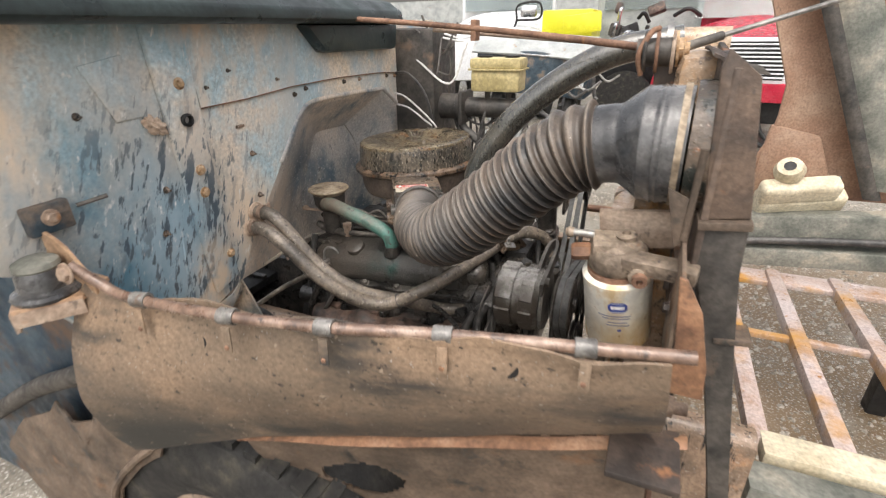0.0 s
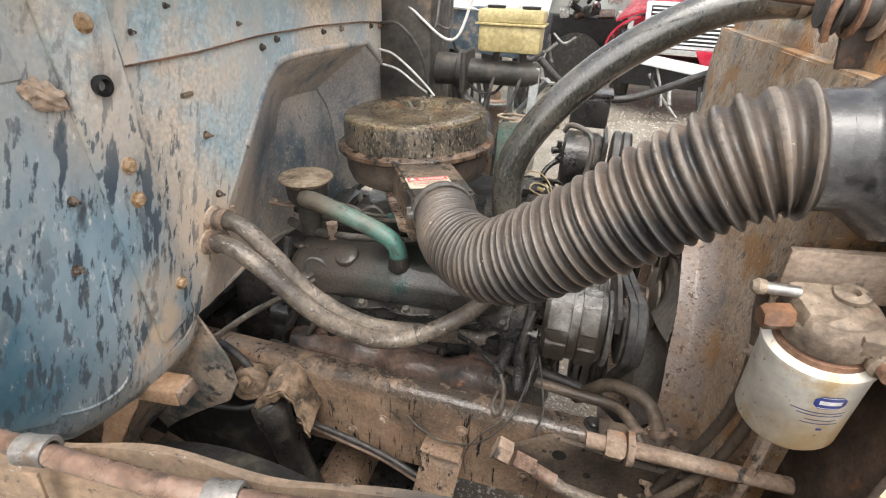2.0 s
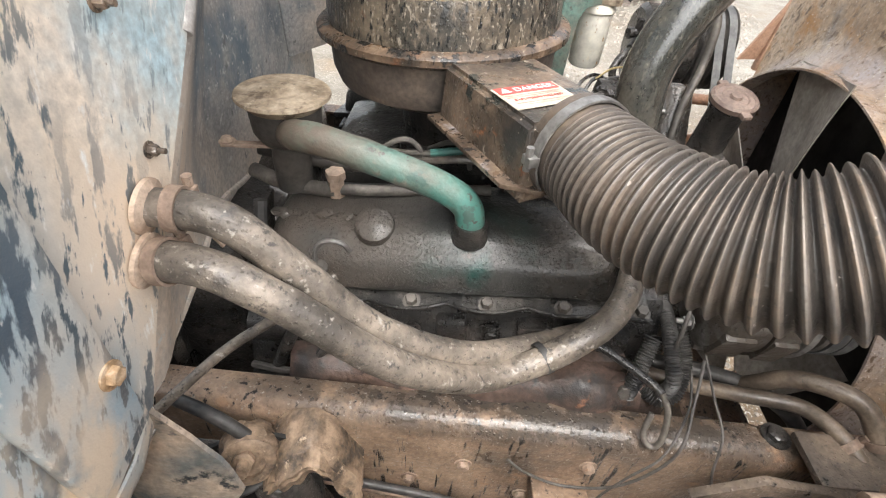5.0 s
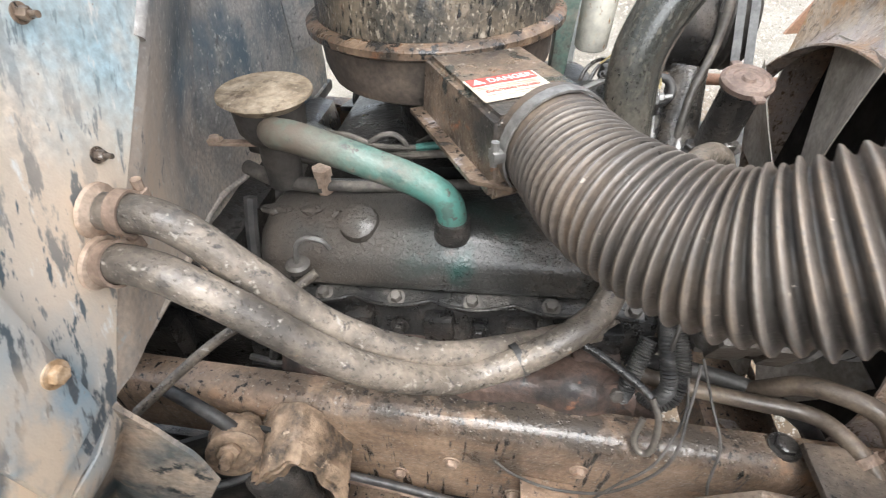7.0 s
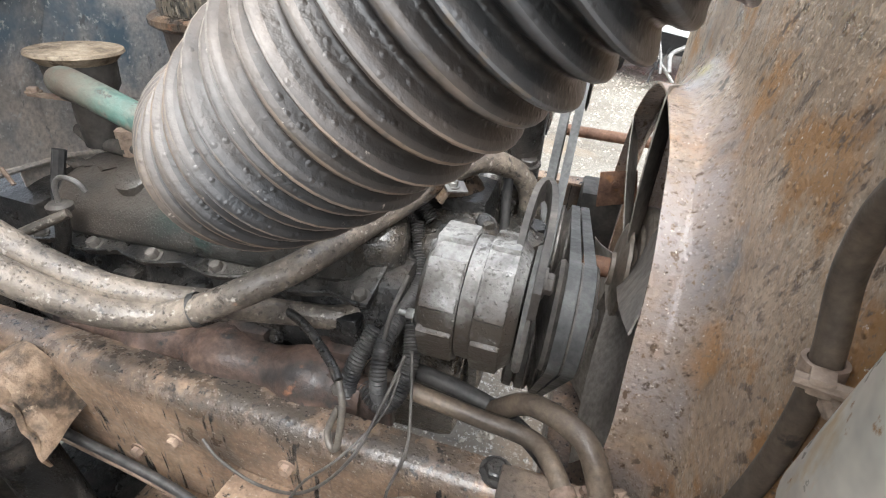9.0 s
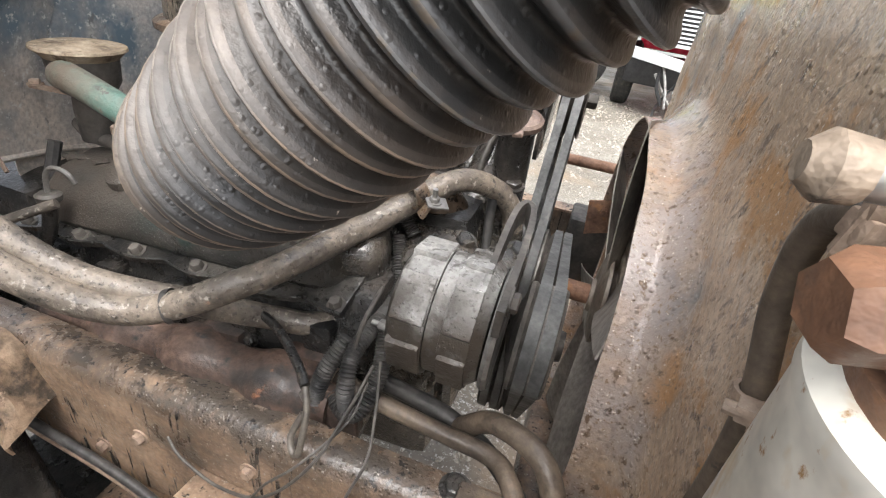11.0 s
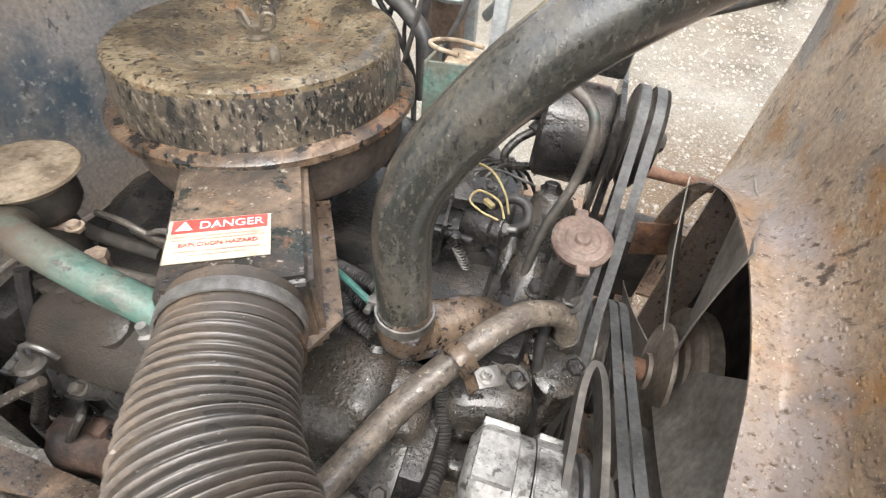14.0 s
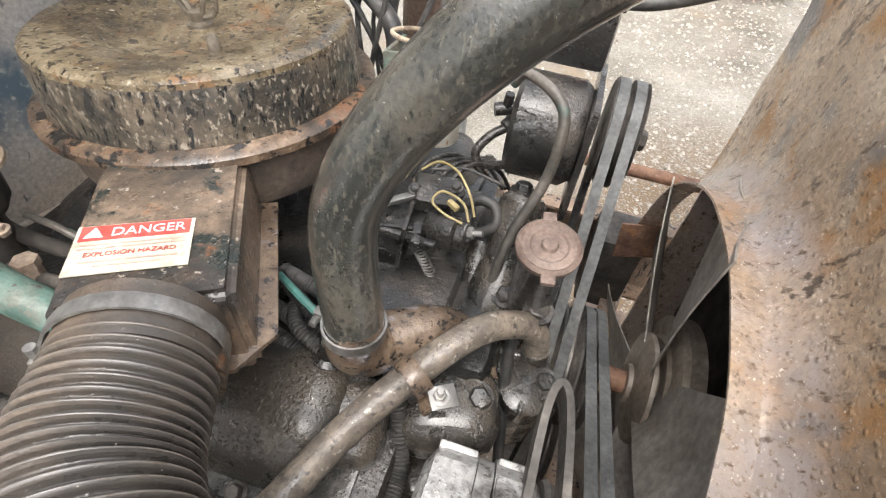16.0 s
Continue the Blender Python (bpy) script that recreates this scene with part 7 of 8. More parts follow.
part("plate", prism([(-0.335, 0.948), (-0.26, 1.005), (-0.12, 0.985), (0.12, 0.985), (0.12, 0.82), (-0.16, 0.82), (-0.26, 0.88)], 0.014, Matrix.Translation((0, 0.868, 0)) @ XN, 0.005), "greasy_plate", fp)
part("shelf", block((0.30, 0.075, 0.012), pose(-0.03, 0.905, 0.985, 0, 0, 0), 0.004), "greasy_plate", fp)
holed(-0.245, 0.965, 0.013), holed(-0.19, 0.93, 0.007), holed(-0.09, 0.945, 0.010)
bolt((-0.05, 0.90, 0.991), (0, 0, 1), "rail", fp, 0.012, 0.010)
tr = thing("tie_rod", (-0.1, 0.79, 1.08), "rusty threaded stay rod with a heavy hex nut", "rod")
TRP = [Vector((-0.215, 0.81, 1.072)), Vector((0.14, 0.81, 1.084))]
td = (TRP[1] - TRP[0]).normalized()
part("rod", sweep(TRP, 0.013, 16, True, None, 0.001), "rust_dust", tr)
part("nut", lathe([(0, 0), (0.022, 0), (0.024, 0.004), (0.024, 0.024), (0.019, 0.030), (0, 0.030)], along(TRP[0] + td * 0.03, td), 6), "rust_dust", tr)
part("washer", lathe([(0, 0), (0.027, 0), (0.027, 0.010), (0, 0.010)], along(TRP[0] + td * 0.062, td), 24), "rust_dust", tr)
part("end", lathe([(0, 0), (0.010, 0), (0.010, 0.032), (0, 0.032)], along(TRP[0], td), 6), "rust_dust", tr)
part("collar", lathe([(0.013, 0), (0.021, 0), (0.021, 0.03), (0.013, 0.03)], along(TRP[0] + td * 0.30, td), 20), "rust_dust", tr)
ft = thing("hose_fitting", (-0.33, 0.74, 1.07), "grey-brown hydraulic hose end with two hex fittings", "fitting")
FTP = spl([(-0.345, 0.735, 1.085), (-0.29, 0.732, 1.065), (-0.24, 0.728, 1.045), (-0.16, 0.73, 1.035), (-0.08, 0.74, 1.04), (0.05, 0.76, 1.03)], 8)
part("hose", sweep(FTP[6:], 0.010, 14), "heater", ft)
part("large_nut", lathe([(0, 0), (0.019, 0), (0.019, 0.024), (0, 0.024)], along((-0.352, 0.736, 1.090), (1, 0, -0.35)), 6), "rust_dust", ft)
part("small_nut", lathe([(0, 0), (0.013, 0), (0.013, 0.034), (0, 0.034)], along((-0.322, 0.734, 1.079), (1, 0, -0.35)), 6), "copper", ft)
part("ferrule", lathe([(0, 0), (0.011, 0), (0.011, 0.034), (0, 0.034)], along((-0.288, 0.732, 1.066), (1, -0.05, -0.38)), 16), "copper", ft)

# pressed strap below the rail line
fs = thing("line_bracket", (-0.47, 0.84, 0.80), "bent dusty steel bracket on the frame side", "bracket")
part("tab", block((0.085, 0.006, 0.11), pose(-0.475, 0.856, 0.80, -28, 6, 0), 0.002), "rail", fs)
part("foot", block((0.085, 0.05, 0.006), pose(-0.475, 0.885, 0.850, -10, 6, 0), 0.002), "rail", fs)
# coolant hoses low in front
make_hose("coolant_hose", [(-0.40, 1.03, 0.985), (-0.325, 1.011, 0.982), (-0.23, 1.0, 0.980), (-0.155, 0.985, 0.988), (-0.128, 0.955, 0.994), (-0.106, 0.916, 0.985), (-0.083, 0.877, 0.950), (-0.065, 0.85, 0.90)], 0.0115, "dust_hose", "dusty lower coolant hose bending over the frame", 14, 8, 0.0)
make_hose("coolant_hose", [(-0.217, 1.047, 0.926), (-0.197, 1.022, 0.979), (-0.160, 1.005, 1.022), (-0.105, 0.968, 1.036), (-0.078, 0.935, 1.005), (-0.060, 0.895, 0.95), (-0.040, 0.86, 0.88)], 0.0135, "dust_hose", "dusty second coolant hose arching beside the fan", 14, 8, 0.0)
make_hose("coolant_hose", [(-0.40, 1.06, 0.96), (-0.30, 1.05, 0.97), (-0.20, 1.03, 0.965), (-0.13, 1.0, 0.94), (-0.08, 0.98, 0.88)], 0.012, "loom", "black oily hose low behind the others", 12, 8, 0.0)
tagged(part("hose_clamp", clamp_band(Vector((-0.112, 0.926, 0.988)), (0.45, -0.85, -0.2), 0.0125, 0.012), "rust_dust"), "dusty clamp tying two coolant hoses", "hose clamp", "coolant clamps")
tagged(part("hose_clamp", clamp_band(Vector((-0.075, 0.930, 0.998)), (0.3, -0.6, -0.75), 0.0145, 0.012), "rust_dust"), "dusty clamp tying two coolant hoses", "hose clamp", "coolant clamps")
# filter supply hoses and stays below the filter
make_hose("filter_hose", [(-0.131, 0.806, 0.915), (-0.075, 0.815, 0.975), (-0.025, 0.830, 1.046), (0.0, 0.835, 1.15), (-0.004, 0.836, 1.26), (0.0, 0.838, 1.35), (0.02, 0.838, 1.40)], 0.0085, "dust_hose", "tan-dusted hose rising behind the filter", 16, 10, 0.0)
make_hose("filter_hose", [(-0.09, 0.835, 0.93), (-0.053, 0.846, 1.035), (-0.022, 0.850, 1.159), (-0.022, 0.854, 1.27), (-0.036, 0.862, 1.345), (-0.045, 0.845, 1.395), (-0.040, 0.815, 1.412), (-0.030, 0.79, 1.405)], 0.0080, "dust_hose", "brown hose looping up to the filter's inlet", 16, 10, 0.0)
tagged(part("hose_clamp", clamp_band(Vector((-0.024, 0.855, 1.285)), (-0.15, 0.06, 1.0), 0.0088, 0.010), "rust_dust"), "dusty clamp on the filter hose", "hose clamp", "filter hose clamps")
tagged(part("hose_clamp", clamp_band(Vector((-0.0035, 0.836, 1.275)), (0, 0, 1), 0.0093, 0.010), "rust_dust"), "dusty clamp on the filter hose", "hose clamp", "filter hose clamps")
make_tube_thing("bracket_stay", [(0.0, 0.80, 0.90), (0.02, 0.81, 1.10), (0.02, 0.83, 1.36)], 0.010, "rust_dust", "flat rusty stay below the filter", "stay", 6, 4)

# wiring
for pts, r, mt, lb in (
    ([(-0.335, 1.05, 1.13), (-0.345, 1.02, 1.09), (-0.35, 1.0, 1.04), (-0.35, 0.98, 1.02)], 0.003, "wire", "grey wire down from the alternator"),
    ([(-0.32, 0.99, 1.03), (-0.325, 0.95, 1.0), (-0.36, 0.90, 0.965), (-0.40, 0.885, 0.92), (-0.425, 0.88, 0.86), (-0.42, 0.88, 0.80)], 0.0018, "wire", "thin grey wire looping over the frame"),
    ([(-0.315, 0.99, 1.06), (-0.325, 0.95, 1.02), (-0.345, 0.90, 0.97), (-0.40, 0.885, 0.90), (-0.47, 0.89, 0.868), (-0.53, 0.895, 0.885), (-0.56, 0.905, 0.90)], 0.0021, "wire", "frayed grey wire with a brass end"),
    ([(-0.31, 1.0, 1.06), (-0.295, 0.96, 1.02), (-0.285, 0.92, 0.99), (-0.295, 0.885, 0.95), (-0.28, 0.865, 0.92), (-0.22, 0.845, 0.90)], 0.0019, "wire", "thin grey wire hanging past the bracket"),
    ([(-0.915, 1.64, 1.53), (-0.86, 1.62, 1.52), (-0.79, 1.625, 1.465), (-0.738, 1.634, 1.407), (-0.72, 1.63, 1.36)], 0.0035, "white_wire", "white cable from the firewall"),
    ([(-0.915, 1.66, 1.486), (-0.86, 1.65, 1.475), (-0.80, 1.65, 1.435), (-0.749, 1.65, 1.398), (-0.73, 1.64, 1.34)], 0.0035, "white_wire", "white cable from the firewall"),
    ([(-0.915, 1.66, 1.60), (-0.85, 1.63, 1.60), (-0.79, 1.63, 1.54), (-0.765, 1.64, 1.45), (-0.76, 1.65, 1.38)], 0.005, "loom", "black cable beside the white ones"),
    ([(-0.84, 1.22, 1.19), (-0.74, 1.20, 1.20), (-0.66, 1.19, 1.215), (-0.60, 1.20, 1.20)], 0.006, "thin_pipe", "dusty thin pipe behind the breather"),
    ([(-0.72, 1.24, 1.20), (-0.69, 1.20, 1.235), (-0.665, 1.19, 1.235), (-0.655, 1.19, 1.20)], 0.004, "wire", "grey wire arched under the air cleaner"),
    ([(-0.955, 1.13, 1.15), (-0.956, 1.11, 1.10), (-0.955, 1.09, 1.04), (-0.95, 1.06, 0.98)], 0.010, "loom", "black ribbed loom beside the valve cover"),
):
    make_tube_thing("cable", pts, r, mt, lb, "cable", 8, 8)


def make_loom(pts, r, label):
    path = spl(pts, 24)
    wave = lambda s: r + 0.0013 * math.sin(s * 2 * math.pi / 0.0042)
    L = rings(path)[-1][3]
    R = rings(path)
    n = int(L / 0.0011)
    out, k = [], 0
    for i in range(n + 1):
        s = L * i / n
        while k < len(R) - 2 and R[k + 1][3] < s:
            k += 1
        w = (s - R[k][3]) / max(1e-6, R[k + 1][3] - R[k][3])
        out.append(R[k][0].lerp(R[k + 1][0], min(1, w)))
    return tagged(part("wire_loom", sweep(out, wave, 10), "loom"), label, "cable loom", "convoluted looms")


for k in range(3):
    make_loom([(-0.56 + 0.02 * k, 1.27 - 0.022 * k, 1.185), (-0.50, 1.245 - 0.024 * k, 1.20 - 0.008 * k), (-0.45, 1.235 - 0.026 * k, 1.190 - 0.01 * k), (-0.405, 1.24 - 0.03 * k, 1.165 - 0.012 * k), (-0.375, 1.25 - 0.03 * k, 1.12)], 0.0085, "wet black convoluted loom under the intake box")
for q in VALLEY_LOOMS:
    make_loom(q, 0.0095, "oily black convoluted loom across the engine valley")
make_loom([(-0.372, 1.185, 1.125), (-0.36, 1.165, 1.10), (-0.345, 1.125, 1.065), (-0.345, 1.06, 1.06), (-0.350, 1.01, 1.05), (-0.345, 0.98, 1.02), (-0.345, 0.985, 0.98)], 0.0105, "black convoluted loom down past the alternator")
make_loom([(-0.33, 1.06, 1.06), (-0.318, 1.02, 1.02), (-0.325, 0.99, 0.985), (-0.345, 0.985, 0.968), (-0.372, 1.0, 0.975)], 0.0115, "black convoluted loom curling up behind")
make_loom([(-0.37, 1.03, 1.05), (-0.385, 1.0, 1.01), (-0.39, 0.99, 0.97), (-0.38, 1.0, 0.93)], 0.0115, "short black convoluted loom end")
tl = thing("drain_tube", (-0.38, 0.95, 1.0), "bent steel tube with worn teal paint and a hooked end", "tube")
part("arm", sweep(spl([(-0.50, 1.02, 1.055), (-0.45, 1.0, 1.052), (-0.40, 0.965, 1.045), (-0.378, 0.945, 1.04)], 6), 0.006, 10), "oil", tl)
part("drop", sweep(spl([(-0.378, 0.945, 1.04), (-0.367, 0.93, 1.02), (-0.365, 0.915, 0.985), (-0.368, 0.912, 0.965), (-0.378, 0.915, 0.962), (-0.385, 0.925, 0.975), (-0.378, 0.94, 1.0)], 6), 0.0042, 10), "thin_pipe", tl)

# tyre
ty = thing("front_wheel", (-0.80, 0.60, 0.0), "muddy black front tyre under the truck", "wheel")
tm = along((-0.80, 0.47, 0.475), (0, 1, 0))
part("tyre", lathe([(0.26, 0.02), (0.33, 0.0), (0.42, 0.004), (0.462, 0.02), (0.470, 0.05), (0.470, 0.20), (0.462, 0.23), (0.42, 0.246), (0.33, 0.25), (0.26, 0.23), (0.26, 0.02)], tm, 64), "tyre", ty)
for k in range(48):
    mm = tm @ Matrix.Rotation(2 * math.pi * k / 48, 4, "Z")
    part("tread_block", block((0.022, 0.032, 0.075), mm @ pose(0.474, 0, 0.062), 0), "tyre", ty)
part("rim", lathe([(0, 0.08), (0.12, 0.08), (0.20, 0.03), (0.262, 0.02), (0.262, 0.23), (0, 0.23)], tm, 40), "rust_dust", ty)
# engine mount and front crossmember
em = thing("engine_mount", (-0.42, 1.05, 0.85), "oily engine mount between frame and block", "mount")
part("arm", block((0.12, 0.24, 0.06), pose(-0.42, 1.10, 0.84, 18, 0, 0), 0.015), "oil", em)
part("pad", block((0.12, 0.10, 0.05), pose(-0.42, 1.01, 0.78), 0.01), "rubber", em)
tagged(part("crossmember", block((0.16, 1.02, 0.12), pose(-0.02, 1.41, 0.55), 0.02), "rail"), "dusty steel crossmember under the radiator", "crossmember")
tagged(part("axle_beam", block((0.12, 1.5, 0.12), pose(-0.78, 1.41, 0.48), 0.03), "rail"), "dusty front axle beam", "axle")

# ---------------------------------------------------------------- radiator support, duct ring, hood rods
sp = thing("radiator_support", (0.11, 0.8, 0.6), "dark rusty radiator side support plate with bolt holes", "support")
part("side_plate", prism([(0.064, 1.70), (0.070, 1.722), (0.110, 1.690), (0.138, 1.511), (0.080, 1.503)], 0.010, Matrix.Translation((0, 0.712, 0)) @ XN, 0.003), "support", sp)
part("front_face", prism([(0.70, 1.70), (1.0, 1.72), (1.0, 0.62), (0.72, 0.62), (0.70, 1.30)], 0.010, Matrix.Translation((0.078, 0, 0)) @ YZ, 0.003), "support", sp)
part("shelf", block((0.066, 0.20, 0.012), pose(0.108, 0.79, 1.500, 0, -6, 0), 0.003), "fender_brown", sp)
part("post", prism([(0.084, 1.495), (0.139, 1.500), (0.141, 1.43), (0.160, 1.31), (0.214, 1.01), (0.300, 0.60), (0.250, 0.60), (0.185, 1.0), (0.122, 1.30), (0.084, 1.42)], 0.05, Matrix.Translation((0, 0.75, 0)) @ XN, 0.006), "cast", sp, "dark rusty upright leaning forward")
part("post_step", block((0.05, 0.05, 0.008), pose(0.155, 0.72, 1.32, 0, -8, 0), 0.002), "fender_brown", sp)
part("pointed_tab", prism([(0.030, 1.545), (0.062, 1.53), (0.066, 1.475), (0.052, 1.455)], 0.006, Matrix.Translation((0, 0.705, 0)) @ XN, 0.002), "fender_brown", sp, "pointed tan tab")
part("thin_stay", sweep([(0.066, 0.70, 1.60), (0.062, 0.70, 1.47)], 0.005, 8), "fender_brown", sp)
part("cross_strap", prism([(0.70, 1.42), (1.0, 1.42), (1.0, 1.34), (0.70, 1.34)], 0.010, Matrix.Translation((0.060, 0, 0)) @ YZ, 0.003), "support", sp)
part("side_bracket", prism([(0.058, 1.462), (0.068, 1.46), (0.093, 1.416), (0.112, 1.336), (0.117, 1.285), (0.056, 1.285), (0.070, 1.31), (0.070, 1.36)], 0.008, Matrix.Translation((0, 0.60, 0)) @ XN, 0.002), "bracket_orange", sp, "tan-orange dusted side bracket")
part("side_web", prism([(0.60, 1.455), (0.72, 1.47), (0.72, 1.30), (0.60, 1.29)], 0.006, Matrix.Translation((0.062, 0, 0)) @ YZ, 0.002), "fender_brown", sp)
part("bracket_shelf", prism([(0.02, 0.50), (0.12, 0.50), (0.12, 0.62), (0.02, 0.60)], 0.012, pose(-0.01, 0.03, 1.16), 0.003), "support", sp)
part("bolt_plate", prism([(0.42, 1.10), (0.60, 1.10), (0.60, 0.94), (0.44, 0.92)], 0.008, Matrix.Translation((0.075, 0, 0)) @ YZ, 0.003), "rust_plain", sp)
part("duct_ring", lathe([(0.078, 0), (0.094, 0), (0.096, 0.020), (0.097, 0.034), (0.078, 0.034), (0.078, 0)], along((0.052, 0.802, 1.582), (1, -0.06, 0.02)), 56), "box", sp, "brown rusted duct collar")
for y, z in ((0.73, 1.38), (0.80, 1.38), (0.66, 1.38), (0.48, 1.05), (0.55, 1.05), (0.48, 0.98), (0.55, 0.98)):
    bolt((0.059 if z > 1.2 else 0.073, y, z), (-1, 0, 0), "support", sp, 0.008, 0.008)
part("tall_strip", prism([(0.845, 1.60), (0.875, 1.60), (0.875, 0.80), (0.845, 0.80)], 0.03, Matrix.Translation((-0.012, 0, 0)) @ YZ, 0.003), "shroud", sp, "upright strip with bolts at the shroud's edge")
for z in (1.52, 1.44, 1.36):
    bolt((-0.012, 0.86, z), (-1, 0, 0), "rust_plain", sp, 0.007, 0.008)
part("upper_shield", sheet(lambda u, v: (0.06 + 0.05 * u, 0.78 + 0.22 * v, 1.712 - 0.02 * u + 0.006 * math.sin(v * 3.0)), 10, 8, 0.004), "support", sp)

hr = thing("hood_prop", (-0.3, 1.2, 1.72), "pair of rusty hood prop rods on a clamped pivot", "rod")
part("rod", sweep(spl([(-0.90, 1.30, 1.781), (-0.59, 1.30, 1.757), (-0.30, 1.19, 1.733), (-0.035, 1.06, 1.708)], 6), 0.0075, 12), "rust_plain", hr)
part("rod", sweep(spl([(-0.60, 1.315, 1.745), (-0.30, 1.31, 1.722), (0.02, 1.30, 1.697)], 6), 0.0065, 12), "rust_dust", hr)
part("link", block((0.016, 0.03, 0.05), pose(-0.462, 1.27, 1.742), 0.003), "rust_plain", hr)
for x, r, mt in ((-0.036, 0.035, "cast"), (-0.016, 0.036, "rust_plain"), (0.010, 0.037, "rust_dust")):
    part("pivot_disc", lathe([(0.022, -0.003), (r - 0.002, -0.003), (r, 0), (r - 0.002, 0.003), (0.022, 0.003), (0.022, -0.003)], along((x, 1.0, 1.703), (1, 0, 0.04)), 32), mt, hr)
part("pivot_tube", sweep([(-0.05, 1.0, 1.702), (0.014, 1.0, 1.704)], 0.024, 20), "alu_dark", hr)
part("rusted_nut", bolt_mesh((0.014, 1.0, 1.708), (1, 0, 0.1), 0.021, 0.014, True, None, 0.008), "bolt_rust", hr, "orange-rusted nut")
part("lower_arm", sweep(spl([(0.02, 1.0, 1.695), (0.06, 1.0, 1.690), (0.10, 1.0, 1.692)], 5), 0.008, 10), "rust_plain", hr)
part("hook", sweep(spl([(-0.038, 0.99, 1.665), (-0.045, 0.975, 1.70), (-0.030, 0.98, 1.735), (-0.018, 1.0, 1.742)], 6), 0.005, 10), "rust_plain", hr)
part("cable_end", sweep([(0.03, 1.0, 1.712), (0.085, 1.03, 1.729)], 0.008, 10), "alu_dark", hr)
part("cable", sweep([(0.085, 1.03, 1.729), (1.2, 1.6, 2.06)], 0.0045, 8), "steel", hr)
part("hanger", prism([(-0.022, 1.695), (0.022, 1.70), (0.040, 1.64), (-0.010, 1.632)], 0.008, Matrix.Translation((0, 1.005, 0)) @ XN, 0.002), "support", hr)
tp = thing("top_plate", (0.08, 1.02, 1.64), "black folded steel plate along the radiator top", "plate")
part("edge", prism([(0.030, 1.688), (0.150, 1.682), (0.168, 1.668), (0.030, 1.680)], 0.05, Matrix.Translation((0, 1.04, 0)) @ XN, 0.002), "alu_dark", tp)
part("web", prism([(0.030, 1.682), (0.158, 1.672), (0.150, 1.60), (0.030, 1.60)], 0.006, Matrix.Translation((0, 1.044, 0)) @ XN, 0.002), "black", tp)

# ---------------------------------------------------------------- brake master cylinder on the far firewall
mc = thing("master_cylinder", (-0.6, 1.75, 1.45), "dark brake master cylinder with a yellowed plastic reservoir", "master cylinder")
part("barrel", lathe([(0, 0), (0.036, 0), (0.036, 0.20), (0.030, 0.215), (0, 0.215)], along((-0.665, 1.75, 1.475), (1, 0, 0)), 28), "cast", mc)
part("booster", lathe([(0, 0), (0.046, 0), (0.048, 0.05), (0.046, 0.12), (0.058, 0.125), (0.058, 0.150), (0, 0.150)], along((-0.82, 1.75, 1.475), (1, 0, 0)), 28), "cast", mc)
part("mount_flange", block((0.02, 0.13, 0.12), pose(-0.672, 1.75, 1.475), 0.012), "cast", mc)
part("firewall_box", block((0.17, 0.22, 0.58), pose(-0.85, 1.78, 1.46), 0.02), "cast", mc)
rs = part("reservoir", block((0.180, 0.10, 0.075), pose(-0.545, 1.75, 1.574), 0.012), "reservoir", mc, "yellowed plastic reservoir")
part("reservoir_lid", block((0.188, 0.108, 0.036), pose(-0.545, 1.75, 1.632), 0.012), "reservoir", rs)
part("seam_ridge", block((0.196, 0.114, 0.006), pose(-0.545, 1.75, 1.612), 0.002), "reservoir", rs)
for dx in (-0.05, 0.05):
    part("reservoir_cap", lathe([(0, 0), (0.026, 0), (0.027, 0.008), (0, 0.010)], pose(-0.545 + dx, 1.75, 1.649), 20), "black", rs, "black cap")
    part("outlet", lathe([(0, 0), (0.010, 0), (0.012, 0.04), (0, 0.04)], pose(-0.545 + dx * 0.8, 1.75, 1.50), 12), "cast", mc)
part("support_leg", block((0.026, 0.03, 0.40), pose(-0.462, 1.74, 1.30), 0.004), "grey_paint", mc)
part("brake_pipe", sweep(spl([(-0.50, 1.72, 1.47), (-0.52, 1.70, 1.40), (-0.55, 1.69, 1.30), (-0.56, 1.68, 1.1)], 6), 0.005, 8), "loom", mc)
part("brake_pipe", sweep(spl([(-0.58, 1.72, 1.47), (-0.60, 1.70, 1.38), (-0.63, 1.70, 1.25), (-0.64, 1.70, 1.1)], 6), 0.005, 8), "loom", mc)
make_tube_thing("cable", [(-0.46, 1.78, 1.52), (-0.36, 1.80, 1.44), (-0.20, 1.80, 1.42), (-0.02, 1.78, 1.50), (0.05, 1.76, 1.54)], 0.011, "loom", "black hose strung across the far side", "cable", 10, 10)
wb = thing("wiring_bundle", (-0.83, 1.74, 1.70), "tangle of dusty wires on the far firewall", "wiring")
rw = random.Random(5)
for i in range(9):
    a = Vector((-0.88 + rw.uniform(0, 0.06), 1.66 + rw.uniform(0, 0.12), 1.70 + rw.uniform(-0.05, 0.05)))
    b = a + Vector((rw.uniform(0.05, 0.16), rw.uniform(-0.04, 0.04), rw.uniform(-0.10, -0.02)))
    c = a + Vector((rw.uniform(0.02, 0.2), 0.02, rw.uniform(-0.02, 0.06)))
    part("wire", sweep(spl([a, b, c], 8), 0.004, 8), "wire" if i % 3 else "white_wire", wb)

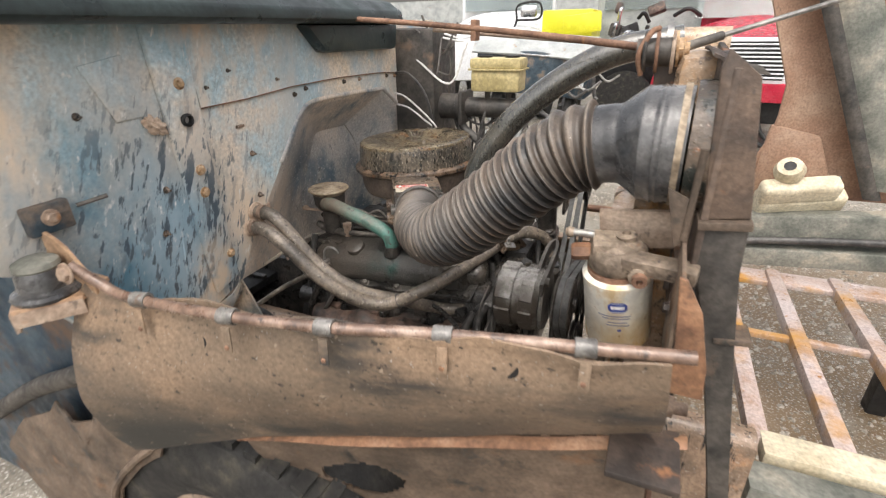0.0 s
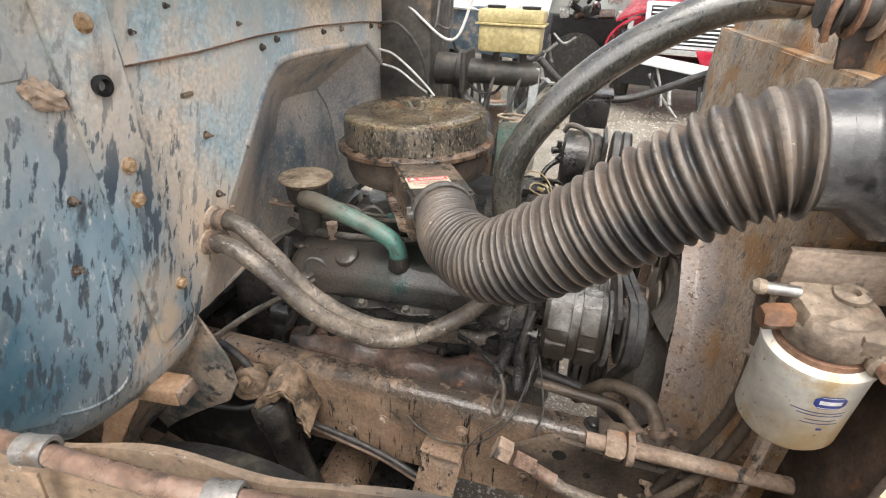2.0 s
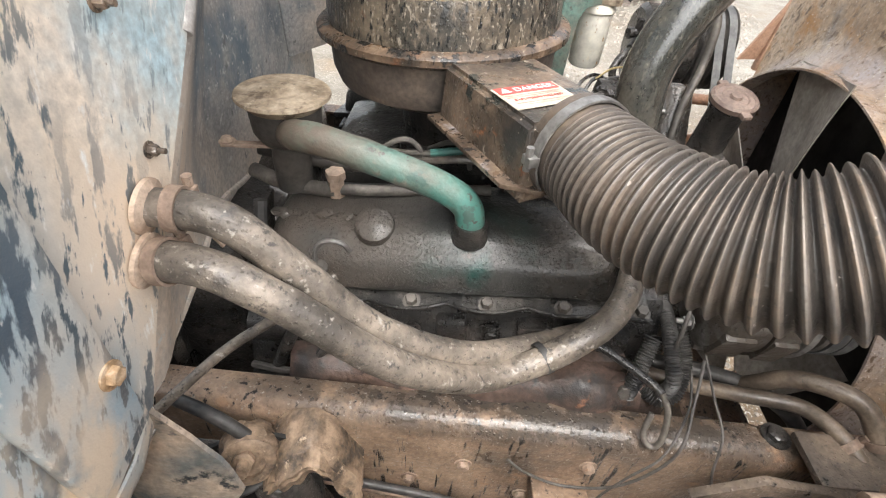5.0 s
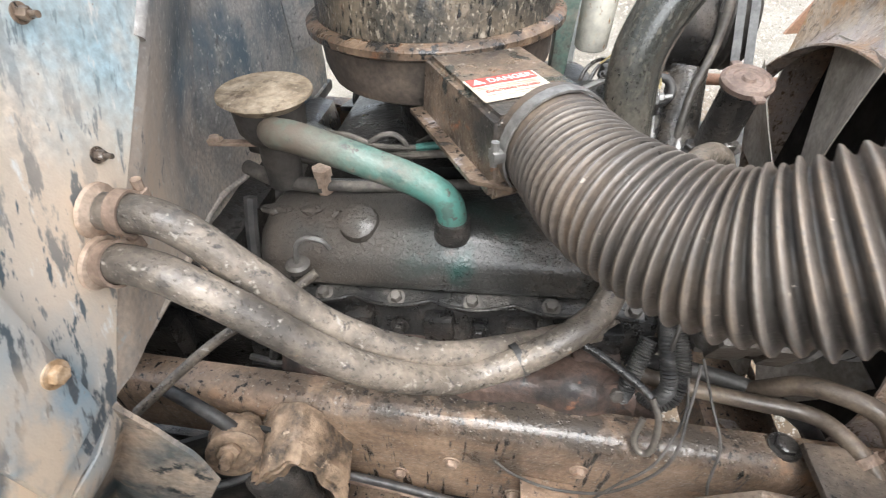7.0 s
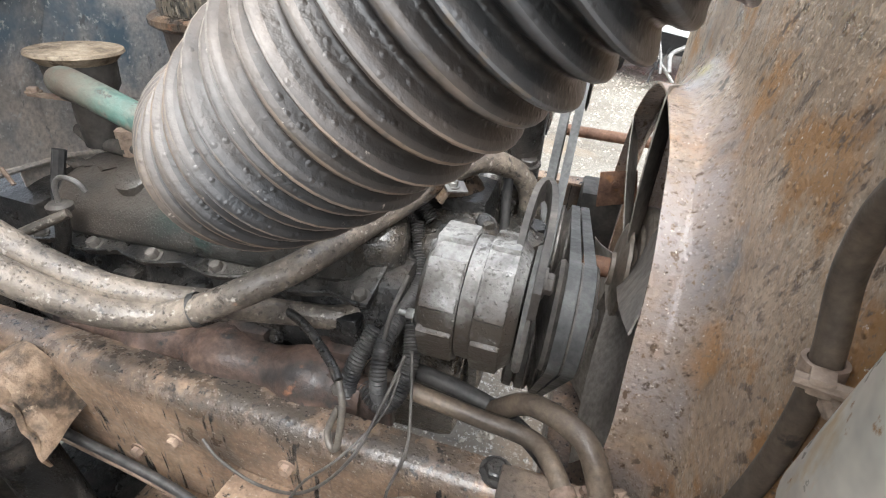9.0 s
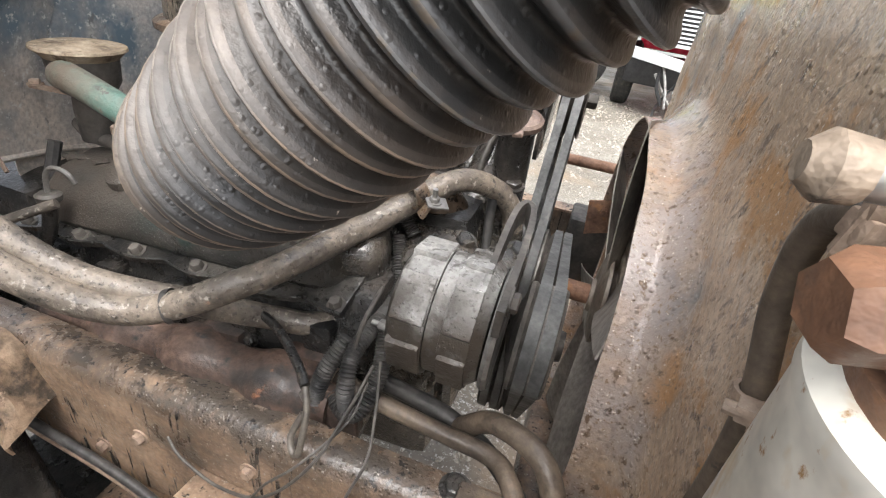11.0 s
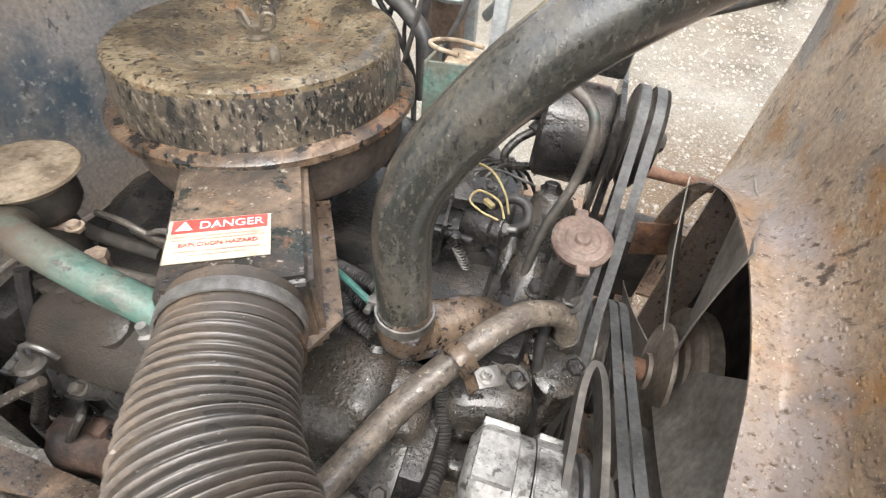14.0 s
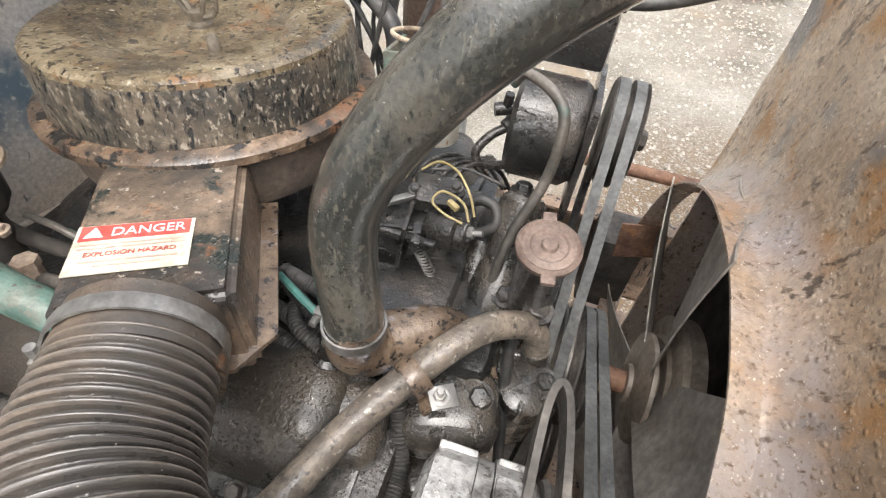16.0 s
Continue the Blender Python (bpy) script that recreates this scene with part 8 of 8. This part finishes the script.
# far-side filter bracket and what stands past it
f2 = thing("fuel_filter", (-0.45, 1.535, 1.2), "small white filter in a dusty teal bracket behind the air cleaner", "filter")
part("front_leg", prism([(-0.512, 1.393), (-0.455, 1.398), (-0.452, 1.372), (-0.478, 1.366), (-0.488, 1.345), (-0.492, 1.18), (-0.518, 1.18)], 0.006, Matrix.Translation((0, 1.498, 0)) @ XN, 0.002), "teal", f2, "dusty teal bracket leg")
part("side_plate", prism([(1.492, 1.393), (1.565, 1.390), (1.565, 1.18), (1.492, 1.18)], 0.006, Matrix.Translation((-0.518, 0, 0)) @ YZ, 0.002), "teal", f2, "dark teal bracket side")
part("head", block((0.085, 0.065, 0.022), pose(-0.455, 1.540, 1.378, 0, 2, 4), 0.008), "cap_dust", f2, "dust-caked filter head")
part("fitting", sweep([(-0.435, 1.525, 1.390), (-0.39, 1.522, 1.392), (-0.36, 1.522, 1.390)], lambda q: 0.011 if q < 0.05 else 0.007, 12), "cap_dust", f2)
part("can", lathe([(0, 1.255), (0.026, 1.255), (0.030, 1.260), (0.031, 1.350), (0.034, 1.353), (0.034, 1.359), (0.028, 1.368), (0, 1.368)], pose(-0.447, 1.540, 0), 32), "filter", f2, "dirty white filter can")
part("lip", sweep(spl([(-0.452, 1.572, 1.395), (-0.49, 1.576, 1.396), (-0.518, 1.570, 1.395), (-0.530, 1.556, 1.394), (-0.516, 1.540, 1.394), (-0.48, 1.532, 1.393)], 8), 0.0035, 10), "cap_dust", f2, "pale curled lip")
fc = thing("canister", (-0.60, 1.97, 1.0), "dusty brown canister with a pale rim on the far fender", "canister")
part("body", lathe([(0, -0.30), (0.050, -0.30), (0.052, -0.29), (0.052, 0.0), (0, 0.0)], pose(-0.615, 1.97, 1.335), 32), "rust_dust", fc)
part("bracket_arm", block((0.03, 0.12, 0.025), pose(-0.575, 1.92, 1.18), 0.005), "rail", fc)
part("foot", block((0.04, 0.04, 1.2), pose(-0.60, 1.97, 0.56), 0.006), "rail", fc)
part("rim", lathe([(0.046, 0), (0.056, 0), (0.057, 0.006), (0.053, 0.010), (0.046, 0.008), (0.046, 0)], pose(-0.615, 1.97, 1.335), 32), "grey_paint", fc, "pale worn rim")
part("cap", lathe([(0, 0), (0.046, 0), (0.040, 0.012), (0.018, 0.016), (0.018, 0.045), (0, 0.045)], pose(-0.615, 1.97, 1.335), 24), "rust_dust", fc)
part("tube", sweep(spl([(-0.645, 1.97, 1.36), (-0.650, 1.97, 1.42), (-0.62, 1.965, 1.455), (-0.575, 1.96, 1.44), (-0.562, 1.96, 1.36), (-0.56, 1.96, 1.20)], 8), 0.008, 10), "grey_paint", fc, "bent pale tube")
fs = thing("fender_strut", (-0.55, 1.9, 1.2), "grey dusty strut up to the far fender", "strut")
part("upright", block((0.022, 0.03, 0.42), pose(-0.545, 1.89, 1.24, 0, -2, 0), 0.005), "grey_paint", fs)
part("diagonal", sweep([(-0.52, 1.90, 1.33), (-0.43, 1.84, 1.45)], 0.011, 10), "grey_paint", fs)
for pts, r, lb in (
        ([(-0.69, 1.74, 1.46), (-0.675, 1.735, 1.40), (-0.63, 1.725, 1.37), (-0.585, 1.70, 1.335), (-0.57, 1.68, 1.24)], 0.016, "thick black hose below the master cylinder"),
        ([(-0.62, 1.76, 1.46), (-0.605, 1.76, 1.40), (-0.61, 1.75, 1.33), (-0.60, 1.74, 1.2)], 0.010, "black brake hose hanging below the master cylinder"),
        ([(-0.72, 1.75, 1.45), (-0.70, 1.75, 1.38), (-0.66, 1.74, 1.33), (-0.62, 1.74, 1.25), (-0.61, 1.73, 1.15)], 0.006, "thin black hose below the master cylinder"),
        ([(-0.66, 1.76, 1.46), (-0.655, 1.76, 1.39), (-0.675, 1.75, 1.34), (-0.66, 1.74, 1.22)], 0.005, "thin black cable below the master cylinder"),
        ([(-0.64, 1.75, 1.45), (-0.625, 1.75, 1.385), (-0.64, 1.74, 1.33), (-0.62, 1.73, 1.2)], 0.004, "thin black cable below the master cylinder"),
        ([(-0.68, 1.75, 1.46), (-0.645, 1.75, 1.42), (-0.59, 1.76, 1.41), (-0.56, 1.77, 1.44)], 0.005, "thin black cable below the master cylinder")):
    make_tube_thing("cable", pts, r, "loom", lb, "cable", 10, 8)

make_tube_thing("cross_shaft", [(-0.20, 1.86, 1.09), (0.05, 1.86, 1.09), (0.18, 1.86, 1.085)], 0.014, "rust_plain", "rusty shaft beyond the fan belts", "shaft", 14, 2)
ab = thing("steering_bracket", (-0.06, 1.75, 1.0), "rusty perforated bracket with a bolt past the belts", "bracket")
part("plate", prism([(-0.10, 1.04), (-0.02, 1.06), (0.0, 0.98), (-0.09, 0.95)], 0.006, Matrix.Translation((0, 1.74, 0)) @ XN, 0.002), "rust_plain", ab)
part("box", block((0.10, 0.12, 0.20), pose(-0.08, 1.80, 0.88), 0.01), "cast", ab)
part("bolt", bolt_mesh((-0.06, 1.732, 1.02), (0, -1, 0), 0.009, 0.008), "rust_plain", ab)

# starter, gearbox and exhaust pipe fill the dark space behind
st = thing("starter_motor", (-0.85, 1.12, 0.85), "black oily starter motor low beside the block", "starter motor")
part("body", lathe([(0, 0), (0.062, 0), (0.065, 0.01), (0.065, 0.24), (0.05, 0.27), (0, 0.27)], along((-0.98, 1.10, 0.88), (1, 0.02, 0.03)), 28), "oil", st)
part("solenoid", lathe([(0, 0), (0.032, 0), (0.032, 0.12), (0, 0.12)], along((-0.97, 1.06, 0.965), (1, 0, 0.03)), 20), "oil", st)
for i in range(4):
    part("lead", sweep(spl([(-0.86, 1.05, 0.985 - 0.01 * i), (-0.82 - 0.02 * i, 1.02, 1.02 - 0.03 * i), (-0.88, 1.0, 0.93), (-0.97, 1.02, 0.90 - 0.02 * i)], 8), 0.006, 8), "loom" if i else "wire", st)
gb2 = thing("gearbox", (-1.3, 1.41, 0.5), "oily black gearbox behind the engine", "gearbox")
part("case", block((0.75, 0.62, 0.52), pose(-1.36, 1.38, 0.82), 0.08), "oil", gb2)
part("side_cover", block((0.3, 0.06, 0.3), pose(-1.25, 1.05, 0.80), 0.03), "oil", gb2)
# added panel, keeps the shaded space under the cab black
fsd = thing("floor_shade_panel", (-1.22, 1.41, 1.085), "black ribbed panel added to keep the space under the cab dark", "shield")
part("plate", block((0.50, 0.95, 0.03), pose(-1.34, 1.41, 1.00), 0.01), "black", fsd)
for i in range(6):
    part("rib", block((0.48, 0.02, 0.014), pose(-1.33, 1.02 + 0.15 * i, 1.020), 0.005), "oil", fsd)
# added pan, hides the bright gravel and keeps the underside dark
lw = thing("gravel_screen", (-0.75, 1.2, 0.42), "black pan added under the engine to hide the bright gravel", "guard")
part("pan", block((0.62, 0.75, 0.02), pose(-0.85, 1.33, 0.42), 0.006), "oil", lw)
part("post", block((0.03, 0.03, 0.4), pose(-1.10, 0.98, 0.22), 0.004), "oil", lw)

ls = thing("leaf_spring", (-0.7, 0.84, 0.45), "dirt-caked dark leaf spring under the frame", "leaf spring")
for i in range(5):
    h = 0.56 + 0.014 * i
    part("leaf", sheet(lambda u, v, i=i, h=h: (-0.78 + (u - 0.5) * (1.5 - 0.22 * (4 - i)), 0.775 + 0.075 * v, h + 0.10 * (2 * u - 1) ** 2), 16, 1, 0.011), "rail", ls)
for x in (-0.86, -0.70):
    part("u_bolt", sweep(spl([(x, 0.765, 0.46), (x, 0.765, 0.62), (x, 0.81, 0.655), (x, 0.86, 0.62), (x, 0.86, 0.46)], 5), 0.009, 8), "rust_plain", ls)

# ---------------------------------------------------------------- the hood, tipped forward, with its grille
hd = thing("tilted_hood", (0.9, 2.3, 0.6), "faded brown truck hood tipped forward, seen from inside", "hood")


def hood_skin(u, v):
    z = 1.02 + 1.45 * v
    left = float(np.interp(z, (1.02, 1.15, 1.244, 1.35, 1.507, 1.83, 2.5), (0.36, 0.42, 0.462, 0.488, 0.488, 0.362, 0.10)))
    return (left + (1.9 - left) * u, 2.55 + 0.10 * u * u + 0.05 * v - 0.05 * math.exp(-u * 14), z)


part("hood_shell", sheet(hood_skin, 40, 24, 0.008), "hood", hd)
part("corner_web", prism([(0.44, 0.98), (0.80, 0.98), (0.66, 1.30), (0.47, 1.34)], 0.03, Matrix.Translation((0, 2.54, 0)) @ XN, 0.01), "hood", hd)
post_x = lambda z: 0.835 - 0.46 * (z - 1.127)
part("inner_post", sheet(lambda u, v: (post_x(1.10 + 1.4 * v) + 0.19 * u, 2.47 - 0.03 * math.sin(u * 3.1), 1.10 + 1.4 * v), 8, 14, 0.02), "post", hd, "grey-green weathered upright")
part("post_edge", sheet(lambda u, v: (post_x(1.06 + 1.4 * v) - 0.012 + 0.065 * u, 2.455 - 0.012 * math.sin(u * 3.1), 1.06 + 1.4 * v), 5, 14, 0.012), "cast", hd, "dark seal strip along the upright")
part("front_sill", prism([(0.40, 0.98), (0.40, 0.86), (2.0, 1.02), (2.0, 1.16)], 0.10, Matrix.Translation((0, 2.40, 0)) @ XN, 0.015), "post", hd, "weathered grey-green sill")
part("lower_lip", prism([(0.38, 0.84), (0.38, 0.76), (2.0, 0.93), (2.0, 1.0)], 0.10, Matrix.Translation((0, 2.36, 0)) @ XN, 0.012), "post", hd)
part("sill_hose", sweep(spl([(0.40, 2.28, 0.87), (0.60, 2.28, 0.90), (1.0, 2.28, 0.945), (1.9, 2.28, 1.03)], 6), 0.016, 12), "loom", hd, "black hose along the sill")
part("lamp_bezel", block((0.34, 0.10, 0.13), pose(0.62, 2.42, 1.03, 30, -6, 14), 0.03, None, 4), "cream", hd, "cream headlamp housing")
part("lamp_bezel", block((0.30, 0.08, 0.10), pose(0.60, 2.36, 1.10, 30, -6, 14), 0.03, None, 4), "cream", hd)
part("lamp_socket", lathe([(0.02, 0), (0.055, 0), (0.058, 0.02), (0.045, 0.05), (0.02, 0.05), (0.02, 0)], along((0.55, 2.36, 1.17), (-0.2, -0.6, 0.7)), 24), "cream", hd)
part("lamp_hole", lathe([(0, 0.035), (0.022, 0.035), (0.022, 0.052), (0, 0.052)], along((0.55, 2.36, 1.17), (-0.2, -0.6, 0.7)), 20), "black", hd)
part("lamp_wire", sweep(spl([(0.47, 2.42, 1.0), (0.50, 2.38, 1.07), (0.62, 2.36, 1.10), (0.74, 2.40, 1.16)], 8), 0.007, 8), "loom", hd)

part("hinge_post", block((0.08, 0.08, 0.96), pose(1.2, 2.47, 0.47), 0.01), "black", hd)
gr = thing("hood_grille", (0.8, 1.7, 0.75), "rust-streaked pale grille lying flat above the gravel", "grille")
for i, x in enumerate((0.375, 0.565, 0.79, 1.02, 1.25, 1.48)):
    part("grille_bar", block((0.052, 1.10, 0.05), pose(x, 1.70, 0.75, 0, 0, 0), 0.012), "grille", gr)
for y in (1.72, 2.20):
    part("cross_bar", block((1.15, 0.03 if y < 2 else 0.12, 0.022), pose(0.93, y, 0.748), 0.006), "grille", gr)
part("near_bar", block((1.15, 0.09, 0.05), pose(0.95, 1.14, 0.755), 0.012), "cream", gr, "pale cream end bar")
part("leg", block((0.06, 0.06, 0.72), pose(1.40, 1.95, 0.36), 0.01), "rust_plain", gr)
bp = thing("bumper", (0.9, 1.0, 0.55), "scuffed pale blue-grey steel bumper", "bumper")
part("beam", block((1.3, 0.10, 0.22), pose(0.98, 1.03, 0.66), 0.02), "post", bp)
for x in (0.45, 0.60, 0.80):
    part("bolt", bolt_mesh((x, 0.978, 0.70), (0, -1, 0), 0.014, 0.012), "rust_plain", bp)
part("bumper_arm", block((0.06, 0.06, 0.56), pose(1.30, 1.04, 0.28), 0.01), "rust_plain", bp)
make_tube_thing("cable", [(0.70, 1.0, 0.80), (0.73, 0.97, 0.84), (0.78, 0.97, 0.86), (0.84, 1.0, 0.80)], 0.02, "loom", "black cable looped over the bumper", "cable", 10, 8)
tagged(part("rusty_post", block((0.06, 0.05, 0.70), pose(0.24, 1.02, 0.42), 0.01), "rust_plain"), "orange-rusted upright behind the bumper", "post")

# ---------------------------------------------------------------- vehicles across the yard


def wheel(parent, x, y, r, w):
    m = along((x, y, r), (0, -1, 0)) if w > 0 else along((x, y, r), (1, 0, 0))
    w = abs(w)
    ob = part("wheel", lathe([(0, -w / 2), (r * 0.9, -w / 2), (r, -w * 0.35), (r, w * 0.35), (r * 0.9, w / 2), (r * 0.6, w / 2), (r * 0.55, w * 0.3), (0, w * 0.3)], m, 32), "tyre", parent, "black tyre")
    part("rim", lathe([(0, 0), (r * 0.5, 0), (r * 0.55, 0.03), (0, 0.05)], m @ pose(0, 0, w * 0.3), 24), "chrome", ob)


rt = thing("red_truck", (1.1, 9.0, 0.0), "red truck with a white slatted grille and a broken front bumper", "truck")
RT = Matrix.Translation((0.95, 8.0, 0)) @ Matrix.Rotation(radians(-9), 4, "Z")


def rt_hood(u, v):
    x = -1.05 + 2.1 * u
    side = abs(2 * u - 1)
    y = 2.2 * v + 0.18 * side ** 3
    z = 1.50 - 0.16 * side ** 3 + 0.30 * v + 0.05 * math.cos((2 * u - 1) * 3)
    return RT @ Vector((x, y, z))


part("hood", sheet(rt_hood, 24, 10, 0.03), "red_paint", rt, "faded red hood")
for s in (-1, 1):
    part("fender", sheet(lambda u, v, s=s: RT @ Vector((s * (0.70 + 0.42 * math.sin(min(1, u * 1.2) * 1.57)), 0.05 + 1.5 * v + 0.2 * u * u, 1.34 - 0.62 * u ** 1.5)), 12, 10, 0.03), "red_paint", rt)
    part("headlamp", sheet(lambda u, v, s=s: RT @ Vector((s * (0.66 + 0.34 * u), 0.02 + 0.16 * u * u, 1.03 + 0.16 * v)), 6, 4, 0.03), "chrome", rt, "pale headlamp")
    wheel(rt, (RT @ Vector((s * 0.9, 0.9, 0))).x, (RT @ Vector((s * 0.9, 0.9, 0))).y, 0.47, -0.26)
part("grille_frame", prism([(-0.66, 1.56), (0.64, 1.56), (0.58, 0.98), (-0.60, 0.98)], 0.06, RT @ Matrix.Translation((0, 0.05, 0)) @ XN, 0.03), "white_paint", rt, "pale grille surround")
part("grille_hollow", prism([(-0.58, 1.51), (0.56, 1.51), (0.52, 1.03), (-0.54, 1.03)], 0.01, RT @ Matrix.Translation((0, -0.006, 0)) @ XN, 0), "black", rt)
for i in range(9):
    part("grille_slat", block((1.10, 0.03, 0.022), RT @ pose(-0.01, -0.02, 1.06 + 0.052 * i), 0.006), "white_paint", rt)
part("bumper", block((1.15, 0.12, 0.14), RT @ pose(-0.25, -0.12, 0.80, 0, 6, -4), 0.03), "white_paint", rt, "hanging white bumper half")
part("fascia", prism([(0.1, 0.98), (1.08, 1.0), (1.06, 0.74), (0.25, 0.74)], 0.06, RT @ Matrix.Translation((0, 0.02, 0)) @ XN, 0.02), "red_paint", rt)
part("under_front", block((1.7, 0.6, 0.40), RT @ pose(0, 0.5, 0.62), 0.04), "black", rt)
rr = random.Random(11)
for i in range(7):
    a = RT @ Vector((rr.uniform(-0.9, 0.3), rr.uniform(-0.2, 0.1), rr.uniform(0.5, 0.8)))
    c = Vector((a.x + rr.uniform(-0.2, 0.5), a.y - rr.uniform(0, 0.3), rr.uniform(0.08, 0.4)))
    part("dangling_bar", sweep(spl([a, a.lerp(c, 0.5) + Vector((rr.uniform(-0.1, 0.1), 0, rr.uniform(-0.1, 0.05))), c], 6), rr.uniform(0.014, 0.03), 8), "steel" if i % 2 else "black", rt)
part("windscreen", sheet(lambda u, v: RT @ Vector((-0.95 + 1.9 * u, 2.25 + 0.5 * v, 1.82 + 0.65 * v)), 6, 4, 0.01), "glass", rt)
part("cab", prism([(-1.05, 2.5), (1.05, 2.5), (1.05, 0.7), (-1.05, 0.7)], 1.6, RT @ Matrix.Translation((0, 4.4, 0)) @ XN, 0.08), "red_paint", rt)
part("roof", block((2.0, 1.7, 0.10), RT @ pose(0, 3.6, 2.55), 0.04), "red_paint", rt)

wt = thing("white_truck", (-3.2, 9.6, 0.0), "white truck with a sloping hood and a framed mirror", "truck")
WT = Matrix.Translation((-2.9, 9.2, 0)) @ Matrix.Rotation(radians(12), 4, "Z")
part("hood", sheet(lambda u, v: WT @ Vector((-1.1 + 2.2 * u, 2.0 * v, 1.62 + 0.42 * v - 0.25 * abs(2 * u - 1) ** 3)), 16, 8, 0.03), "white_paint", wt)
part("nose", block((1.9, 0.3, 0.8), WT @ pose(0, 0.15, 1.2), 0.08), "white_paint", wt)
part("cab", block((2.1, 1.6, 1.3), WT @ pose(0, 3.0, 2.1), 0.15), "white_paint", wt)
part("windscreen", sheet(lambda u, v: WT @ Vector((-0.95 + 1.9 * u, 2.12 + 0.10 * v, 2.06 + 0.62 * v)), 6, 4, 0.01), "glass", wt)
part("mirror_frame", sweep(spl([WT @ Vector(p) for p in ((0.25, 0.6, 1.72), (0.30, 0.5, 1.85), (0.32, 0.48, 2.10), (0.70, 0.48, 2.14), (0.72, 0.5, 1.88), (0.30, 0.5, 1.85))], 5), 0.02, 8), "black", wt)
part("mirror", block((0.30, 0.05, 0.20), WT @ pose(0.52, 0.47, 2.0), 0.03), "chrome", wt)
for s in (-0.9, 0.9):
    wheel(wt, (WT @ Vector((s, 0.9, 0))).x, (WT @ Vector((s, 0.9, 0))).y, 0.5, -0.26)

dk = thing("dark_truck", (-1.8, 7.6, 0.0), "dark truck front with a grey bonnet top, parked askew", "truck")
part("bonnet", sheet(lambda u, v: (-2.7 + 1.75 * u, 7.4 + 0.9 * v - 0.12 * math.cos(u * 6), 1.60 - 0.12 * u + 0.10 * math.sin(v * 1.6) - 0.18 * (1 - v) ** 4), 14, 8, 0.03), "grey_paint", dk, "pale grey bonnet")
part("body", block((1.75, 0.9, 0.62), pose(-1.85, 7.95, 1.10, 0, 4, 0), 0.08), "dark_blue", dk)
part("chrome_strip", block((1.76, 0.02, 0.025), pose(-1.85, 7.49, 1.36, 0, 4, 0), 0.004), "chrome", dk)
part("lamp", block((0.22, 0.08, 0.14), pose(-1.15, 7.47, 0.98), 0.03), "white_paint", dk)
for x in (-2.4, -1.3):
    wheel(dk, x, 8.0, 0.45, -0.24)
rr = random.Random(3)
for i in range(10):
    a = Vector((rr.uniform(-2.2, -0.7), 7.3 + rr.uniform(-0.1, 0.1), rr.uniform(0.4, 1.2)))
    c = a + Vector((rr.uniform(-0.3, 0.4), rr.uniform(-0.2, 0.0), rr.uniform(-0.5, 0.2)))
    part("loose_tube", sweep(spl([a, a.lerp(c, 0.5) + Vector((0, 0, -0.1)), c], 6), rr.uniform(0.012, 0.03), 8), ("black", "steel", "loom")[i % 3], dk)

og = thing("stripped_truck", (-0.6, 9.8, 0.0), "stripped truck with its engine bared and a bright yellow panel", "truck")
part("frame", block((1.8, 0.5, 0.5), pose(-0.7, 9.9, 1.0), 0.05), "black", og)
part("yellow_panel", block((0.62, 0.05, 0.30), pose(-1.38, 9.05, 1.77, 0, -6, 0), 0.02), "yellow_paint", og, "bright yellow panel")
part("yellow_body", block((0.9, 1.2, 0.5), pose(-1.7, 10.0, 1.75), 0.06), "yellow_paint", og)
part("cab", block((2.0, 1.4, 1.5), pose(-0.4, 11.6, 1.9), 0.12), "grey_paint", og)
part("windscreen", sheet(lambda u, v: (-1.25 + 1.7 * u, 10.86 + 0.03 * v, 2.0 + 0.6 * v), 4, 4, 0.01), "glass", og)
rr = random.Random(8)
for i in range(16):
    p = (rr.uniform(-0.95, 0.05), 9.4 + rr.uniform(-0.2, 0.3), rr.uniform(1.3, 2.0))
    part("engine_lump", block((rr.uniform(0.1, 0.3), 0.2, rr.uniform(0.08, 0.22)), pose(*p, rr.uniform(-20, 20), rr.uniform(-30, 30), 0), 0.03), ("black", "cast", "alu", "exhaust")[i % 4], og)
for i in range(8):
    a = Vector((rr.uniform(-0.95, 0.05), 9.2, rr.uniform(1.4, 2.0)))
    c = a + Vector((rr.uniform(-0.4, 0.4), 0, rr.uniform(-0.3, 0.2)))
    part("engine_hose", sweep(spl([a, a.lerp(c, 0.5) + Vector((0, -0.1, 0.1)), c], 6), 0.03, 8), ("black", "chrome")[i % 2], og)
part("wheel", lathe([(0, -0.12), (0.5, -0.12), (0.5, 0.12), (0, 0.12)], along((-0.6, 9.4, 0.5), (0, -1, 0)), 28), "tyre", og)

# hedge of scrap and a pale fence close the yard
fn = thing("yard_fence", (0, 17, 0), "pale corrugated sheet fence at the back of the yard", "fence")
part("fence_sheet", sheet(lambda u, v: (-30 + 60 * u, 17 + 0.03 * math.sin(u * 900), 2.6 * v), 400, 2, 0.02), "grey_paint", fn)
